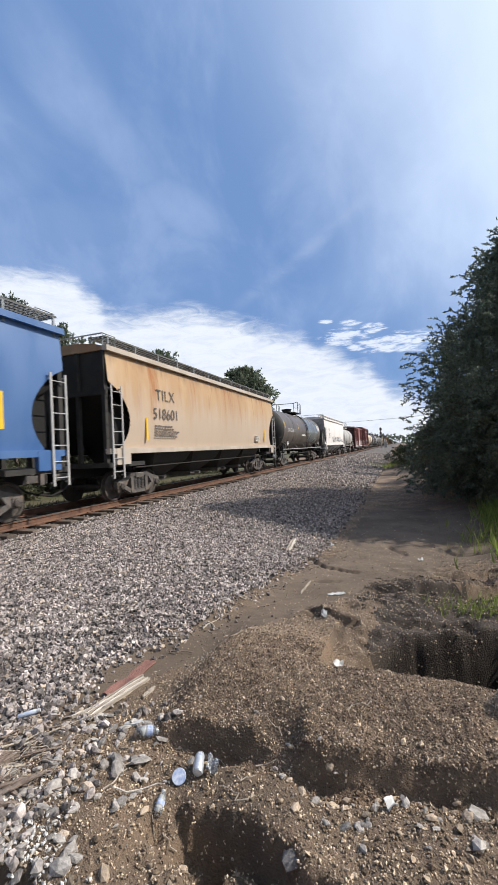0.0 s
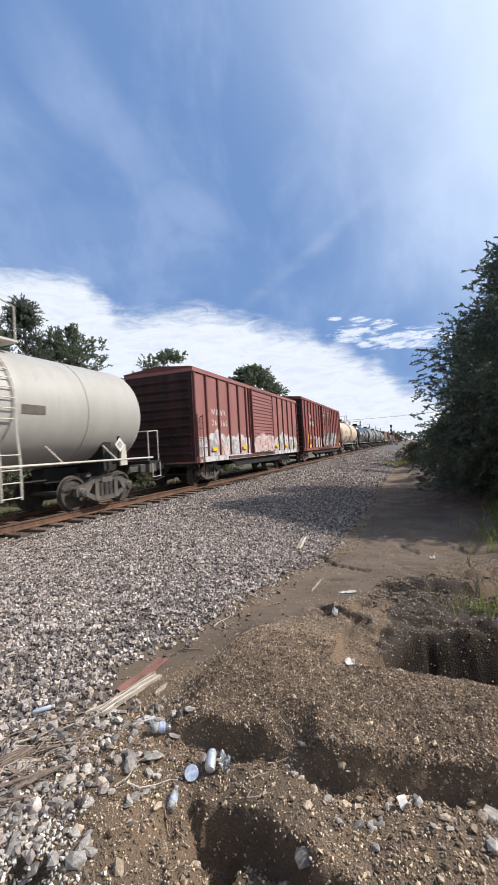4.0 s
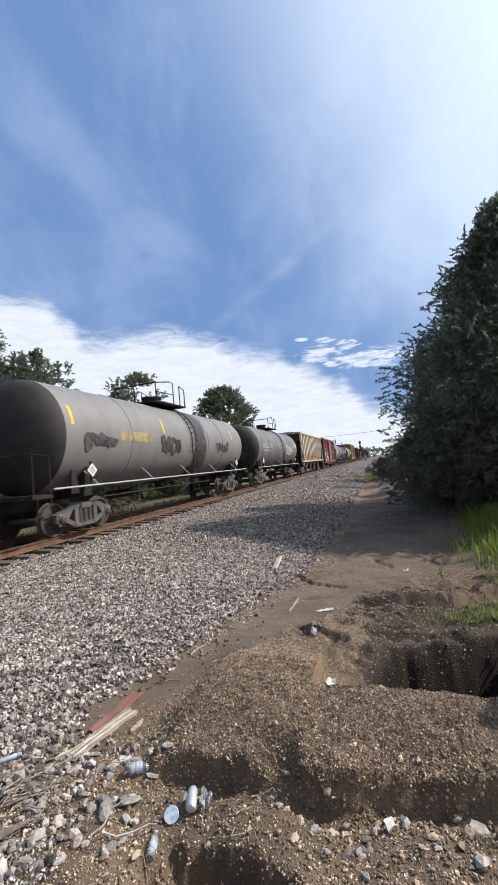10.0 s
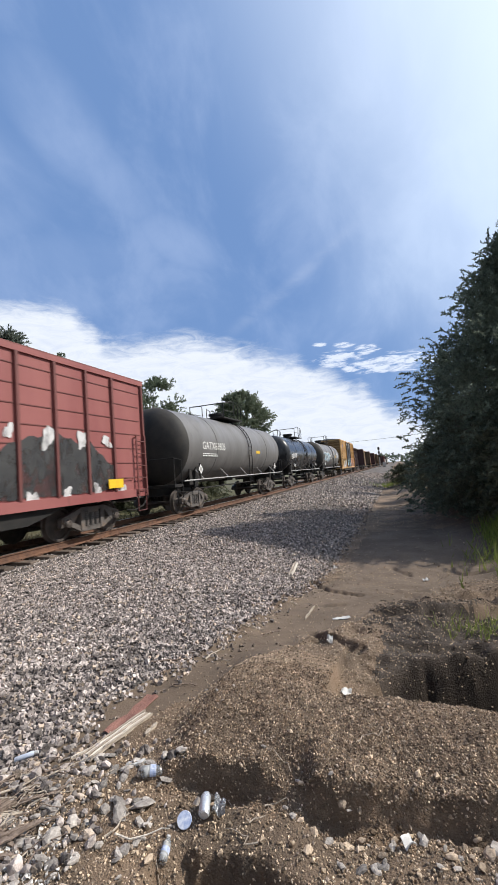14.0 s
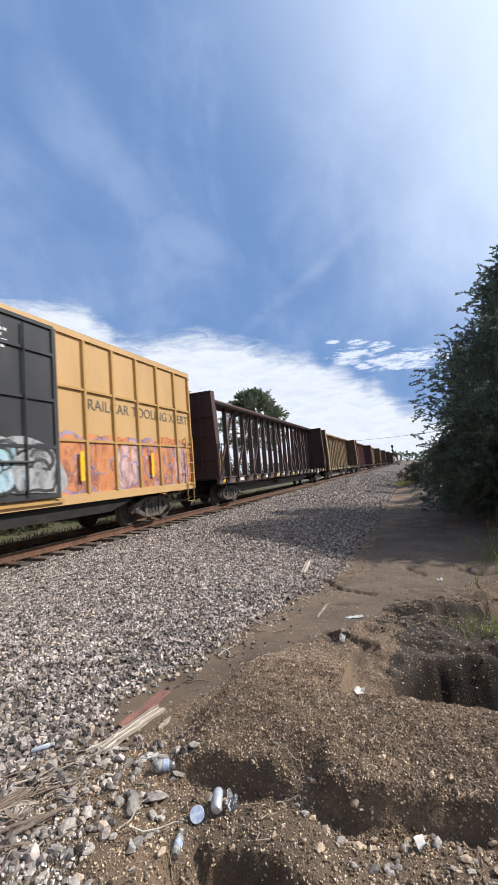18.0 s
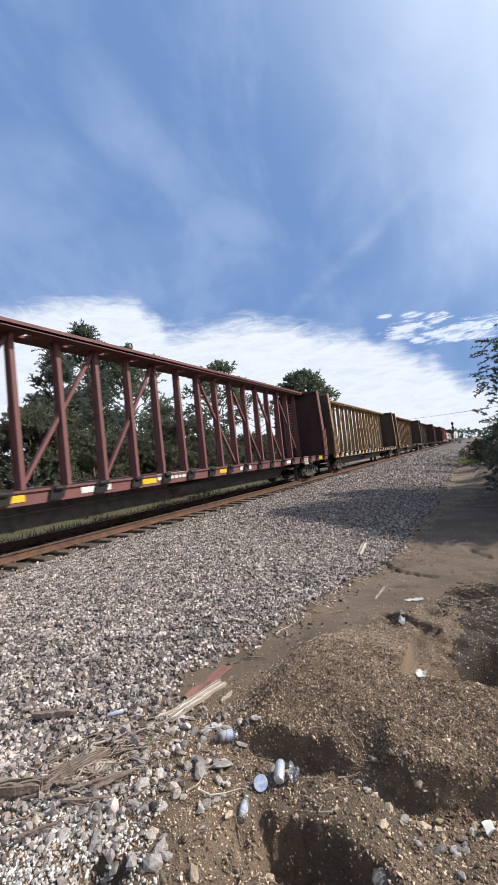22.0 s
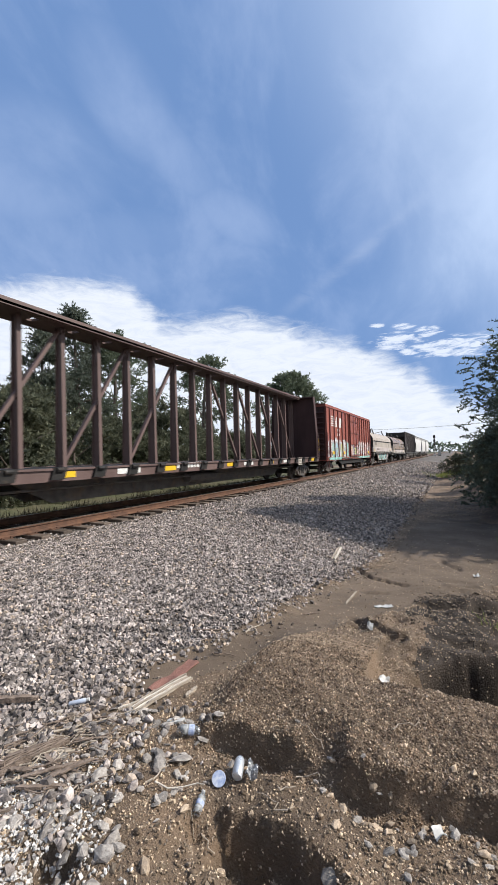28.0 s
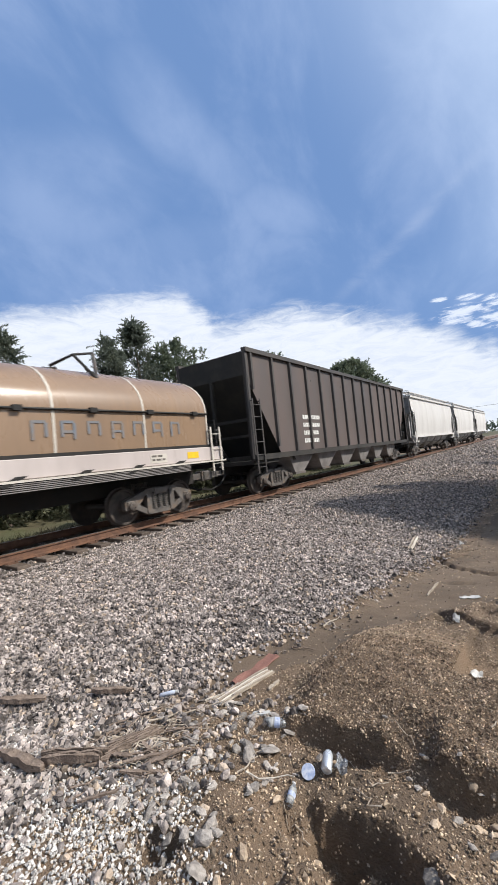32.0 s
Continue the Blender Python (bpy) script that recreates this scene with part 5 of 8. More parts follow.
# ---- the train's cars, in the order in which they pass ----
def rusted_low(name):
    """Dusty cream paint with rust creeping up from the sill in ragged patches."""
    m = surface(name, ((0.60, 0.525, 0.44), (0.52, 0.45, 0.375)), 0.9, (1, 1.2, 0.35), 0.6, 0.0, 0.05, 30.0, (0.34, 0.24, 0.15), (0.55, 0.78), 1.5, (1.6, 1.6, 0.2))
    n = Nodes(m.node_tree, False)
    p = [k for k in n.tree.nodes if k.type == "BSDF_PRINCIPLED"][0]
    col = p.inputs["Base Color"].links[0].from_socket
    at = n.add("ShaderNodeTexCoord").outputs["Object"]
    z = n.add("ShaderNodeSeparateXYZ", {0: at}).outputs[2]
    low = n.ramp(n.math("SUBTRACT", z, n.math("MULTIPLY", n.noise(n.stretch(at, (1, 1.0, 0.7)), 2.2, 6.0, 0.7, 0.5), 3.2)), 0.75, 0.15)
    n.link(n.mix(n.math("MULTIPLY", low, 0.85), col, (0.27, 0.11, 0.045)), p.inputs["Base Color"])
    return m


def rusted_tan(name):
    """Tan paint that rust has run down from the roof: orange above, paler and dustier below, in streaks."""
    m = surface(name, ((0.42, 0.255, 0.125), (0.48, 0.325, 0.18)), 0.9, (1, 1.2, 0.35), 0.55, 0.0, 0.05, 30.0, (0.34, 0.135, 0.04), (0.50, 0.70), 1.5, (1.6, 1.6, 0.14))
    n = Nodes(m.node_tree, False)
    p = [k for k in n.tree.nodes if k.type == "BSDF_PRINCIPLED"][0]
    col = p.inputs["Base Color"].links[0].from_socket
    at = n.add("ShaderNodeTexCoord").outputs["Object"]
    z = n.add("ShaderNodeSeparateXYZ", {0: at}).outputs[2]
    low = n.ramp(n.math("ADD", z, n.math("MULTIPLY", n.noise(n.stretch(at, (1, 1.3, 0.25)), 1.3, 5.0, 0.65), 2.6)), 5.15, 3.5)
    col = n.mix(n.math("MULTIPLY", low, 0.85), col, (0.50, 0.40, 0.315))
    dark = n.ramp(n.math("ADD", z, n.math("MULTIPLY", n.noise(n.stretch(at, (1, 2.2, 0.3)), 2.0, 5.0, 0.7), 1.5)), 4.55, 5.2)
    col = n.mix(n.math("MULTIPLY", dark, 0.7), col, (0.19, 0.11, 0.06))
    n.link(col, p.inputs["Base Color"])
    return m


# dark copies of the side paints: grime plus the shade of the ends
MAT["shaded_end_red"] = paint("grimy_shaded_red_end", (0.060, 0.024, 0.022), (0.042, 0.019, 0.018), (0.022, 0.018, 0.016), 0.6, 0.75)
MAT["shaded_end_yellow"] = paint("grimy_shaded_yellow_end", (0.27, 0.165, 0.075), (0.20, 0.125, 0.06), (0.05, 0.038, 0.028), 0.6, 0.75)
MAT["fresh_grey"] = paint("fresh_grey_green_paint", (0.12, 0.128, 0.125), (0.10, 0.108, 0.106), (0.07, 0.065, 0.06), 0.2, 0.28)
# kept near black so the recess looks shaded even in sun
MAT["recess_shade"] = surface("recess_shade_black", ((0.006, 0.006, 0.006), (0.014, 0.013, 0.012)), 2.0, rough=0.85, bump=0.1)
MAT.update({
    "galvanised": surface("galvanised_sheet", ((0.36, 0.37, 0.37), (0.26, 0.27, 0.27)), 2.0, rough=0.5, metal=0.5, bump=0.05),
    "blue": paint("blue_paint", (0.055, 0.125, 0.29), (0.085, 0.16, 0.33), (0.05, 0.06, 0.09), 0.25, 0.4),
    "tan_hopper": rusted_tan("rust_streaked_tan_paint"),
    "walk_grey": surface("dark_steel_grating", ((0.085, 0.085, 0.082), (0.13, 0.125, 0.118)), 2.0, rough=0.65, bump=0.1),
    "tan_trim": paint("pale_trim_paint", (0.52, 0.45, 0.38), (0.42, 0.35, 0.28), (0.20, 0.10, 0.05), 0.4),
    # near-black paint; in the hopper ends their recess shade is part of it
    "black_end": surface("black_paint_and_shade", ((0.022, 0.021, 0.020), (0.048, 0.043, 0.038)), 2.0, rough=0.75, bump=0.15),
    "brown_tank": paint("dark_brown_tank_paint", (0.088, 0.070, 0.058), (0.108, 0.088, 0.074), (0.05, 0.042, 0.036), 0.4, 0.42),
    "white_hopper": paint("white_hopper_paint", (0.76, 0.71, 0.67), (0.69, 0.645, 0.605), (0.52, 0.47, 0.43), 0.30, 0.55),
    "white_hopper_grey": paint("dusty_white_paint", (0.62, 0.60, 0.58), (0.55, 0.53, 0.51), (0.36, 0.33, 0.30), 0.4, 0.6),
    "grey_end": surface("grey_hopper_end", ((0.32, 0.31, 0.30), (0.40, 0.385, 0.37)), 1.5, rough=0.7, bump=0.1, grime=(0.08, 0.07, 0.06), grime_at=(0.5, 0.75)),
    "light_tank": paint("light_grey_tank_paint", (0.42, 0.40, 0.37), (0.36, 0.34, 0.31), (0.20, 0.18, 0.16), 0.4, 0.5),
    "red_box": paint("boxcar_red_paint", (0.29, 0.115, 0.105), (0.33, 0.14, 0.125), (0.17, 0.075, 0.068), 0.32, 0.6),
    "red_rib": paint("boxcar_red_post_paint", (0.13, 0.042, 0.038), (0.16, 0.055, 0.048), (0.08, 0.035, 0.03), 0.3, 0.65),
    "aok_box": paint("brown_red_paint", (0.23, 0.062, 0.052), (0.27, 0.078, 0.062), (0.13, 0.045, 0.04), 0.25, 0.55),
    "aok_rib": paint("brown_red_post_paint", (0.11, 0.034, 0.03), (0.14, 0.045, 0.04), (0.07, 0.03, 0.026), 0.25, 0.6),
    "cream_tank": paint("cream_tank_paint", (0.62, 0.485, 0.355), (0.55, 0.43, 0.31), (0.42, 0.31, 0.21), 0.35, 0.5),
    "spill": surface("spill_stain", ((0.22, 0.165, 0.11), (0.34, 0.265, 0.18)), 3.0, (1, 6, 1), rough=0.6, bump=0.02),
    "black_tank": paint("gloss_black_tank_paint", (0.020, 0.021, 0.024), (0.030, 0.031, 0.034), (0.06, 0.055, 0.05), 0.15, 0.24),
    "grey_tank": paint("weathered_grey_tank_paint", (0.235, 0.225, 0.215), (0.195, 0.185, 0.178), (0.11, 0.10, 0.095), 0.35, 0.5),
    "grey_tank_dark": paint("dark_grey_tank_paint", (0.17, 0.163, 0.158), (0.14, 0.134, 0.13), (0.07, 0.065, 0.06), 0.4, 0.5),
    "grey_spill": surface("dark_spill", ((0.045, 0.038, 0.036), (0.085, 0.072, 0.068)), 3.0, (1, 5, 1), rough=0.5, bump=0.02),
    "cream_hopper": rusted_low("rusty_cream_paint"),
    "cream_rib": paint("cream_rib_paint", (0.48, 0.40, 0.30), (0.40, 0.33, 0.25), (0.20, 0.11, 0.06), 0.45, 0.6),
    "maroon_box": paint("maroon_paint", (0.235, 0.070, 0.066), (0.285, 0.10, 0.092), (0.13, 0.05, 0.045), 0.4, 0.65),
    "yellow_box": paint("boxcar_yellow_paint", (0.56, 0.35, 0.155), (0.50, 0.31, 0.14), (0.34, 0.18, 0.07), 0.30, 0.6),
    "yellow_rib": paint("boxcar_yellow_post_paint", (0.50, 0.30, 0.10), (0.42, 0.25, 0.09), (0.26, 0.14, 0.06), 0.3, 0.6),
    "black_door": paint("black_door_paint", (0.035, 0.036, 0.040), (0.05, 0.05, 0.054), (0.09, 0.08, 0.07), 0.25, 0.5),
    "beam_maroon": paint("dark_maroon_beam_paint", (0.115, 0.075, 0.068), (0.15, 0.098, 0.088), (0.07, 0.048, 0.042), 0.35, 0.6),
    "beam_red": paint("dull_red_beam_paint", (0.20, 0.085, 0.078), (0.17, 0.07, 0.065), (0.09, 0.05, 0.045), 0.4, 0.65),
    "beam_tan": paint("tan_beam_paint", (0.47, 0.33, 0.195), (0.37, 0.26, 0.16), (0.26, 0.15, 0.08), 0.45, 0.65),
    "beam_brown": paint("brown_beam_paint", (0.30, 0.19, 0.115), (0.24, 0.15, 0.09), (0.12, 0.075, 0.05), 0.45, 0.7),
    "bulk_brown": paint("brown_bulkhead_sheet", (0.105, 0.075, 0.052), (0.075, 0.054, 0.039), (0.045, 0.033, 0.026), 0.45, 0.75),
    "bulk_maroon": paint("maroon_bulkhead_sheet", (0.075, 0.038, 0.038), (0.055, 0.030, 0.03), (0.035, 0.025, 0.022), 0.3, 0.75),
    "ns_box": paint("faded_red_paint", (0.27, 0.072, 0.052), (0.31, 0.092, 0.066), (0.14, 0.05, 0.04), 0.3, 0.6),
    "ns_rib": paint("faded_red_post_paint", (0.16, 0.045, 0.036), (0.19, 0.058, 0.045), (0.09, 0.035, 0.03), 0.3, 0.6),
    "coil_grey": paint("dusty_beige_hood_paint", (0.43, 0.37, 0.315), (0.38, 0.325, 0.275), (0.25, 0.18, 0.13), 0.3, 0.55),
    "coil_brown": paint("rusty_brown_hood_paint", (0.275, 0.185, 0.12), (0.215, 0.145, 0.097), (0.36, 0.20, 0.10), 0.35, 0.30),
    "coil_sill": paint("pinkish_grey_sill_paint", (0.50, 0.44, 0.42), (0.42, 0.365, 0.345), (0.22, 0.17, 0.145), 0.4, 0.65),
    "coal_grey": paint("weathered_black_hopper_paint", (0.098, 0.080, 0.074), (0.122, 0.094, 0.086), (0.13, 0.072, 0.056), 0.40, 0.6),
    "coal_rib": paint("black_rib_paint", (0.055, 0.05, 0.048), (0.075, 0.066, 0.062), (0.05, 0.04, 0.035), 0.3, 0.65),
    "pocket": surface("dusty_pocket", ((0.26, 0.24, 0.23), (0.17, 0.155, 0.15)), 2.0, rough=0.8, bump=0.1),
    "rail_white": paint("off_white_rail_paint", (0.56, 0.52, 0.46), (0.46, 0.42, 0.37), (0.20, 0.14, 0.10), 0.3, 0.6),
    "rail_grey": paint("grey_rail_paint", (0.42, 0.41, 0.40), (0.34, 0.33, 0.32), (0.12, 0.09, 0.07), 0.3, 0.6),
})
SP_WHITE = spray("white", (0.66, 0.65, 0.64), (0.55, 0.54, 0.54))
SP_GREY = spray("silver", (0.42, 0.42, 0.43), (0.34, 0.34, 0.35))
SP_BLACK = spray("black", (0.03, 0.03, 0.032), (0.05, 0.05, 0.05))
SP_TEAL = spray("teal", (0.22, 0.52, 0.47), (0.34, 0.60, 0.54))
SP_PINK = spray("pink", (0.60, 0.36, 0.34), (0.66, 0.46, 0.42))
SP_ORANGE = spray("orange", (0.58, 0.20, 0.08), (0.62, 0.27, 0.12))
SP_YELLOW = spray("lime", (0.56, 0.53, 0.16), (0.48, 0.45, 0.18))
SP_LILAC = spray("lilac", (0.30, 0.23, 0.37), (0.38, 0.30, 0.40))
SP_SKY = spray("pale_blue", (0.36, 0.52, 0.62), (0.45, 0.58, 0.66))

SP_SMUDGE = spray("faded_black", (0.055, 0.053, 0.052), (0.10, 0.096, 0.092))
SP_STENCIL = spray("faded_yellow", (0.42, 0.33, 0.14), (0.30, 0.26, 0.16))

CARS = []


def couple(car, front, rear):
    """Places a car in the train by where its two ends stand at the start."""
    CARS.append((car, (front + rear) / 2))
    return car


def lined(half, n, inset=0.0):
    return [-half + inset + k * (2 * half - 2 * inset) / (n - 1) for k in range(n)]


def smudge(car, radius, zc, y, z, w, h, seed):
    """A worn black sprayed tag: ragged blots side by side on a tank's shell."""
    r = random.Random(seed)
    for k in range(4):
        s = Shape().plate(blob(y + (k - 1.5) * w / 4, z + r.uniform(-0.08, 0.08), w / 3.2, h * r.uniform(0.7, 1.1), r, 26, 0.34), 0, 0.0, 0.004 + 0.001 * k)
        s.v = [(on_tank(radius, zc, q[2], 0.018) + q[0], q[1], q[2]) for q in s.v]
        part("sprayed_blot", s, SP_SMUDGE, car, "worn black spray")


def fill_band(car, x, y0, y1, z0, z1, mat, seed):
    """One broad sprayed area with an uneven upper edge that fades out towards its ends."""
    r = random.Random(seed)
    n = max(8, int((y1 - y0) / 0.12))
    ph = [r.uniform(0, 6.28) for _ in range(3)]
    up, down = [], []
    for k in range(n + 1):
        y = y0 + (y1 - y0) * k / n
        t = min(1.0, 4.0 * min(k, n - k) / n)
        lift = 0.10 * math.sin(2.1 * y + ph[0]) + 0.07 * math.sin(5.3 * y + ph[1]) + 0.05 * math.sin(11.0 * y + ph[2]) + r.uniform(-0.03, 0.03)
        up.append((y, z0 + (z1 - z0) * (0.55 + 0.45 * t) + lift))
        down.append((y, z0 + r.uniform(-0.02, 0.02)))
    s = Shape()
    rows = [[(x + 0.003, a, b), (x + 0.003, c, d), (x - 0.004, c, d), (x - 0.004, a, b)] for (a, b), (c, d) in zip(up, down)]
    s.loft(rows)
    part("sprayed_band", s, mat, car, "broad sprayed band of colour")


def build_train():
    # blue covered hopper
    h = 7.85
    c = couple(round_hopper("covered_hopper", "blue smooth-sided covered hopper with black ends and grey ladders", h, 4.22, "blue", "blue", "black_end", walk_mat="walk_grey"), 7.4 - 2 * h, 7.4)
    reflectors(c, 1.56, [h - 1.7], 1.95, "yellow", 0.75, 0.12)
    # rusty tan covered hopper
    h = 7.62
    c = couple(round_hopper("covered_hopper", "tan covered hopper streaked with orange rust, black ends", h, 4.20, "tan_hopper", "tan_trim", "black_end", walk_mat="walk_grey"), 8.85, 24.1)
    writing("TILX", 0.52, "dark_letter", c, 1.54, -h + 2.3, 3.05, gap=1.1)
    writing("518601", 0.50, "dark_letter", c, 1.55, -h + 2.1, 2.45, gap=1.05)
    fine_print(c, 1.53, -h + 2.2, 2.2, 5, 1.5, "dark_letter")
    reflectors(c, 1.54, [-h + 1.75, h - 1.9], 1.75, "yellow", 0.7, 0.10)
    panel = part("data_panel", Shape().box(1.50, 1.555, h - 3.5, h - 2.9, 1.75, 2.05), "rail_white", c)
    fine_print(panel, 1.556, h - 3.46, 1.98, 3, 0.45, "dark_letter")
    # dark brown tank car
    h, R, zc = 7.25, 1.52, 2.60
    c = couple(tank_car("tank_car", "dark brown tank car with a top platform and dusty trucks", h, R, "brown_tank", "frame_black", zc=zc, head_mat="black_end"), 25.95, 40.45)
    tank_text(c, "SHPX 223315A", 0.36, SP_WHITE, R, zc, -h + 1.6, 2.45)
    for y in (-h + 0.9, -2.4, 2.3, h - 1.0):
        tank_patch(c, "reflector", "yellow", R, zc, y, y + 0.09, 2.7, 3.2)
    tank_patch(c, "placard", "yellow", R, zc, 2.9, 3.5, 2.1, 2.3)
    tank_patch(c, "new_panel", "fresh_grey", R + 0.004, zc, 1.2, 5.1, 1.75, 3.72, "patch of fresher grey paint")
    tank_patch(c, "data_panel", "white", R, zc, h - 2.0, h - 0.95, 2.75, 3.3, "white data panel")
    fine_print(c, on_tank(R, zc, 2.3), 2.4 - 3.6, 2.3, 2, 1.4)
    # white covered hopper with scrawled graffiti
    h = 7.85
    c = couple(round_hopper("covered_hopper", "white covered hopper with sketchy graffiti along its lower side", h, 4.16, "white_hopper", "white_hopper", "grey_end", bite=0.6), 42.6, 58.3)
    writing("AEX", 0.36, SP_GREY, c, 1.545, -h + 2.55, 3.0, gap=1.4)
    writing("23061", 0.36, SP_GREY, c, 1.555, -h + 2.5, 2.45, gap=1.15)
    for k in range(9):
        scrawl(c, 1.537, -2.7 + 0.72 * k, 1.72, 0.72, 0.30 + 0.35 * (k % 3 != 1), SP_GREY, 200 + k, 2)
    scrawl(c, 1.54, 4.4, 1.7, 1.6, 0.4, MAT["grey_letter"], 8, 3)
    fine_print(c, 1.53, -h + 2.4, 2.25, 2, 1.2, "grey_letter")
    # short pale tank car
    h, R, zc = 5.4, 1.38, 2.5
    c = couple(tank_car("tank_car", "short pale grey tank car with white railings", h, R, "light_tank", "light_tank", zc=zc, rail_mat="rail_white"), 60.3, 71.1)
    tank_patch(c, "placard", "dark_letter", R, zc, 0.9, 1.5, 2.3, 2.5)
    # red boxcar with white graffiti along the sill
    h = 7.25
    ribs = [-h + 0.07, -h + 1.0, -h + 2.05, -h + 3.1, -h + 4.15, -h + 5.1, -1.75, 1.75, 2.85, 3.9, 4.95, 6.0, h - 0.07]
    c = couple(boxcar("boxcar", "faded red boxcar with white graffiti along the lower side", h, 4.44, "red_box", "red_rib", ribs, [(-1.6, 1.6, "red_box")], roof="red_rib"), 73.6, 88.1)
    writing("WRWK", 0.34, "white", c, 1.478, -h + 1.4, 2.75, gap=1.5)
    writing("261160", 0.34, "white", c, 1.478, -h + 1.45, 2.32, gap=1.5)
    fill_band(c, 1.476, -h + 0.1, -1.75, 0.97, 2.0, SP_WHITE, 14)
    fill_band(c, 1.476, 1.75, h - 0.1, 0.97, 2.05, SP_WHITE, 15)
    fill_band(c, 1.637, -1.55, 1.55, 1.1, 1.95, SP_PINK, 16)
    graffiti(c, 1.478, -h + 0.3, -1.8, 0.98, 1.80, [SP_WHITE, SP_GREY, SP_PINK], SP_WHITE, 7, 11)
    graffiti(c, 1.478, 1.9, h - 0.2, 0.98, 1.85, [SP_WHITE, SP_GREY, SP_WHITE], SP_WHITE, 7, 12)
    part("sprayed_band", Shape().box(1.521, 1.527, -h + 0.3, h - 0.3, 0.90, 1.10), SP_WHITE, c, "band of white spray paint")
    graffiti(c, 1.645, -1.5, 1.5, 1.2, 1.9, SP_PINK, SP_WHITE, 3, 13)
    reflectors(c, 1.55, [-h + 1.5, -2.6, 2.4, 4.4, 6.4], 1.3, "yellow", 0.16, 0.45)
    # tall brown-red boxcar
    h = 8.55
    ribs = [-h + 0.07] + [-h + 0.9 + 1.02 * k for k in range(6)] + [-1.75, 2.3] + [2.9 + 0.95 * k for k in range(6)] + [h - 0.07]
    c = couple(boxcar("boxcar", "tall brown-red boxcar with plug doors and silver graffiti", h, 4.92, "aok_box", "aok_rib", ribs,
                      [(-1.65, 0.30, "aok_box"), (0.36, 2.25, "aok_box")], roof="aok_rib", corrugated_door=False), 89.7, 106.8)
    writing("AOK", 0.50, "white", c, 1.478, -h + 1.9, 3.45, gap=1.15)
    writing("354808", 0.50, "white", c, 1.478, -h + 2.0, 2.85, gap=1.22)
    fine_print(c, 1.48, -h + 2.4, 2.0, 3, 0.7)
    fine_print(c, 1.48, -h + 3.6, 2.0, 3, 0.7)
    fine_print(c, 1.605, -1.2, 4.2, 4, 1.0, "white", 0.06)
    fine_print(c, 1.605, 0.8, 4.2, 4, 1.0, "white", 0.06)
    graffiti(c, 1.625, -1.6, 2.2, 1.2, 2.3, [SP_GREY, SP_PINK, SP_WHITE, SP_GREY], SP_BLACK, 6, 21, SP_GREY)
    graffiti(c, 1.478, 2.4, 6.2, 1.15, 2.35, [SP_GREY, SP_GREY, SP_YELLOW], SP_WHITE, 3, 22, SP_GREY)
    graffiti(c, 1.478, -h + 4.0, -1.9, 1.1, 1.9, [SP_GREY, SP_PINK], SP_WHITE, 4, 23)
    reflectors(c, 1.56, [-h + 2.0, h - 1.2], 1.12, "yellow", 0.24, 0.6)
    reflectors(c, 1.56, [-h + 1.4, h - 0.95, 0.2], 1.5, "yellow", 0.7, 0.14)
    # cream tank car
    h, R, zc = 7.2, 1.50, 2.60
    c = couple(tank_car("tank_car", "cream tank car with a brown spill down its middle", h, R, "cream_tank", "frame_black", zc=zc, rail_mat="rail_white",
                        stripe=(-0.9, 1.3, MAT["spill"])), 108.75, 123.15)
    tank_text(c, "DBCX", 0.44, "dark_letter", R, zc, -h + 1.6, 2.50)
    tank_text(c, "201133", 0.44, "dark_letter", R, zc, -h + 3.2, 2.50)
    for y in (-2.35, -h + 0.75, h - 1.3):
        tank_patch(c, "reflector", "yellow", R, zc, y, y + 0.12, 2.55, 3.1)
    tank_patch(c, "placard", "yellow", R, zc, 2.9, 3.5, 2.35, 2.5)
    for y in (-4.3, -2.0):
        fine_print(c, on_tank(R, zc, 2.15) + 0.004, y, 2.15, 3, 1.1, "dark_letter")
    # glossy black tank car
    h, R, zc = 7.35, 1.52, 2.60
    c = couple(tank_car("tank_car", "glossy black tank car with white lettering", h, R, "black_tank", "frame_black", zc=zc), 125.45, 140.15)
    tank_text(c, "BRCX 5651", 0.46, "white", R, zc, -h + 1.5, 2.55)
    tank_text(c, "91800 KG", 0.15, "white", R, zc, -h + 2.9, 2.25)
    tank_text(c, "36400 KG", 0.15, "white", R, zc, -h + 2.9, 2.05)
    for y in (-h + 4.9, 4.4, h - 2.6):
        tank_patch(c, "reflector", "yellow", R, zc, y, y + 0.09, 2.3, 2.8)
    tank_patch(c, "placard", "yellow", R, zc, -0.9, 0.0, 2.35, 2.65, "orange placard")
    tank_patch(c, "data_panel", "white", R, zc, h - 1.5, h - 0.7, 2.5, 2.9)
    scrawl(c, 1.525, 4.3, 2.1, 2.0, 0.4, SP_WHITE, 31, 5)
    fine_print(c, on_tank(R, zc, 2.2) + 0.003, 3.0, 2.2, 2, 1.0)
    # three weathered grey tank cars
    h, R, zc = 7.5, 1.52, 2.60
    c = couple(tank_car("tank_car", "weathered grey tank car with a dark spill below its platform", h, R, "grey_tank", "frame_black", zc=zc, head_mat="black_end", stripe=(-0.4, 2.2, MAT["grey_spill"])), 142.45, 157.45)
    tank_text(c, "DRCX 1031", 0.34, SP_WHITE, R, zc, -h + 3.2, 2.45)
    for k in range(3):
        scrawl(c, 1.532, -1.6 + 0.1 * k, 2.5, 0.9, 0.42, SP_WHITE, 33 + k, 3)
    tank_patch(c, "data_panel", "grey_letter", R, zc, h - 1.8, h - 0.9, 2.5, 3.0)
    h = 7.4
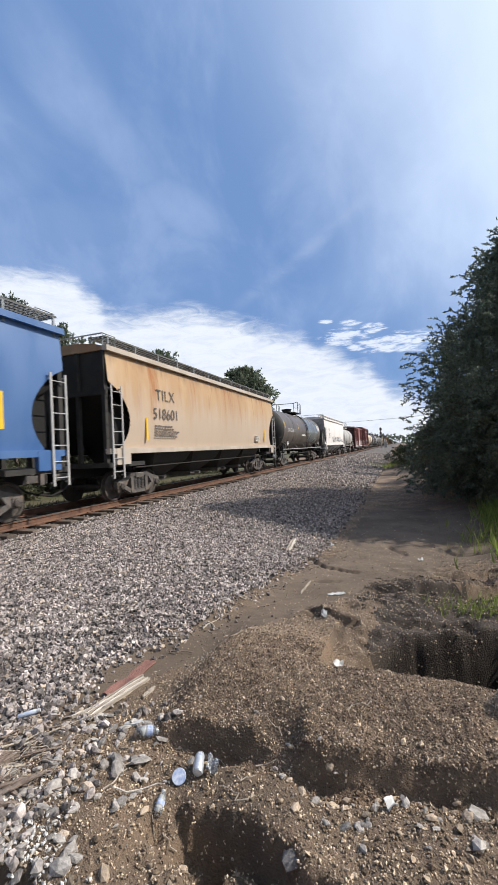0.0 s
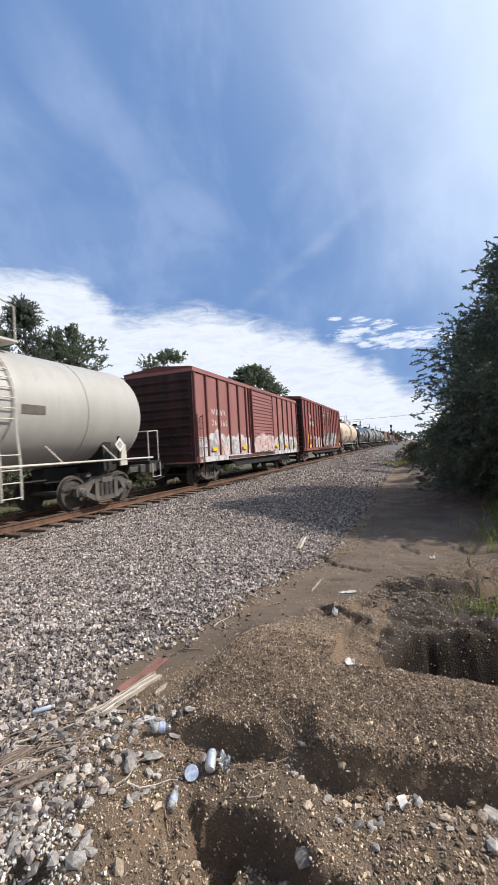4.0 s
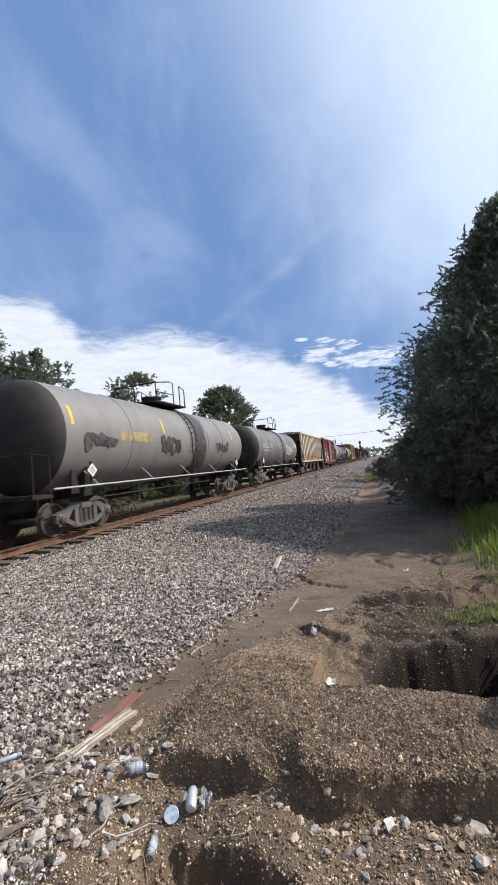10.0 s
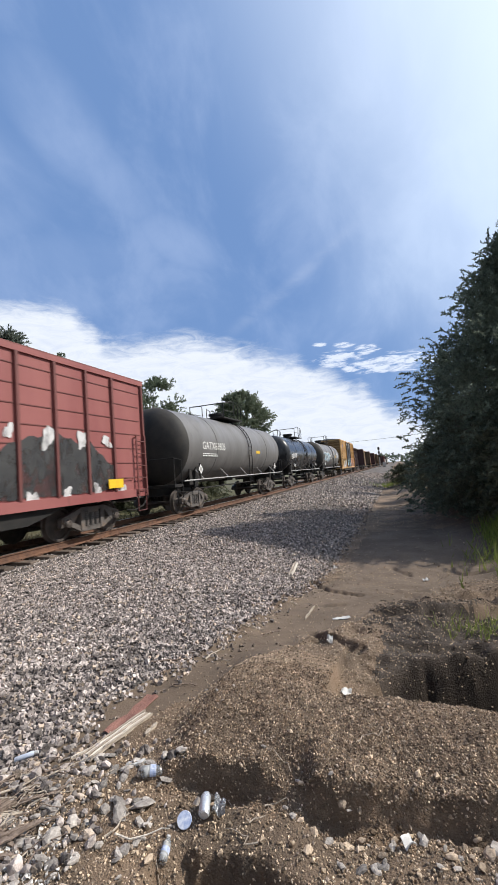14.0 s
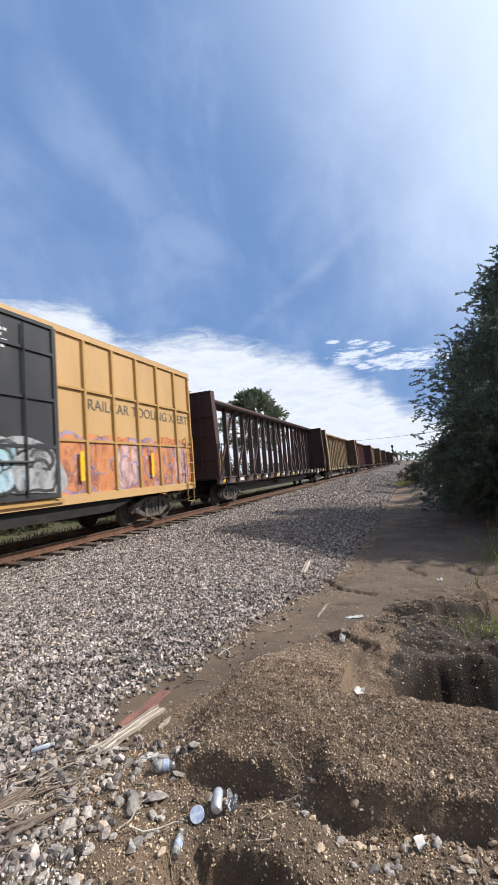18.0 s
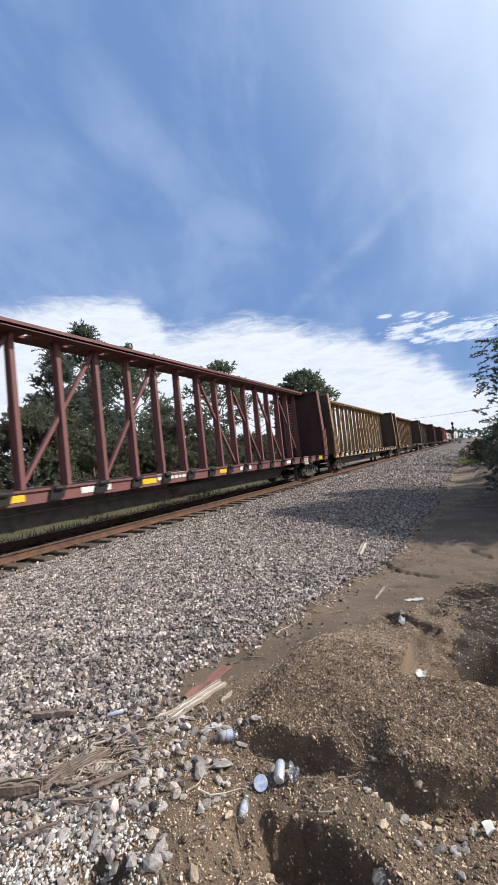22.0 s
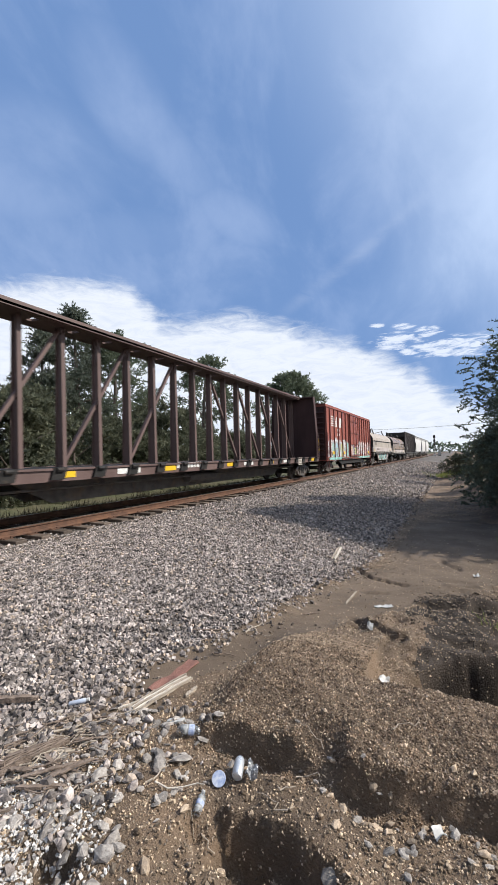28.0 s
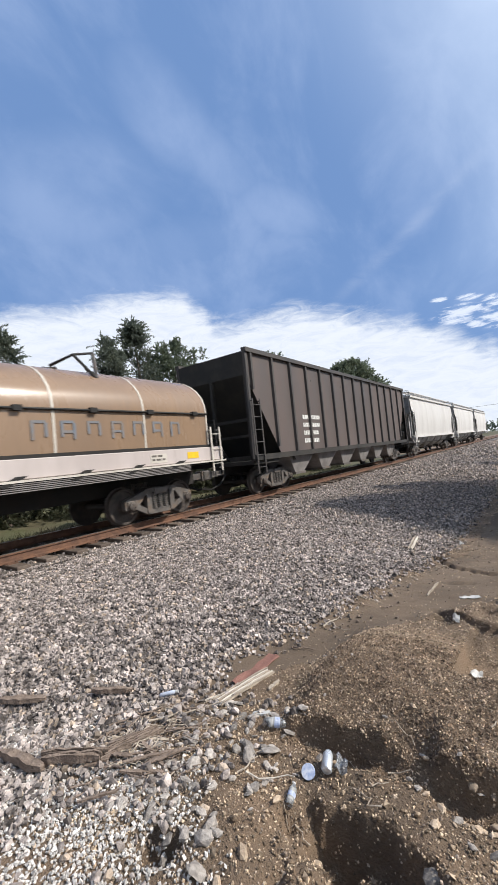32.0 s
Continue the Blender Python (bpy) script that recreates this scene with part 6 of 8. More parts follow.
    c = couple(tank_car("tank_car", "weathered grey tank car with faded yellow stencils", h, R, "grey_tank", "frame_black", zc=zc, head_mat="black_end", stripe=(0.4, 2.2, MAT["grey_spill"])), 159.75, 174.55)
    for y in (-h + 0.9, -1.9, h - 2.2):
        tank_patch(c, "reflector", "yellow", R, zc, y, y + 0.1, 2.8, 3.3)
    smudge(c, R, zc, -h + 2.0, 2.38, 1.3, 0.42, 5)
    tank_patch(c, "faded_stencil", SP_STENCIL, R, zc, -h + 2.9, -2.6, 2.45, 2.75)
    smudge(c, R, zc, -1.35, 2.36, 1.4, 0.55, 6)
    smudge(c, R, zc, 3.8, 2.42, 1.5, 0.45, 7)
    h = 6.95
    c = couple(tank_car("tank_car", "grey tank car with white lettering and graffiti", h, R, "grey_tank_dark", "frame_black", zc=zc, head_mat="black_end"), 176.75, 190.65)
    tank_text(c, "RAGX 51799", 0.42, SP_WHITE, R, zc, -h + 1.6, 2.50)
    fine_print(c, on_tank(R, zc, 2.3) + 0.003, -h + 1.7, 2.32, 1, 2.2)
    graffiti(c, 1.525, 1.6, 3.9, 2.05, 2.75, SP_GREY, SP_WHITE, 4, 38, shell=(R, zc))
    tank_patch(c, "data_panel", "white", R, zc, h - 1.6, h - 0.8, 2.7, 3.1)
    tank_patch(c, "data_panel", "yellow", R, zc, h - 2.9, h - 2.3, 2.25, 2.5)
    for y in (-0.7, 4.9):
        tank_patch(c, "reflector", "yellow", R, zc, y, y + 0.09, 2.6, 3.1)
    # ribbed cream hopper
    h = 7.75
    # ends near black, standing in for the shade behind the slanted cut
    c = couple(ribbed_hopper("covered_hopper", "cream ribbed covered hopper with rust along its lower panels", h, 4.18, "cream_hopper", "cream_rib", "black_end",
                             lined(h - 0.4, 17), pockets="black_end"), 192.5, 208.0)
    reflectors(c, 1.475, [-5.6, -1.9, 1.8, 5.5], 1.5, "yellow", 0.14, 0.5)
    for k, y in enumerate((-4.6, -2.0, 1.2, 4.0)):
        scrawl(c, 1.468, y, 1.65, 1.1, 0.5, SP_ORANGE if k % 2 else SP_BLACK, 41 + k, 3)
    # maroon boxcar
    h = 7.3
    ribs = [-h + 0.07] + [-h + 0.95 + 1.0 * k for k in range(5)] + [-1.75, 1.75] + [2.85 + 1.0 * k for k in range(4)] + [h - 0.07]
    c = couple(boxcar("boxcar", "maroon boxcar with panelled sides, corrugated door and pink graffiti", h, 4.41, "maroon_box", "red_rib", ribs, [(-1.6, 1.6, "maroon_box")],
                      roof="red_rib"), 210.0, 224.6)
    for k in range(7):
        z = 1.45 + 0.42 * k
        for a, b in ((-h + 0.2, -1.9), (1.9, h - 0.2)):
            part("side_panel_crease", Shape().plate([(a, z), (b, z), (b, z + 0.025), (a, z + 0.025)], 0, 1.47, 1.485), "red_rib", c)
    graffiti(c, 1.478, -h + 1.0, -1.9, 1.0, 2.6, [SP_PINK, SP_WHITE, SP_GREY], SP_WHITE, 6, 51)
    fill_band(c, 1.49, 1.9, h - 1.4, 1.15, 2.45, SP_BLACK, 52)
    r = random.Random(53)
    for k in range(9):
        y, up = 2.1 + 0.5 * k + r.uniform(-0.1, 0.1), k % 2
        part("sprayed_blot", Shape().plate(blob(y, (2.50 if up else 1.16) + r.uniform(-0.06, 0.06), r.uniform(0.2, 0.34), r.uniform(0.22, 0.5), r, 24, 0.4), 0, 1.49, 1.497 + 0.0005 * k),
             SP_WHITE, c, "white sprayed blot")
    reflectors(c, 1.56, [-h + 1.4, h - 1.5], 1.2, "yellow", 0.24, 0.6)
    fine_print(c, 1.48, -h + 1.1, 2.9, 3, 1.6, "white", 0.16)
    # grey tank cars
    h, R, zc = 6.75, 1.52, 2.60
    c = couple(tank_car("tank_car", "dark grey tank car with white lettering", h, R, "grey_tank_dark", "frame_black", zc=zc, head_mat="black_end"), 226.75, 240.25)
    tank_text(c, "GATX69605", 0.44, "white", R, zc, -h + 1.8, 2.42)
    fine_print(c, on_tank(R, zc, 2.2) + 0.003, -h + 1.9, 2.22, 2, 1.6)
    tank_patch(c, "placard", "yellow", R, zc, 1.6, 2.2, 2.35, 2.5)
    h, R, zc = 5.8, 1.42, 2.55
    c = couple(tank_car("tank_car", "short black tank car with small white stencils", h, R, "black_tank", "frame_black", zc=zc), 242.4, 254.0)
    graffiti(c, 1.425, -h + 1.0, -h + 2.6, 2.2, 2.5, SP_GREY, SP_WHITE, 3, 55, shell=(R, zc))
    h, R, zc = 6.45, 1.52, 2.60
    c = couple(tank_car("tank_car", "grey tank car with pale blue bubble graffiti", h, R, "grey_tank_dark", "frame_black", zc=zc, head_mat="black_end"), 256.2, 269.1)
    graffiti(c, 1.525, -h + 1.2, -1.9, 1.95, 2.9, SP_SKY, SP_WHITE, 6, 56, shell=(R, zc))
    graffiti(c, 1.525, -1.8, -0.3, 2.2, 2.7, MAT["grey_tank_dark"], SP_WHITE, 3, 57, shell=(R, zc))
    for y in (-1.6, 1.8):
        tank_patch(c, "reflector", "yellow", R, zc, y, y + 0.09, 2.6, 3.1)
    tank_patch(c, "placard", "dark_letter", R, zc, 2.6, 3.1, 2.7, 2.85)
    tank_patch(c, "data_panel", "white", R, zc, 3.6, 4.8, 2.4, 2.9)
    tank_patch(c, "data_panel", "yellow", R, zc, 2.3, 3.4, 2.35, 2.6)
    # yellow boxcar with black double doors
    h = 8.7
    ribs = [-h + 0.07] + [-h + 0.95 + 1.25 * k for k in range(5)] + [-2.15, 2.74] + [3.62 + 1.02 * k for k in range(5)] + [h - 0.07]
    c = couple(boxcar("boxcar", "tall yellow boxcar with black double doors and heavy graffiti", h, 5.02, "yellow_box", "yellow_rib", ribs,
                      [(-2.05, 0.26, "black_door"), (0.32, 2.62, "black_door")], roof="galvanised", rails=2, corrugated_door=False, end_mat="shaded_end_yellow"), 271.0, 288.4)
    writing("any", 0.40, "dark_letter", c, 1.478, -h + 3.55, 3.95)
    writing("road", 0.40, "dark_letter", c, 1.478, -h + 3.5, 3.62)
    logo_r, logo_b = spray("logo_red", (0.55, 0.12, 0.12), (0.50, 0.14, 0.14)), spray("logo_blue", (0.10, 0.18, 0.42), (0.14, 0.22, 0.46))
    for e, m in ((1, logo_b), (-1, logo_r)):
        for f in (1, -1):
            y, z = -h + 2.6, 3.95
            part("emblem", Shape().plate([(y, z), (y + e * 0.62, z + f * 0.55), (y + e * 0.62, z + f * 0.30), (y + e * 0.28, z)], 0, 1.474, 1.482), m, c)
    fine_print(c, 1.48, -h + 1.5, 2.9, 3, 1.3, "dark_letter", 0.2)
    fine_print(c, 1.605, -1.7, 4.55, 6, 1.1, "white", 0.06)
    fine_print(c, 1.605, 0.5, 4.55, 6, 1.1, "white", 0.06)
    writing("RAILCAR TOOLING XPERTS", 0.40, "dark_letter", c, 1.478, 3.72, 3.15)
    graffiti(c, 1.478, -h + 2.3, -2.3, 1.0, 2.1, [SP_SKY, SP_GREY, SP_WHITE, SP_LILAC], SP_WHITE, 5, 61, SP_BLACK)
    graffiti(c, 1.62, -1.95, 2.5, 1.2, 2.3, [SP_SKY, SP_GREY, SP_TEAL], SP_BLACK, 5, 62, SP_GREY)
    graffiti(c, 1.478, 2.8, h - 0.3, 1.0, 2.5, [SP_ORANGE, SP_ORANGE, SP_PINK], SP_LILAC, 6, 63, SP_ORANGE)
    reflectors(c, 1.56, [-h + 2.8, -h + 5.6, 3.4, 6.2], 1.4, "yellow", 0.7, 0.13)
    # lumber cars
    beams = [
        (290.5, 312.4, "dark maroon centrebeam lumber car, empty, with tall bulkheads", "beam_maroon", "bulk_maroon", "beam_maroon", "bulk_maroon"),
        (314.3, 336.0, "tan centrebeam lumber car, empty, with plywood-brown bulkheads", "beam_tan", "beam_tan", "beam_tan", "bulk_brown"),
        (337.6, 359.6, "dull red centrebeam lumber car, empty, with dark bulkheads", "beam_red", "beam_red", "beam_red", "bulk_maroon"),
        (361.2, 383.1, "rusty tan centrebeam lumber car, empty, with brown bulkheads", "beam_tan", "beam_brown", "beam_tan", "bulk_brown"),
        (384.8, 406.8, "brown centrebeam lumber car, empty, with brown bulkheads", "beam_brown", "beam_brown", "beam_brown", "bulk_brown"),
        (408.5, 430.2, "dull red-brown centrebeam lumber car, empty, with dark bulkheads", "beam_maroon", "bulk_maroon", "beam_red", "bulk_maroon"),
        (432.0, 454.0, "dark centrebeam lumber car, empty, with sooty bulkheads", "beam_maroon", "bulk_maroon", "beam_maroon", "bulk_maroon"),
    ]
    for a, b, label, m, bulk, deck, face in beams:
        c = couple(centerbeam("lumber_car", label, (b - a) / 2, m, bulk, deck, face=face), a, b)
        fine_print(c, 1.485, -3.0, 1.02, 1, 1.6, "white", 0.16)
        if bulk == "beam_red":
            r = random.Random(88)
            s = Shape()
            for k in range(17):
                z = 4.2 - 0.155 * k
                x = -0.95
                while x < -0.15:
                    w = r.uniform(0.08, 0.26)
                    s.box(x, min(x + w, -0.12), (b - a) / 2 - 0.108, (b - a) / 2 - 0.101, z, z + 0.07)
                    x += w + 0.05
            part("stencilled_lines", s, "grey_letter", c, "rows of small pale stencilling")
    # red boxcar with white emblem
    h = 7.55
    ribs = [-h + 0.07] + [-h + 0.95 + 1.08 * k for k in range(5)] + [-1.35, 1.75] + [2.75 + 0.98 * k for k in range(5)] + [h - 0.07]
    c = couple(boxcar("boxcar", "red boxcar with a white striped emblem and pastel graffiti", h, 4.54, "ns_box", "ns_rib", ribs, [(-1.2, 1.6, "ns_box")], roof="ns_rib",
                      corrugated_door=False), 455.6, 470.7)
    for k in range(5):
        part("emblem_stripe", Shape().box(1.474, 1.48, -h + 1.35, -h + 2.3 + 0.16 * k, 3.80 - 0.15 * k, 3.88 - 0.15 * k), "white", c, "white stripe of the emblem")
    for a, b in ((2.55, 2.75), (3.05, 3.25), (3.45, 3.95)):
        part("emblem_bar", Shape().plate([(-h + a, 3.18), (-h + b, 3.18), (-h + b + 0.12, 3.88), (-h + a + 0.12, 3.88)], 0, 1.474, 1.482), "white", c, "slanting white bar of the emblem")
    fine_print(c, 1.48, -h + 2.9, 2.9, 2, 0.6, "white", 0.16)
    fill_band(c, 1.475, -h + 0.2, -1.4, 0.97, 2.25, SP_WHITE, 74)
    graffiti(c, 1.478, -h + 0.8, -1.5, 1.0, 2.2, [SP_WHITE, SP_TEAL, SP_SKY, SP_WHITE, SP_YELLOW], SP_GREY, 7, 71, SP_WHITE)
    graffiti(c, 1.478, 1.9, h - 0.4, 1.1, 2.4, [SP_WHITE, SP_WHITE, SP_PINK], SP_PINK, 4, 72)
    graffiti(c, 1.61, -1.1, 1.5, 1.2, 2.0, [SP_PINK, SP_WHITE, SP_YELLOW], SP_GREY, 4, 73)
    part("sprayed_band", Shape().box(1.52, 1.528, -h + 0.5, h - 0.4, 0.92, 1.09), SP_TEAL, c, "band of teal spray paint")
    reflectors(c, 1.56, [-h + 1.5, -3.0, h - 1.2], 1.3, "yellow", 0.2, 0.45)
    # coil cars
    h = 6.9
    c = couple(coil_car("coil_car", "beige coil car with a rounded hood and teal graffiti below", h, "coil_grey", "coil_sill", True), 472.3, 485.8)
    writing("NS 165485", 0.30, "dark_letter", c, 1.53, -h + 2.4, 1.68 - 0.05)
    for k in range(4):
        part("emblem_stripe", Shape().box(1.462, 1.468, -h + 1.3, -h + 2.3 + 0.1 * k, 2.40 - 0.09 * k, 2.45 - 0.09 * k), "dark_letter", c)
    graffiti(c, 1.425, -2.6, 2.7, 0.62, 1.28, [SP_WHITE, SP_TEAL], SP_BLACK, 7, 81, SP_TEAL)
    c = couple(coil_car("coil_car", "rusty brown coil car with a rounded hood and grated walkways", h, "coil_brown", "coil_sill", False, rib_mat="rail_white"), 487.1, 500.8)
    writing("NS 167107", 0.26, "dark_letter", c, 1.525, -h + 2.2, 1.36)
    for k in range(4):
        part("emblem_stripe", Shape().box(1.462, 1.468, -h + 1.9, -h + 3.3 + 0.08 * k, 2.36 - 0.10 * k, 2.41 - 0.10 * k), "worn_letter", c, "faded grey stripe of the emblem")
    for k in range(7):
        y = 1.7 + 0.56 * k
        s = Shape().box(1.462, 1.468, y, y + 0.06, 1.98 + 0.05 * (k % 3), 2.34)
        s.box(1.462, 1.468, y + 0.25, y + 0.31, 1.98 + 0.06 * ((k + 1) % 2), 2.30)
        s.box(1.462, 1.4675, y + 0.03, y + 0.28, 2.29, 2.34)
        if k % 2:
            s.box(1.462, 1.4665, y + 0.06, y + 0.25, 2.10, 2.15)
        part("emblem_bar", s, "worn_letter", c, "worn blue-grey strokes of the emblem")
    # black open hopper
    h = 9.05
    c = couple(ribbed_hopper("open_hopper", "weathered black open-top hopper with outside ribs", h, 4.62, "coal_grey", "coal_rib", "black_end", lined(h - 0.3, 15), False, 1.30, 6,
                             pockets="pocket"), 502.4, 520.5)
    fine_print(c, 1.47, -h + 3.5, 2.5, 4, 1.5, "white", 0.16)
    # white covered hoppers at the tail
    for a, b in ((522.2, 538.7), (540.4, 555.7), (557.3, 571.3)):
        c = couple(round_hopper("covered_hopper", "dusty white covered hopper near the tail of the train", (b - a) / 2, 4.3, "white_hopper_grey", "white_hopper_grey", "grey_end",
                                group="white hoppers at the tail"), a, b)


build_train()


# ---- trees and other plants ----
def leaf_material(name, a, b, thin=0.35):
    m = bpy.data.materials.new(name)
    m.use_nodes = True
    n = Nodes(m.node_tree)
    at = n.add("ShaderNodeTexCoord").outputs["Object"]
    col = n.mix(n.ramp(n.noise(at, 0.9, 3.0), 0.35, 0.65), a, b)
    r = n.add("ShaderNodeNewGeometry").outputs["Random Per Island"]
    col = n.add("ShaderNodeHueSaturation", {"Color": col, "Value": n.math("ADD", n.math("MULTIPLY", r, 0.7), 0.65)}).outputs[0]
    p = n.add("ShaderNodeBsdfPrincipled", {"Base Color": col, "Roughness": 0.6, "Specular IOR Level": 0.3})
    t = n.add("ShaderNodeBsdfTranslucent", {"Color": col})
    x = n.add("ShaderNodeMixShader", {0: thin, 1: p.outputs[0], 2: t.outputs[0]})
    n.link(x.outputs[0], n.add("ShaderNodeOutputMaterial").inputs[0])
    return m


MAT.update({
    "leaf_right": leaf_material("cedar_leaf", (0.165, 0.195, 0.145), (0.195, 0.22, 0.16), 0.76),
    "leaf_broad": leaf_material("broad_leaf", (0.15, 0.18, 0.125), (0.18, 0.21, 0.14), 0.55),
    "leaf_conifer": leaf_material("conifer_needles", (0.13, 0.15, 0.122), (0.15, 0.17, 0.128), 0.5),
    "leaf_bush": leaf_material("bush_leaf", (0.125, 0.135, 0.09), (0.16, 0.165, 0.105), 0.5),
    "leaf_far": leaf_material("far_woods", (0.085, 0.115, 0.085), (0.11, 0.14, 0.095), 0.1),
    "grass": leaf_material("grass_blade", (0.17, 0.23, 0.05), (0.26, 0.29, 0.085), 0.5),
    "weed": leaf_material("dry_weed", (0.048, 0.041, 0.026), (0.075, 0.062, 0.036), 0.2),
    "bark": surface("grey_brown_bark", ((0.10, 0.08, 0.065), (0.16, 0.13, 0.11)), 6.0, (1, 1, 0.2), rough=0.9, bump=0.6, bump_scale=14),
})


def mesh_from(name, verts, faces, material, smooth=False):
    """A mesh straight from number arrays; faces all have the same count of corners."""
    k = faces.shape[1]
    me = bpy.data.meshes.new(name)
    me.vertices.add(len(verts))
    me.vertices.foreach_set("co", verts.astype(np.float32).ravel())
    me.loops.add(faces.size)
    me.loops.foreach_set("vertex_index", faces.astype(np.int32).ravel())
    me.polygons.add(len(faces))
    me.polygons.foreach_set("loop_start", np.arange(0, faces.size, k, dtype=np.int32))
    me.polygons.foreach_set("use_smooth", np.full(len(faces), smooth))
    me.materials.append(MAT[material] if isinstance(material, str) else material)
    me.update(calc_edges=True)
    if not smooth:
        me.shade_flat()
    return me


def unit(v):
    return v / np.maximum(1e-9, np.linalg.norm(v, axis=-1, keepdims=True))


def leaves(rng, base, way, length, width):
    """Pointed leaves: one four-cornered blade at each base along its way."""
    n = len(base)
    side = unit(np.cross(way, unit(rng.normal(size=(n, 3)))))
    l, w = length[:, None], width[:, None]
    v = np.stack([base + side * w, base + way * l, base - side * w], 1).reshape(-1, 3)
    return v, np.arange(3 * n).reshape(n, 3)


def sprays(rng, p, d, size, count, leaf):
    """Twigs of leaflets: count leaflets along each twig from p in the way d."""
    n = len(p)
    t = np.tile(np.linspace(0.05, 1.0, count), n)
    pp, dd, ss = np.repeat(p, count, 0), np.repeat(d, count, 0), np.repeat(size, count)
    droop = np.stack([0 * t, 0 * t, -0.25 * t * t], -1)
    base = pp + (dd * t[:, None] + droop) * ss[:, None]
    away = unit(dd * 0.8 + 0.9 * unit(rng.normal(size=(n * count, 3))))
    return leaves(rng, base, away, leaf * rng.uniform(0.7, 1.3, n * count), leaf * 0.25 * rng.uniform(0.7, 1.3, n * count))


def tree(name, label, x, y, height, radius, seed, shape, leaf_mat, twigs, count, leaf, low=0.15, category="tree", group="", twig=0.6, gaps=0.5, limbs=9, cone=0.85, cap=99.0):
    """A tapered trunk with limbs, and a crown of leaf sprays that gathers in clumps with gaps between them."""
    rng = np.random.default_rng(seed)
    z0 = float(land(np.array([x]), np.array([y]))[0]) - 0.05
    ob = thing(name, label, category, group, pose(x, y, z0))
    s = Shape()
    r0 = 0.022 * height + 0.03
    lean = rng.normal(0, 0.03 * height, 2)
    axis = [(lean[0] * q * q, lean[1] * q * q, height * 0.92 * q) for q in (0, 0.2, 0.4, 0.6, 0.8, 1.0)]
    s.tube(axis, [r0 * (1.25 - 1.15 * q) for q in (0, 0.2, 0.4, 0.6, 0.8, 1.0)], 8)
    for k in range(limbs):
        q = low + ((0.9 if shape == "cone" else 0.66) - low) * (k + 0.5) / limbs
        a = k * 2.4 + rng.uniform(-0.4, 0.4)
        ln = radius * 0.8 * (1.15 - q if shape == "cone" else 1.0)
        b = Vector((lean[0] * q * q, lean[1] * q * q, height * q))
        e = b + Vector((math.cos(a) * ln, math.sin(a) * ln, ln * (0.15 if shape == "cone" else 0.7)))
        s.tube([b, (b + e) / 2 + Vector((0, 0, 0.08 * ln)), e], [r0 * 0.4 * (1.1 - q), r0 * 0.25 * (1.1 - q), 0.01], 5)
    part("trunk", s, "bark", ob, "", True)
    # clumps
    n = max(10, int(twigs / 22))
    u = rng.random(n * 3)
    hh = low + (1 - low) * u ** (1.25 if shape == "cone" else 0.75)
    hh = hh[:n]
    if shape == "cone":
        rr = np.minimum(cap, radius * np.clip(1.04 - (hh - low) / (1 - low), 0.02, 1) ** cone)
    else:
        q = (hh - low) / (1 - low)
        rr = radius * np.sqrt(np.clip(1 - (2 * q - 0.85) ** 2 / 1.35, 0.03, 1))
    ang = rng.uniform(0, 2 * math.pi, n)
    fill = rng.random(n) ** 0.42
    c = np.stack([np.cos(ang) * rr * fill + lean[0] * hh ** 2, np.sin(ang) * rr * fill + lean[1] * hh ** 2, hh * height], -1)
    csize = radius * rng.uniform(0.10, 0.26, n) * (1.2 if shape != "cone" else 1.0)
    csize = np.minimum(csize, 0.16 * rr + 0.16)
    if gaps:
        keep = rng.random(n) > gaps * 0.4 * (fill > 0.75)
        c, csize = c[keep], csize[keep]
    per = max(4, int(twigs / len(c)))
    p = np.repeat(c, per, 0) + rng.normal(size=(len(c) * per, 3)).clip(-1.5, 1.5) * np.repeat(csize, per)[:, None] * (0.8, 0.8, 0.6)
    p[:, 2] = np.maximum(p[:, 2], 0.03)
    out = p - np.array([0, 0, 0])
    out[:, 2] = 0.35 * radius if shape == "cone" else (p[:, 2] - height * 0.55)
    d = unit(unit(out) + 0.55 * rng.normal(size=p.shape))
    v, f = sprays(rng, p, d, twig * rng.uniform(0.6, 1.2, len(p)), count, leaf)
    v[:, 2] = np.maximum(v[:, 2], 0.02)
    part("crown", mesh_from("crown", v, f, leaf_mat), leaf_mat, ob)
    return ob


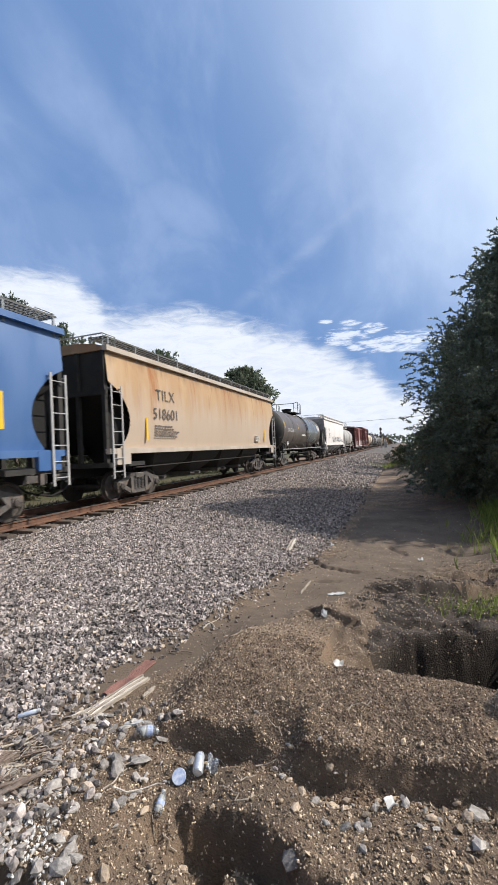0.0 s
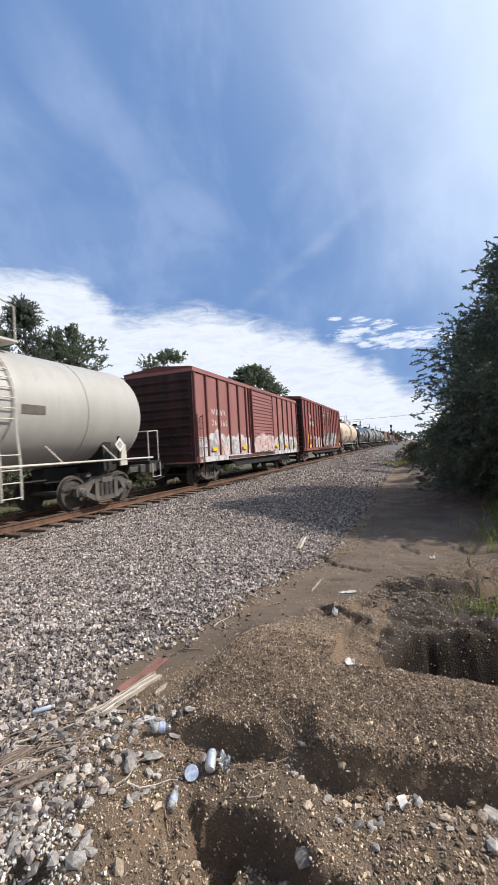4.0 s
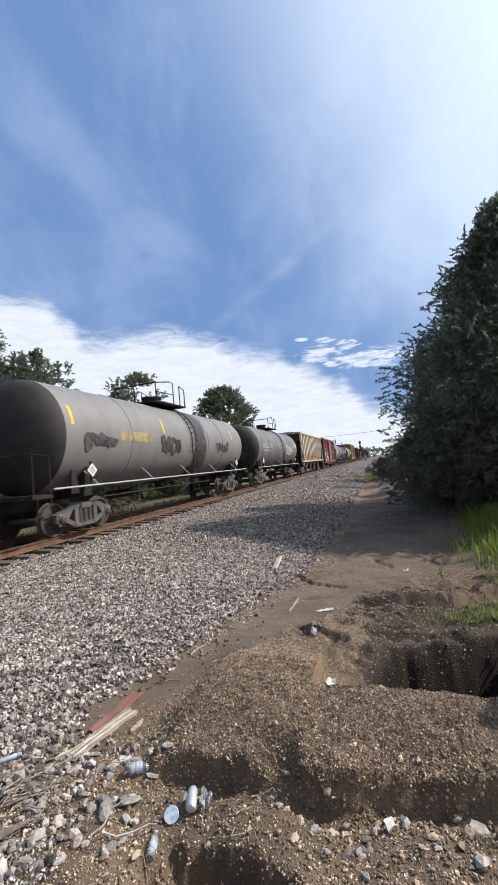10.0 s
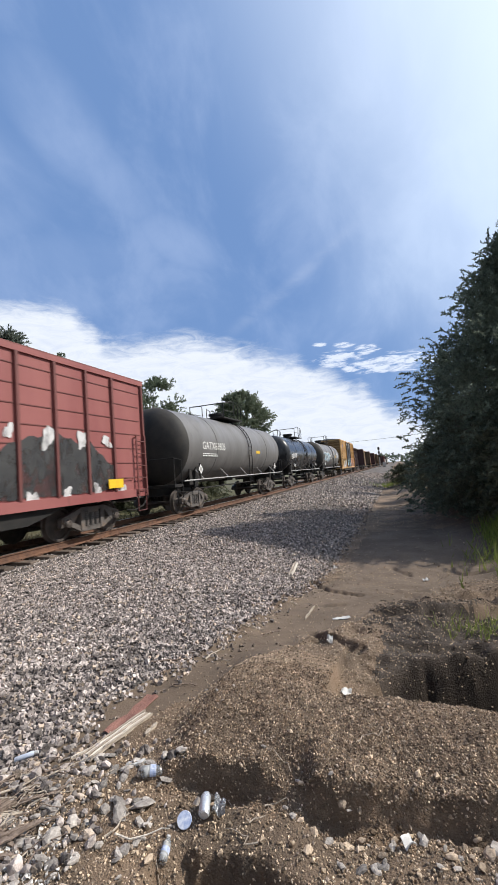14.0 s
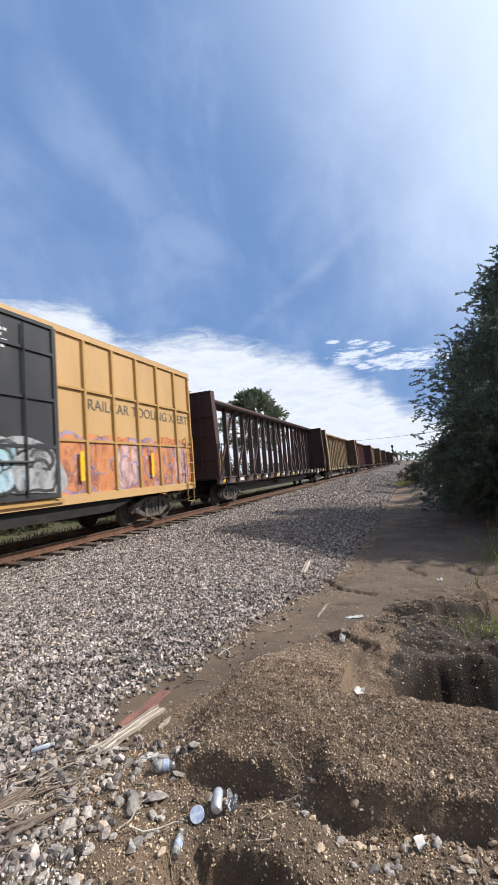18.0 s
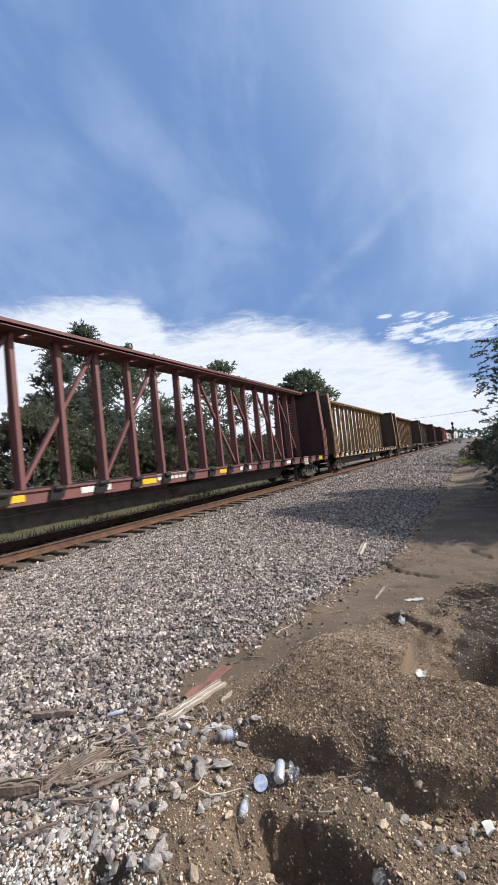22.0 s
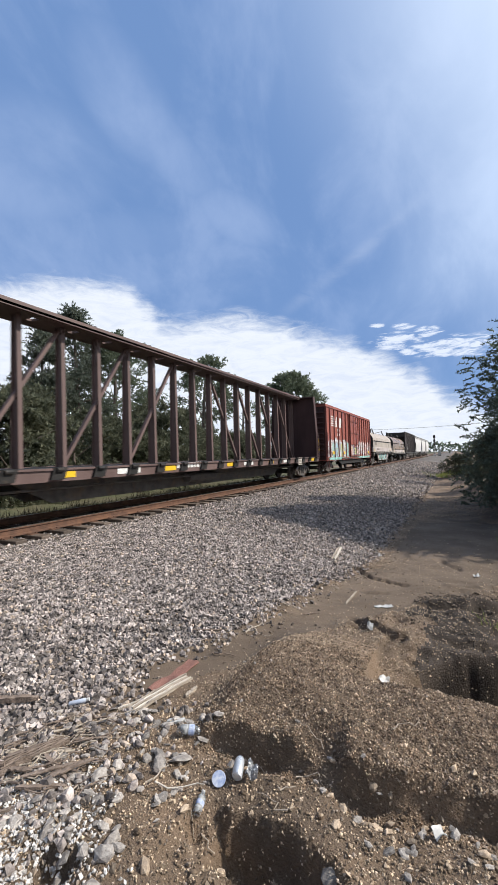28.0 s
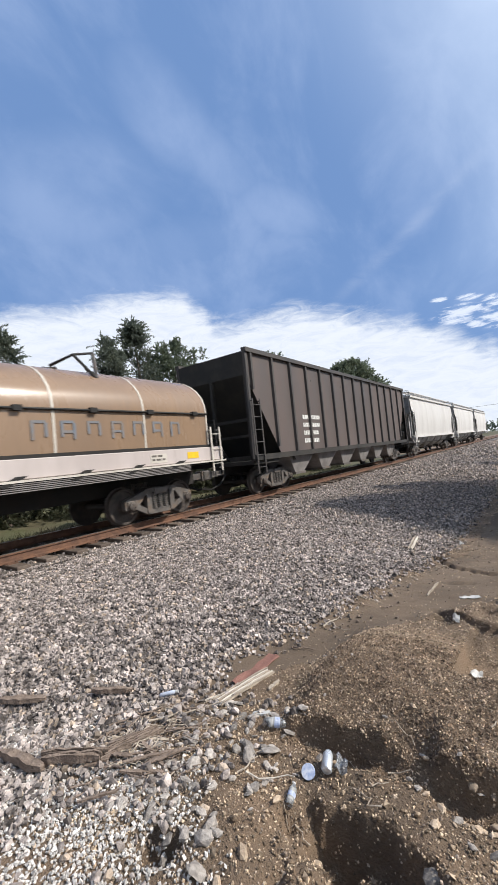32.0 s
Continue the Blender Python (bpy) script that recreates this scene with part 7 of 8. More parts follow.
def build_trees():
    right = [
        (5.05, 16.0, 10.3, 6.0, 11, "cone", 14000), (9.6, 15.8, 9.8, 3.2, 12, "cone", 3000), (4.7, 21.5, 10.4, 3.5, 13, "cone", 2900),
        (7.6, 21.0, 11.2, 3.4, 14, "cone", 2200), (5.4, 32.8, 9.4, 2.7, 15, "cone", 1300), (4.9, 38.5, 11.0, 3.4, 16, "cone", 1400), (5.2, 45.5, 12.0, 3.6, 17, "cone", 1400),
        (6.0, 53.0, 12.4, 3.8, 18, "cone", 1400),
    ]
    for x, y, h, r, seed, shape, tw in right:
        tree("tree", "dense dark green cedar-like tree with feathery branches down to the ground", x, y, h, r, seed, shape, "leaf_right", int(tw * 1.35), 24, 0.092, 0.0,
             group="trees beside the dirt track", twig=0.42, gaps=0.1, limbs=14, cone=0.95, cap=0.385 * h)
    for x, y, h, r, seed in ((3.0, 13.8, 3.2, 1.6, 21), (2.5, 17.6, 3.4, 1.5, 22), (2.1, 20.6, 2.6, 1.3, 23), (3.6, 11.8, 2.0, 1.3, 24), (2.2, 24.5, 2.4, 1.4, 25), (0.6, 36.0, 1.3, 1.3, 26),
                             (3.5, 44.0, 3.6, 2.6, 27), (6.0, 12.4, 2.4, 1.6, 28)):
        tree("bush", "leafy dark green bush at the foot of the trees", x, y, h, r, seed, "ball", "leaf_bush", 700, 20, 0.11, 0.0, "bush", "bushes beside the dirt track", 0.4, 0.2, 5)
    # beyond the line
    tree("tree", "round leafy tree standing alone beyond the line", -20.6, 54.5, 13.4, 3.9, 31, "ball", "leaf_broad", 2400, 20, 0.24, 0.42, group="trees beyond the line", twig=0.8)
    tree("tree", "airy pale leafy tree beyond the line", -24.0, 36.6, 12.4, 3.4, 32, "ball", "leaf_broad", 1000, 18, 0.22, 0.40, group="trees beyond the line", twig=0.7, gaps=0.9)
    tree("tree", "thin sparse tree beyond the line", -24.5, 47.0, 10.6, 1.7, 33, "ball", "leaf_broad", 180, 10, 0.22, 0.45, group="trees beyond the line", twig=0.7, gaps=1.0)
    for x, y, h, r, seed in ((-24.0, 20.6, 12.6, 2.9, 34), (-23.4, 17.2, 11.0, 2.6, 35), (-24.0, 10.6, 10.8, 2.6, 36), (-25.5, 3.5, 11.5, 2.8, 42)):
        tree("tree", "ragged dark conifer beyond the line", x, y, h, r, seed, "cone", "leaf_conifer", 2600, 20, 0.17, 0.02, group="trees beyond the line", twig=0.9, gaps=0.7, limbs=16)
    tree("tree", "round dark leafy tree beside the conifers", -24.2, 24.2, 11.6, 3.0, 37, "ball", "leaf_broad", 2000, 22, 0.17, 0.25, group="trees beyond the line", twig=0.7)
    tree("tree", "small dark tree beyond the line", -27.0, 12.8, 9.2, 1.2, 38, "ball", "leaf_broad", 300, 12, 0.22, 0.3, group="trees beyond the line", twig=0.5)
    r = random.Random(9)
    for k in range(17):
        y = -1.0 + 2.5 * k
        tree("bush", "tangled bush in the undergrowth beyond the line", -18.6 + r.uniform(-1.6, 1.4), y + r.uniform(-0.8, 0.8), r.uniform(3.8, 6.6) * (0.7 if k > 12 else 1.0),
             r.uniform(2.0, 2.9), 60 + k, "ball", "leaf_bush", 800, 18, 0.21, 0.0, "bush", "undergrowth beyond the line", 0.6, 0.3, 5)
    # far woods along the horizon
    rng = np.random.default_rng(77)
    n = 5200
    a = rng.uniform(-1.25, 0.5, n)
    d = rng.uniform(330, 430, n)
    x, y = np.sin(a) * d, np.cos(a) * d
    top = 5.5 + 5.0 * (0.5 + wave(a * 40, a * 0 + 3)) + 3.0 * wave(a * 150, a * 0 + 8)
    p = np.stack([x, y, top * rng.random(n) ** 0.7], -1)
    v, f = leaves(rng, p, unit(rng.normal(size=(n, 3)) + (0, 0, 0.5)), rng.uniform(1.6, 3.4, n), rng.uniform(0.8, 1.5, n))
    v[:, 2] = np.maximum(v[:, 2], 0.0)
    ob = new("far_woods", mesh_from("far_woods", v, f, "leaf_far"))
    tagged(ob, "hazy green woods along the horizon", "woods", kind="stuff")
    # grass
    patches = [(2.9, 8.6, 1.0, 2.6, 5200, 0.36), (1.15, 4.75, 0.5, 0.28, 420, 0.16), (0.55, 4.55, 0.3, 0.15, 90, 0.14), (2.75, 10.9, 0.6, 1.2, 4200, 0.42), (1.9, 9.4, 0.6, 0.5, 500, 0.12),
               (-0.4, 39.0, 1.6, 3.0, 900, 0.35)]
    weeds = [(-13.2, 14.0, 1.2, 20.0, 9000, 0.38)]
    blades("grass", "rough bright green grass at the edge of the dirt", rng, patches, "grass")
    blades("weeds", "dry olive weeds along the far side of the line", rng, weeds, "weed")


def blades(name, label, rng, patches, material):
    V, F, k = [], [], 0
    for cx, cy, sx, sy, n, h in patches:
        x, y = cx + sx * rng.normal(size=n) * 0.6, cy + sy * rng.normal(size=n) * 0.6
        z = land(x, y)
        ok = (x > -12) if cx > -10 else (x < TRACK_X - 2.6)
        x, y, z = x[ok], y[ok], z[ok]
        n = len(x)
        way = unit(np.stack([rng.normal(0, 0.35, n), rng.normal(0, 0.35, n), np.ones(n)], -1))
        v, f = leaves(rng, np.stack([x, y, z - 0.01], -1), way, h * rng.uniform(0.4, 1.2, n), np.full(n, 0.006) * (1 + 2.0 * (h > 0.3)))
        V.append(v), F.append(f + k)
        k += len(v)
    ob = new(name, mesh_from(name, np.concatenate(V), np.concatenate(F), material))
    tagged(ob, label, "grass", kind="stuff")


build_trees()


# ---- signal, cabinet, poles and wire ----
MAT.update({
    "signal_black": surface("signal_black", ((0.02, 0.02, 0.02), (0.035, 0.035, 0.035)), 3.0, rough=0.6, bump=0.03),
    "aluminium": surface("dull_aluminium", ((0.42, 0.42, 0.42), (0.34, 0.34, 0.34)), 3.0, rough=0.5, metal=0.6, bump=0.03),
    "pole_wood": surface("pole_timber", ((0.13, 0.10, 0.08), (0.18, 0.15, 0.125)), 3.0, (4, 4, 0.3), rough=0.9, bump=0.4),
    "lens": surface("dark_signal_lens", ((0.03, 0.02, 0.02), (0.05, 0.02, 0.02)), 8.0, rough=0.15, bump=0.0),
})


def build_signal():
    x, y = -5.9, 150.0
    z = float(land(np.array([x]), np.array([y]))[0])
    ob = thing("railway_signal", "tall railway signal with three black heads on a grey mast", "signal", at=pose(x, y, z))
    part("mast", Shape().tube([(0, 0, 0), (0, 0, 7.0)], 0.10, 10), "aluminium", ob)
    part("base", Shape().box(-0.4, 0.4, -0.4, 0.4, 0, 0.5, 0.03), "aluminium", ob)
    for zc, h in ((6.5, 0.62), (5.1, 0.60), (3.9, 0.5)):
        s = Shape().plate([(h * 0.62 * math.cos(a), zc + h * math.sin(a)) for a in (2 * math.pi * k / 20 for k in range(20))], 1, -0.24, -0.20)
        head = part("signal_head", s, "signal_black", ob)
        for q in (-0.25, 0.0, 0.25):
            part("lamp_hood", Shape().tube([(0, -0.24, zc + q), (0, -0.52, zc + q - 0.02)], 0.11, 10, False), "signal_black", head)
            part("lens", Shape().tube([(0, -0.245, zc + q), (0, -0.25, zc + q)], 0.09, 12), "lens", head)
    s = Shape()
    for e in (-0.2, 0.2):
        s.box(e - 0.02, e + 0.02, 0.14, 0.18, 0.3, 6.6)
    for k in range(18):
        s.tube([(-0.2, 0.16, 0.5 + k * 0.34), (0.2, 0.16, 0.5 + k * 0.34)], 0.012, 5)
    part("ladder", s, "aluminium", ob)
    c = thing("signal_cabinet", "small pale metal relay cabinet beside the signal", "cabinet", at=pose(x + 1.4, y + 2.0, z))
    part("box", Shape().box(-0.5, 0.5, -0.4, 0.4, 0.15, 1.8, 0.03), "aluminium", c)
    part("door", Shape().box(-0.44, 0.44, -0.43, -0.405, 0.25, 1.7), "aluminium", c)
    part("plinth", Shape().box(-0.55, 0.55, -0.45, 0.45, -0.05, 0.15), "bed", c)
    ends = []
    for px, py, h in ((36.0, 128.0, 11.5), (-46.0, 190.0, 13.6), (-120.0, 246.0, 12.0)):
        gz = float(land(np.array([px]), np.array([py]))[0])
        p = thing("utility_pole", "timber utility pole with a crossarm", "utility pole", "poles along the road", pose(px, py, gz, 0, 0, 38))
        part("pole", Shape().tube([(0, 0, -0.2), (0, 0, h)], [0.17, 0.11], 10), "pole_wood", p)
        part("crossarm", Shape().box(-1.2, 1.2, -0.06, 0.06, h - 0.7, h - 0.56), "pole_wood", p)
        for q in (-1.05, 1.05):
            part("insulator", Shape().tube([(q, 0, h - 0.56), (q, 0, h - 0.38)], 0.05, 8), "aluminium", p)
        ends.append((Vector((px, py, gz + h - 0.4)), 38))
    for q in (-1.05, 1.05):
        pts = []
        for (a, ra), (b, rb) in zip(ends[:-1], ends[1:]):
            off = Vector((math.cos(radians(ra)) * q, math.sin(radians(ra)) * q, 0))
            for k in range(17):
                t = k / 16
                pts.append(a.lerp(b, t) + off - Vector((0, 0, 6.4 * t * (1 - t))))
        ob = part("overhead_wire", Shape().tube(pts, 0.03, 4), "signal_black")
        tagged(ob, "sagging overhead wire between utility poles", "wire", "overhead wires")


build_signal()

# ---- litter and driftwood ----
MAT.update({
    "can_white": surface("scuffed_white_can", ((0.72, 0.74, 0.76), (0.55, 0.57, 0.60)), 30.0, rough=0.35, metal=0.5, bump=0.2),
    "can_end": surface("bare_aluminium", ((0.65, 0.65, 0.66), (0.5, 0.5, 0.52)), 10.0, rough=0.3, metal=0.9, bump=0.05),
    "cup_blue": surface("blue_printed_lid", ((0.62, 0.65, 0.72), (0.30, 0.37, 0.56)), 45.0, rough=0.4, bump=0.1),
    "tarp": surface("faded_red_rag", ((0.27, 0.13, 0.10), (0.20, 0.10, 0.08)), 8.0, rough=0.9, bump=0.5, bump_scale=60),
    "driftwood": surface("bleached_wood", ((0.46, 0.39, 0.31), (0.30, 0.25, 0.20)), 4.0, (10, 1.2, 10), rough=0.85, bump=0.8, bump_scale=30),
    "bleached": surface("sun_bleached_wood", ((0.66, 0.60, 0.52), (0.50, 0.44, 0.37)), 4.0, (10, 1.2, 10), rough=0.8, bump=0.6, bump_scale=30),
    "oldwood": surface("old_brown_wood", ((0.17, 0.125, 0.095), (0.26, 0.20, 0.16)), 4.0, (10, 1.2, 10), rough=0.9, bump=0.9, bump_scale=30),
    "plastic_white": surface("dirty_white_plastic", ((0.60, 0.59, 0.57), (0.42, 0.41, 0.39)), 14.0, rough=0.45, bump=0.2),
    "tube_blue": surface("pale_blue_plastic", ((0.46, 0.52, 0.64), (0.56, 0.60, 0.68)), 14.0, rough=0.4, bump=0.1),
    "foil": surface("crumpled_foil", ((0.45, 0.46, 0.47), (0.25, 0.25, 0.26)), 30.0, rough=0.3, metal=0.7, bump=0.8, bump_scale=70),
})


def clear_plastic():
    m = bpy.data.materials.new("dusty_clear_plastic")
    m.use_nodes = True
    n = Nodes(m.node_tree)
    at = n.add("ShaderNodeTexCoord").outputs["Object"]
    g = n.add("ShaderNodeBsdfPrincipled", {"Base Color": (0.9, 0.94, 0.97, 1), "Roughness": 0.12, "Transmission Weight": 0.9, "IOR": 1.3})
    d = n.add("ShaderNodeBsdfPrincipled", {"Base Color": (0.42, 0.42, 0.41, 1), "Roughness": 0.5})
    x = n.add("ShaderNodeMixShader", {0: n.ramp(n.noise(at, 26.0, 4.0), 0.40, 0.62, 0.15, 0.8), 1: g.outputs[0], 2: d.outputs[0]})
    n.link(x.outputs[0], n.add("ShaderNodeOutputMaterial").inputs[0])
    return m


MAT["clear"] = clear_plastic()


def at_ground(x, y, up=0.0):
    return x, y, float(land(np.array([x]), np.array([y]))[0]) + up


def crumple(shape, amount, seed, scale=18.0):
    """Dents a shape."""
    r = Vector((seed * 1.3, seed * 0.7, seed * 2.1))
    shape.v = [tuple(Vector(p) + amount * noise.noise_vector(Vector(p) * scale + r)) for p in shape.v]
    return shape


def bottle(x, y, turn, tilt, length, r, name, label):
    ob = thing(name, label, "litter", "litter on the dirt", pose(*at_ground(x, y, r * 0.8), tilt, 0, turn))
    prof = [(0.0, r * 0.75), (0.012, r), (length * 0.25, r), (length * 0.28, r * 0.93), (length * 0.33, r), (length * 0.55, r), (length * 0.60, r * 0.92), (length * 0.66, r),
            (length * 0.74, r * 0.8), (length * 0.88, r * 0.42), (length * 0.95, r * 0.40)]
    s = Shape()
    s.loft(lathe(prof, 20, "y"))
    part("shell", crumple(s, 0.008, int(x * 10)), "clear", ob, "crushed clear plastic", True)
    s = Shape()
    s.loft(lathe([(length * 0.94, r * 0.48), (length, r * 0.48)], 14, "y"))
    part("cap", s, "plastic_white", ob)
    s = Shape()
    s.loft(lathe([(length * 0.34, r * 1.01), (length * 0.54, r * 1.01)], 20, "y"), False)
    part("label_band", crumple(s, 0.008, int(x * 10)), "cup_blue", ob, "pale blue printed label")
    return ob


def can(x, y, turn, tilt, name="drink_can", label="crushed white drink can lying on the dirt"):
    ob = thing(name, label, "litter", "litter on the dirt", pose(*at_ground(x, y, 0.03), tilt, 0, turn))
    s = Shape()
    s.loft(lathe([(0.0, 0.020), (0.005, 0.026), (0.04, 0.026), (0.088, 0.026), (0.098, 0.021)], 22, "y"))
    part("can_body", crumple(s, 0.007, 5, 26), "can_white", ob, "", True)
    s = Shape()
    s.loft(lathe([(0.0985, 0.0205), (0.101, 0.0205), (0.101, 0.018), (0.0985, 0.017)], 22, "y"))
    part("rim", s, "can_end", ob, "", True)


def board(name, label, x0, y0, x1, y1, width, thick, mat, seed, up=0.01, split=1, category="driftwood", rise=0.0):
    """A weathered piece of wood from one point on the ground to another, broken at its ends."""
    r = random.Random(seed)
    a, b = Vector(at_ground(x0, y0, up)), Vector(at_ground(x1, y1, up + rise))
    ln = (b - a).length
    ob = thing(name, label, category, "wood scraps on the ground", Matrix.Translation((a + b) / 2) @ (b - a).to_track_quat("Y", "Z").to_matrix().to_4x4())
    for k in range(split):
        s = Shape()
        off = (k - (split - 1) / 2) * width / split
        w = width / split * (0.46 if split == 1 else 0.34)
        rings = []
        n = 9
        l2 = ln / 2 * r.uniform(0.8, 1.0)
        for i in range(n):
            t = -1 + 2 * i / (n - 1)
            q = w * (1 - 0.55 * abs(t) ** 6) * r.uniform(0.85, 1.1)
            c = off + r.uniform(-0.004, 0.004)
            h = thick * (1 - 0.3 * abs(t) ** 4)
            j = [r.uniform(-0.15, 0.15) * thick for _ in range(4)]
            rings.append([(c - q, t * l2, -h / 2 + j[0]), (c + q, t * l2, -h / 2 + j[1]), (c + q * 0.9, t * l2, h / 2 + j[2]), (c - q * 0.9, t * l2, h / 2 + j[3])])
        s.loft(rings)
        part("splinter" if split > 1 else "plank", s, "bleached" if split > 1 and mat == "driftwood" and k % 2 else mat, ob)
    return ob


def twig(x0, y0, x1, y1, r, mat, seed, label, up=0.01):
    rr = random.Random(seed)
    pts = []
    for k in range(7):
        t = k / 6
        x, y = x0 + (x1 - x0) * t + rr.uniform(-0.02, 0.02), y0 + (y1 - y0) * t + rr.uniform(-0.02, 0.02)
        pts.append(at_ground(x, y, up + rr.uniform(0, 0.012)))
    c = Vector(pts[0])
    ob = thing("twig", label, "driftwood", "wood scraps on the ground", Matrix.Translation(c))
    part("stem", Shape().tube([Vector(p) - c for p in pts], [r * (1 - 0.09 * k) for k in range(7)], 6), mat, ob)


def scrap(name, label, x, y, w, l, mat, seed, turn=0.0, tall=0.02, category="litter"):
    """A crumpled sheet of plastic or paper."""
    s = Shape()
    n = 7
    rows = [[(w * (i / (n - 1) - 0.5), l * (j / (n - 1) - 0.5), 0.0) for i in range(n)] for j in range(n)]
    s.loft(rows, False, False)
    s.v = [tuple(Vector(p) + Vector((0, 0, abs(noise.noise(Vector(p) * 22 + Vector((seed, 0, 0)))) * tall * 2)) + 0.012 * noise.noise_vector(Vector(p) * 15 + Vector((0, seed, 0)))) for p in s.v]
    k = len(s.v)
    s.v += [(x, y, z - 0.004) for x, y, z in s.v]
    s.f += [tuple(i + k for i in reversed(q)) for q in s.f]
    rim = [i for i in range(n)] + [i * n + n - 1 for i in range(1, n)] + [n * n - 2 - i for i in range(n - 1)] + [(n - 2 - i) * n for i in range(n - 2)]
    for a, b in zip(rim, rim[1:] + rim[:1]):
        s.f.append((a, b, b + k, a + k))
    ob = part(name, s, mat, None, "", True, pose(*at_ground(x, y, 0.012), 0, 0, turn))
    tagged(ob, label, category, "litter on the dirt")
    return ob


def build_litter():
    can(-1.035, 1.83, 18, 12)
    scrap("foil_wrapper", "crumpled silver wrapper beside the can", -0.985, 1.90, 0.06, 0.09, "foil", 3, 20, 0.05)
    s = Shape()
    s.loft([[(r * math.cos(a), r * math.sin(a), z) for a in (2 * math.pi * k / 24 for k in range(24))] for z, r in ((-0.012, 0.028), (-0.010, 0.034), (0.0, 0.036), (0.004, 0.034), (0.0045, 0.008))])
    ob = part("bottle_lid", s, "cup_blue", None, "", True, pose(*at_ground(-1.125, 1.80, 0.028), 42, 0, 20))
    tagged(ob, "round blue and white printed lid on the dirt", "litter", "litter on the dirt")
    bottle(-1.14, 1.62, 12, 18, 0.10, 0.021, "plastic_bottle", "crushed clear water bottle on the dirt")
    bottle(-1.50, 1.99, -62, 0, 0.15, 0.028, "plastic_bottle", "dusty clear plastic bottle half among stones")
    scrap("plastic_cup", "crushed pale plastic cup in a hollow", -0.115, 1.95, 0.05, 0.045, "plastic_white", 6, 40, 0.022)
    scrap("rag", "faded red strip of cloth on the dirt", -1.955, 2.53, 0.10, 0.48, "tarp", 9, -3, 0.012, "rag")
    board("split_plank", "bleached splintered plank on the dirt", -1.83, 2.60, -1.96, 2.02, 0.10, 0.02, "driftwood", 4, 0.014, 5)
    board("split_plank", "pale splinter broken off the plank", -1.88, 2.33, -2.05, 2.0, 0.03, 0.014, "driftwood", 14, 0.012, 2)
    board("wood_chip", "short bleached wood chip", -1.70, 2.46, -1.715, 2.33, 0.03, 0.02, "driftwood", 5)
    board("wood_chip", "flat pale wood chip among the stones", -1.66, 2.06, -1.54, 2.10, 0.04, 0.012, "plastic_white", 6, category="litter")
    scrap("plastic_strip", "white strip of plastic on the mud", -0.78, 4.85, 0.20, 0.055, "plastic_white", 12, 28, 0.012)
    scrap("plastic_cup", "small white plastic cup at the gully's lip", -0.745, 3.84, 0.055, 0.07, "plastic_white", 13, 10, 0.06)
    scrap("plastic_scrap", "crumpled pale plastic scrap on the dirt", -0.52, 3.16, 0.07, 0.06, "plastic_white", 14, 70, 0.04)
    bottle(-0.42, 3.02, -70, 0, 0.12, 0.022, "plastic_bottle", "crushed dusty plastic bottle on the mound")
    scrap("plastic_scrap", "small white scrap on the mud", 0.25, 7.65, 0.10, 0.06, "plastic_white", 15, 30, 0.03)
    scrap("plastic_scrap", "small white scrap near the shadow's edge", -1.45, 8.75, 0.08, 0.06, "plastic_white", 16, 30, 0.04)
    board("branch", "pale bare branch lying on the mud", -1.19, 4.72, -1.22, 5.5, 0.022, 0.02, "driftwood", 7)
    board("branch", "pale stub of wood leaning on the ballast", -2.07, 7.4, -2.14, 8.3, 0.10, 0.04, "driftwood", 8, 0.02, 2, "driftwood", 0.12)
    twig(-2.25, 3.22, -1.88, 3.42, 0.012, "oldwood", 21, "dark twig at the foot of the ballast")
    rt = random.Random(64)
    for k in range(22):
        y = rt.uniform(2.7, 8.5)
        x = float(toe_at(np.array([-1.8]), np.array([y]))[0]) + rt.uniform(-0.05, 0.35)
        a, ln = rt.gauss(0.5, 0.5), rt.uniform(0.10, 0.34)
        twig(x, y, x + ln * math.cos(a), y + ln * math.sin(a), rt.uniform(0.003, 0.008), rt.choice(["oldwood", "oldwood", "driftwood"]), 400 + k, "dry twig washed up at the foot of the ballast")
    board("plank", "grey-brown board lying on the ballast", -2.82, 1.66, -2.53, 1.83, 0.045, 0.03, "oldwood", 9, 0.05)
    board("plank", "grey-brown board half in the stones", -3.30, 1.24, -2.98, 1.44, 0.06, 0.03, "oldwood", 10, 0.06)
    board("driftwood_log", "dark broken piece of timber on the gravel", -2.78, 1.04, -2.38, 1.10, 0.06, 0.045, "oldwood", 11, 0.04)
    board("driftwood_log", "long split root lying on the gravel", -2.50, 1.13, -2.16, 1.34, 0.075, 0.045, "oldwood", 15, 0.05, 3)
    board("driftwood_log", "ragged strip of rotten timber on the gravel", -2.20, 1.32, -2.05, 1.66, 0.07, 0.03, "oldwood", 16, 0.04, 4)
    rb = random.Random(77)
    for k in range(9):
        x, y, a, ln = rb.gauss(-2.28, 0.15), rb.gauss(1.34, 0.12), rb.gauss(0.75, 0.40), rb.uniform(0.12, 0.36)
        board("bark_strip", "ragged strip of bark and rotten timber", x, y, x + ln * math.cos(a), y + ln * math.sin(a), rb.uniform(0.014, 0.034), rb.uniform(0.006, 0.014),
              "oldwood", 300 + k, 0.03 + 0.004 * (k % 5))
    twig(-1.40, 1.60, -1.16, 1.75, 0.005, "bleached", 23, "thin pale root curling over the rubble", 0.02)
    twig(-2.16, 1.09, -1.98, 1.17, 0.008, "oldwood", 22, "short dark stick on the gravel")
    rr = random.Random(30)
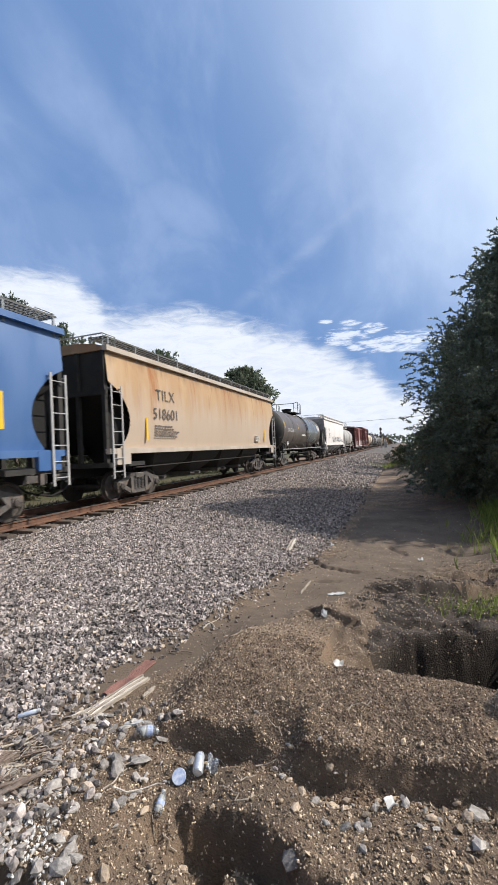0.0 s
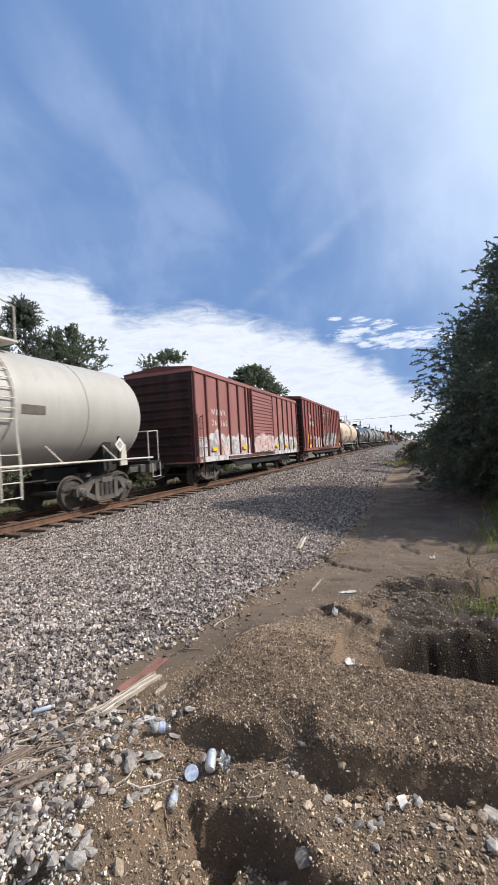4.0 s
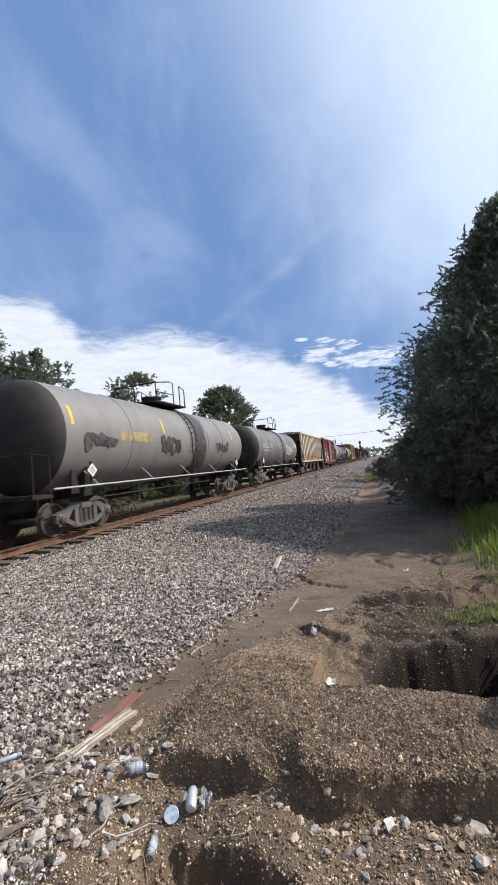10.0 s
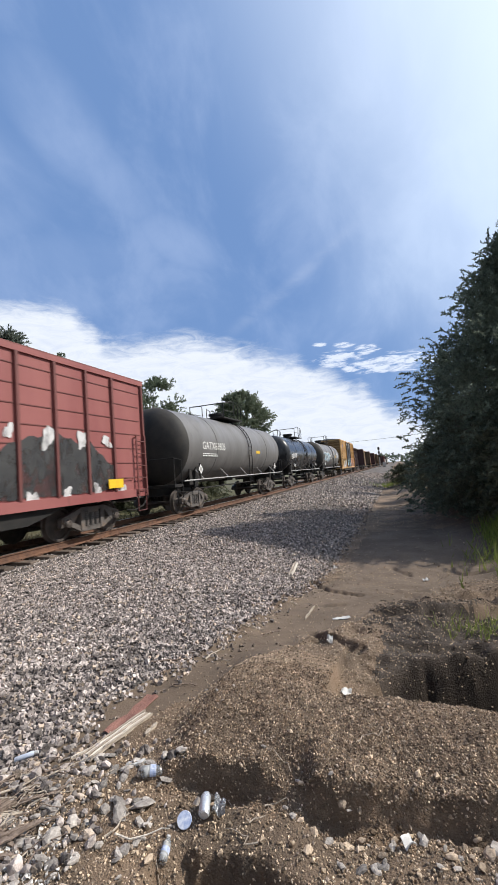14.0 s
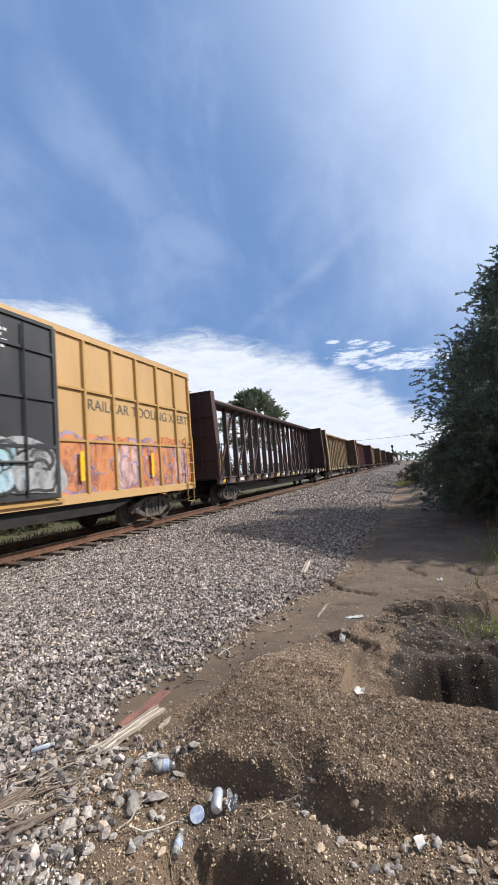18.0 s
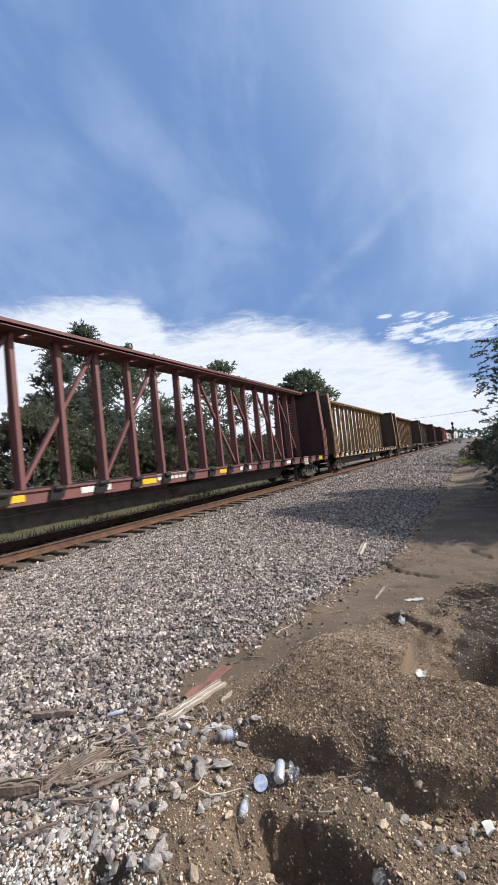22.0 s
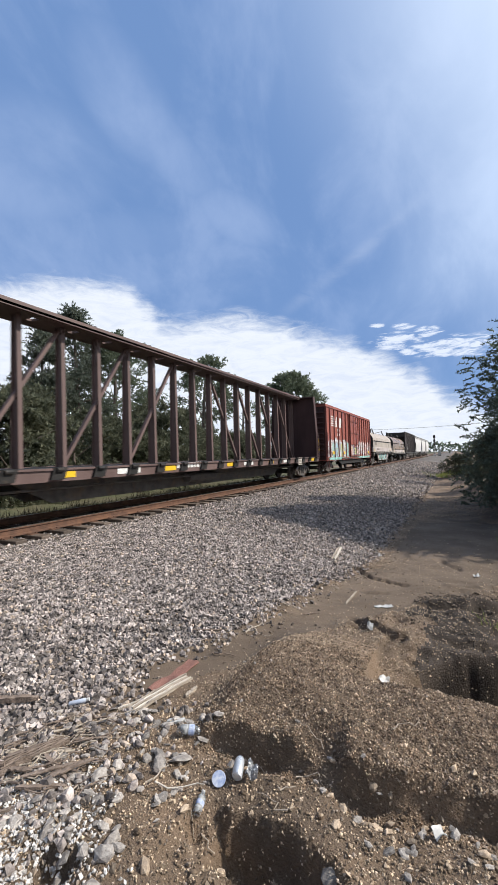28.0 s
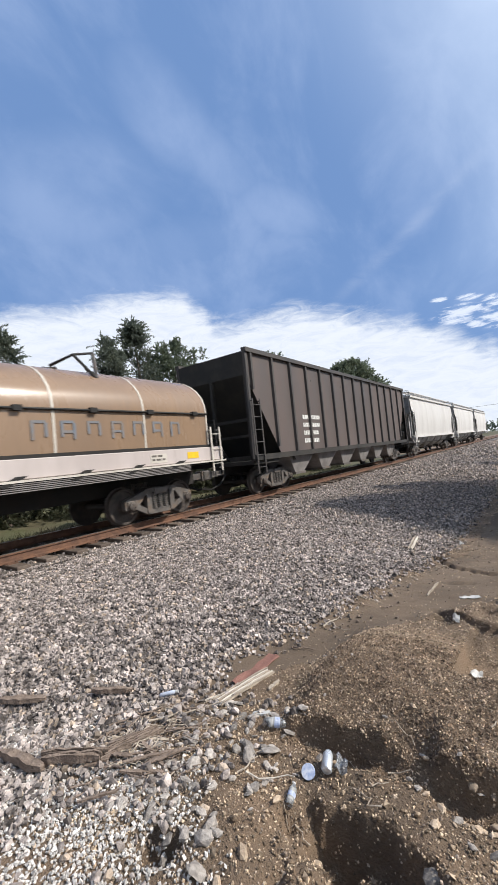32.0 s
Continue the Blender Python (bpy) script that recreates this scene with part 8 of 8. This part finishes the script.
    for k in range(64):
        x, y = rr.gauss(-2.14, 0.17), rr.gauss(1.50, 0.15)
        a = rr.gauss(0.9, 0.40)
        ln = rr.uniform(0.08, 0.30)
        twig(x, y, x + ln * math.cos(a), y + ln * math.sin(a), rr.uniform(0.003, 0.008), rr.choice(["oldwood", "driftwood"]), 100 + k, "loose splinter of bark and wood", 0.02)
    for k in range(14):
        x, y = rr.uniform(-1.9, 0.9), rr.uniform(1.3, 2.4)
        a = rr.uniform(0, 3.1)
        ln = rr.uniform(0.06, 0.2)
        twig(x, y, x + ln * math.cos(a), y + ln * math.sin(a), rr.uniform(0.002, 0.004), "driftwood", 140 + k, "thin dry stalk on the dirt")
    c = Vector(at_ground(-2.31, 1.94, 0.035))
    ob = thing("plastic_tube", "pale blue plastic tube on the ballast", "litter", "litter on the dirt", Matrix.Translation(c) @ pose(0, 0, 0, 8, 0, -55))
    s = Shape()
    s.loft(lathe([(-0.055, 0.010), (-0.05, 0.014), (0.05, 0.014), (0.06, 0.008)], 12, "y"))
    part("tube", s, "tube_blue", ob, "", True)
    part("cap", Shape().tube([(0, 0.058, 0), (0, 0.078, 0)], 0.011, 10), "plastic_white", ob)


build_litter()


# ---- stones ----
BLOCK_V = np.array([(x, y, z) for z in (-1, 1) for y in (-1, 1) for x in (-1, 1)], float) * 0.72
BEAD_V = np.array([(1, 0, 0), (-1, 0, 0), (0, 1, 0), (0, -1, 0), (0, 0, 1), (0, 0, -1)], float)
BEAD_F = np.array([(0, 2, 4), (2, 1, 4), (1, 3, 4), (3, 0, 4), (2, 0, 5), (1, 2, 5), (3, 1, 5), (0, 3, 5)])
BLOCK_F = np.array([(0, 2, 3), (0, 3, 1), (4, 5, 7), (4, 7, 6), (0, 1, 5), (0, 5, 4), (2, 6, 7), (2, 7, 3), (0, 4, 6), (0, 6, 2), (1, 3, 7), (1, 7, 5)])


def ball_shape():
    """A ball of twenty facets: corners and faces."""
    g = (1 + 5 ** 0.5) / 2
    v = np.array([(a, b * g, 0) for a in (-1, 1) for b in (-1, 1)] + [(0, a, b * g) for a in (-1, 1) for b in (-1, 1)] + [(b * g, 0, a) for a in (-1, 1) for b in (-1, 1)], float)
    f = [q for q in itertools.combinations(range(12), 3) if all(abs(np.linalg.norm(v[i] - v[j]) - 2) < 0.01 for i, j in ((q[0], q[1]), (q[1], q[2]), (q[0], q[2])))]
    f = [q if np.dot(np.cross(v[q[1]] - v[q[0]], v[q[2]] - v[q[0]]), v[q[0]]) > 0 else (q[0], q[2], q[1]) for q in f]
    return unit(v), np.array(f)


BALL_V, BALL_F = ball_shape()


def stone_shapes(seed, n=24, rough=0.13, base=BLOCK_V):
    """Angular crushed stones: blocks with their corners knocked about."""
    rng = np.random.default_rng(seed)
    out = []
    for _ in range(n):
        v = base * (1 + rough * rng.normal(size=(len(base), 1)).clip(-1.6, 1.6)) + rough * 0.9 * rng.normal(size=(len(base), 3))
        v *= np.array([1.0, rng.uniform(0.6, 0.95), rng.uniform(0.45, 0.8)])
        out.append(v)
    return np.array(out)


def turns(rng, n):
    q = unit(rng.normal(size=(n, 4)))
    w, x, y, z = q.T
    return np.stack([1 - 2 * (y * y + z * z), 2 * (x * y - w * z), 2 * (x * z + w * y), 2 * (x * y + w * z), 1 - 2 * (x * x + z * z), 2 * (y * z - w * x),
                     2 * (x * z - w * y), 2 * (y * z + w * x), 1 - 2 * (x * x + y * y)], -1).reshape(n, 3, 3)


def scatter(name, label, category, x, y, z, size, material, seed, base=BLOCK_V, faces=BLOCK_F):
    """Many stones in one mesh of kind stuff."""
    rng = np.random.default_rng(seed)
    shapes = stone_shapes(seed, 24, 0.13, base)
    n, k = len(x), len(base)
    v = shapes[rng.integers(0, len(shapes), n)] * size[:, None, None]
    v = np.einsum("nij,nkj->nki", turns(rng, n), v) + np.stack([x, y, z], -1)[:, None, :]
    f = faces[None] + (k * np.arange(n))[:, None, None]
    ob = new(name, mesh_from(name, v.reshape(-1, 3), f.reshape(-1, 3), material))
    return tagged(ob, label, category, kind="stuff")


def build_stones():
    rng = np.random.default_rng(5)

    def field(x0, x1, y0, y1, per):
        n = int((x1 - x0) * (y1 - y0) * per)
        return rng.uniform(x0, x1, n), rng.uniform(y0, y1, n)
    # the ballast bank
    xs, ys, ss = [], [], []
    for y0, y1, per, a, b in ((0.4, 5.0, 1900, 0.0115, 0.024), (5.0, 9.0, 1150, 0.0145, 0.027), (9.0, 20.0, 360, 0.020, 0.035), (20.0, 36.0, 150, 0.036, 0.058), (36.0, 75.0, 42, 0.06, 0.10)):
        x, y = field(-7.45, -1.1, y0, y1, per)
        ok = (x < toe_at(x, y) + 0.03 + 0.11 * rng.normal(size=len(x))) & (y > -x * 0.36)
        x, y = x[ok], y[ok]
        s = rng.uniform(a, b, len(x)) * np.where(rng.random(len(x)) < 0.08, 1.35, 1.0)
        xs.append(x), ys.append(y), ss.append(s)
    x, y, s = np.concatenate(xs), np.concatenate(ys), np.concatenate(ss)
    z = land(x, y) + s * rng.uniform(-0.1, 0.75, len(x))
    scatter("ballast_stones", "grey crushed-stone ballast on the railway bank", "ballast", x, y, z, s, "ballast", 1)
    x, y = field(-11.2, -7.45, 2.6, 20.0, 120)
    s = rng.uniform(0.018, 0.034, len(x))
    z = np.minimum(land(x, y) + s * rng.uniform(-0.1, 0.5, len(x)), np.where(np.abs(x - TRACK_X) < 1.3, 0.105, 9.0))
    scatter("track_ballast", "dusty ballast between the ties and rails", "ballast", x, y, z, s, "ballast", 2)
    # pebbly dirt
    xs, ys, ss = [], [], []
    for x0, x1, y0, y1, per, a, b in ((-2.1, 1.9, 0.9, 3.5, 6200, 0.0035, 0.0088), (-2.3, 2.4, 3.5, 9.0, 1300, 0.005, 0.012), (-2.6, 1.8, 9.0, 22.0, 130, 0.010, 0.022), (-2.1, 1.7, 0.9, 2.3, 130, 0.010, 0.020)):
        x, y = field(x0, x1, y0, y1, per)
        d = rough_noise(x * 1.6 + 11, y * 1.6)
        ok = (x > toe_at(x, y) - 0.1) & (rng.random(len(x)) < np.clip(0.85 + 1.2 * d, 0.25, 1.0) * (1 - 0.88 * muddy(x, y)))
        x, y = x[ok], y[ok]
        xs.append(x), ys.append(y), ss.append(rng.uniform(a, b, len(x)))
    x, y, s = np.concatenate(xs), np.concatenate(ys), np.concatenate(ss)
    scatter("pebbles", "small brown pebbles in the dirt", "pebbles", x, y, land(x, y) + s * rng.uniform(-0.2, 0.6, len(x)), s, "pebble", 3, BEAD_V, BEAD_F)
    # the mound's close coat of small pebbles
    x, y = field(-1.45, 1.5, 1.95, 3.1, 11000)
    ok = rng.random(len(x)) < np.clip(0.9 + 0.8 * rough_noise(x * 2.4 + 33, y * 2.4), 0.3, 1.0) * (1 - muddy(x, y))
    x, y = x[ok], y[ok]
    s = rng.uniform(0.004, 0.0085, len(x))
    scatter("mound_pebbles", "close coat of small brown pebbles on the mound", "pebbles", x, y, land(x, y) + s * rng.uniform(-0.1, 0.5, len(x)), s, "pebble_brown", 22, BEAD_V, BEAD_F)
    # stones strewn over the mud past the ballast's foot
    x, y = field(-2.5, -0.6, 2.0, 12.0, 260)
    off = x - toe_at(x, y)
    ok = (off > -0.05) & (rng.random(len(x)) < np.exp(-np.clip(off, 0, 3) / 0.22))
    x, y = x[ok], y[ok]
    s = rng.uniform(0.007, 0.020, len(x))
    scatter("strewn_stones", "brown and grey stones strewn over the mud", "gravel", x, y, land(x, y) + s * rng.uniform(-0.1, 0.4, len(x)), s, "ballast_dirty", 21)
    # pale crushed limestone near the viewer
    x, y = field(-3.0, -0.95, 0.45, 1.65, 5200)
    ok = rng.random(len(x)) < np.clip(1.5 - 2.2 * np.abs(y - 0.98 + 0.25 * rough_noise(x * 2, y * 2)) - 1.4 * np.clip(x + 1.7, 0, 2), 0.0, 1.0)
    x, y = x[ok], y[ok]
    s = rng.uniform(0.005, 0.0125, len(x))
    scatter("crushed_limestone", "pale fine crushed limestone", "gravel", x, y, land(x, y) + s * rng.uniform(0.0, 0.8, len(x)), s, "limestone", 4, BEAD_V * 1.15, BEAD_F)
    # loose rubble where the ballast runs out on to the dirt
    x, y = field(-2.9, -1.15, 0.7, 2.3, 900)
    ok = rng.random(len(x)) < np.clip(1.1 - 1.1 * np.clip(x + 2.1, 0, 2) - 0.6 * np.clip(y - 1.7, 0, 1), 0.0, 1.0) * np.clip(0.55 + 1.2 * rough_noise(x * 2.2 + 3, y * 2.2), 0.05, 1)
    x, y = x[ok], y[ok]
    s = rng.uniform(0.011, 0.030, len(x)) * np.where(rng.random(len(x)) < 0.08, 1.5, 1.0)
    scatter("rubble", "grey broken stone strewn over the dirt", "gravel", x, y, land(x, y) + s * rng.uniform(0.0, 0.5, len(x)), s, "ballast", 9, BALL_V, BALL_F)
    # clods of earth on the mound and in the hollows
    x, y = np.concatenate([rng.uniform(-1.3, 1.5, 1500), rng.uniform(-0.6, 2.0, 700)]), np.concatenate([rng.uniform(1.25, 2.45, 1500), rng.uniform(3.3, 6.6, 700)])
    s = rng.uniform(0.004, 0.013, len(x)) * np.where(rng.random(len(x)) < 0.06, 1.7, 1.0)
    scatter("clods", "dark crumbly clods of earth", "clods", x, y, land(x, y) + s * rng.uniform(-0.2, 0.5, len(x)), s, "clod", 6, BALL_V, BALL_F)
    x, y = rng.uniform(-0.5, 1.9, 3200), rng.uniform(4.15, 7.0, 3200)
    ok = rough_noise(x * 1.3 + 60, y * 2.0 + 12) > 0.02
    x, y = x[ok], y[ok]
    s = rng.uniform(0.006, 0.018, len(x))
    scatter("dark_gravel", "patches of dark gravel washed out of the dirt", "gravel", x, y, land(x, y) + s * rng.uniform(-0.1, 0.5, len(x)), s, "clod_dark", 10)
    # single stones that can be told apart
    shapes = []
    for k, v in enumerate(stone_shapes(8, 14, 0.085, BALL_V)):
        shapes.append(mesh_from("stone", v, BALL_F, "ballast_one"))
        shapes.append(mesh_from("stone", v, BALL_F, "pebble_one"))
    r = random.Random(12)
    spots = [(-0.50, 1.62, 0.048), (0.245, 2.02, 0.05), (-1.357, 1.26, 0.055), (-1.29, 1.15, 0.05), (-1.37, 1.32, 0.045), (-1.62, 2.02, 0.045), (-1.50, 1.80, 0.055), (-1.46, 1.74, 0.06), (-1.38, 1.83, 0.062), (-1.67, 1.66, 0.05), (-1.70, 1.56, 0.052), (-0.22, 1.72, 0.030),
             (-0.45, 1.89, 0.032), (-0.37, 1.89, 0.026), (-0.32, 1.90, 0.026), (-0.44, 1.93, 0.03), (0.22, 1.85, 0.046), (0.16, 1.93, 0.034), (0.20, 2.0, 0.036), (-0.30, 1.80, 0.030)]
    for _ in range(285):
        a = r.random()
        if a < 0.62:
            x, y, s = r.gauss(-1.72, 0.26), r.uniform(1.15, 2.15), r.uniform(0.016, 0.042)
        elif a < 0.85:
            x, y, s = r.uniform(-0.75, 0.55), r.gauss(1.92, 0.10), r.uniform(0.012, 0.030)
        else:
            x, y, s = r.uniform(-1.6, 1.2), r.uniform(1.2, 3.3), r.uniform(0.010, 0.022)
        spots.append((x, y, s))
    for x, y, s in spots:
        k = 2 * r.randrange(14) + (1 if (x > -1.2 and s < 0.045 and r.random() < 0.7) else 0)
        ob = part("stone", shapes[k], "ballast_one", GROUND)
        m = Matrix.LocRotScale(at_ground(x, y, s * 0.25), Euler([r.uniform(-0.5, 0.5), r.uniform(-0.5, 0.5), r.uniform(0, 6.28)]), (s, s * 0.85, s * 0.62))
        ob.matrix_basis = m


MAT["ballast_dirty"] = surface("mud_stained_stone", ((0.30, 0.24, 0.195), (0.12, 0.092, 0.072)), 9.0, rough=0.85, bump=0.4, bump_scale=60, island=0.5)
MAT["pebble_brown"] = surface("brown_pebble", ((0.29, 0.20, 0.13), (0.115, 0.080, 0.055)), 20.0, rough=0.8, bump=0.3, bump_scale=90, island=0.6)
MAT["clod_dark"] = surface("dark_gravel", ((0.125, 0.098, 0.076), (0.065, 0.050, 0.039)), 14.0, rough=0.9, bump=0.5, bump_scale=60, island=0.5)
MAT["clod"] = surface("clod", ((0.22, 0.158, 0.105), (0.12, 0.086, 0.058)), 14.0, rough=0.95, bump=0.6, bump_scale=60, island=0.4)
MAT["pebble_one"] = surface("tan_stone", ((0.46, 0.36, 0.26), (0.28, 0.21, 0.15)), 1.3, rough=0.8, bump=0.3, bump_scale=5, vary=0.4)
build_stones()


# ---- motion ----
RUN = [0.0, 60.56, 121.60, 183.08, 244.84, 306.52, 368.56, 430.32, 492.04]   # metres run at 0, 4, 8 ... 32 s


def run_at(t):
    return float(np.interp(t, [4.0 * k for k in range(9)], RUN))


def motions():
    middle_of = {}
    for car, middle in CARS:
        middle_of[car] = middle
        walk(car, [(4.0 * k, pose(TRACK_X, middle - run, RAIL_Z)) for k, run in enumerate(RUN)])
    # wheels roll while they pass; far off, where no turning can be seen, they keep still
    for car, y, wheels, w in WHEELSETS:
        start = middle_of[car] + y
        seen = [k for k in range(0, 961) if -1.0 < start - run_at(k / 30) < 34.0]
        if not seen or seen[0] >= seen[-1]:
            continue
        rows = [(k / 30, pose(0, w, 0.43, math.degrees(run_at(k / 30) - run_at(seen[0] / 30)) / 0.43)) for k in seen]
        if seen[0] > 0:
            rows.insert(0, (0.0, rows[0][1]))
        if seen[-1] < 960:
            rows.append((32.0, rows[-1][1]))
        walk(wheels, rows)


motions()
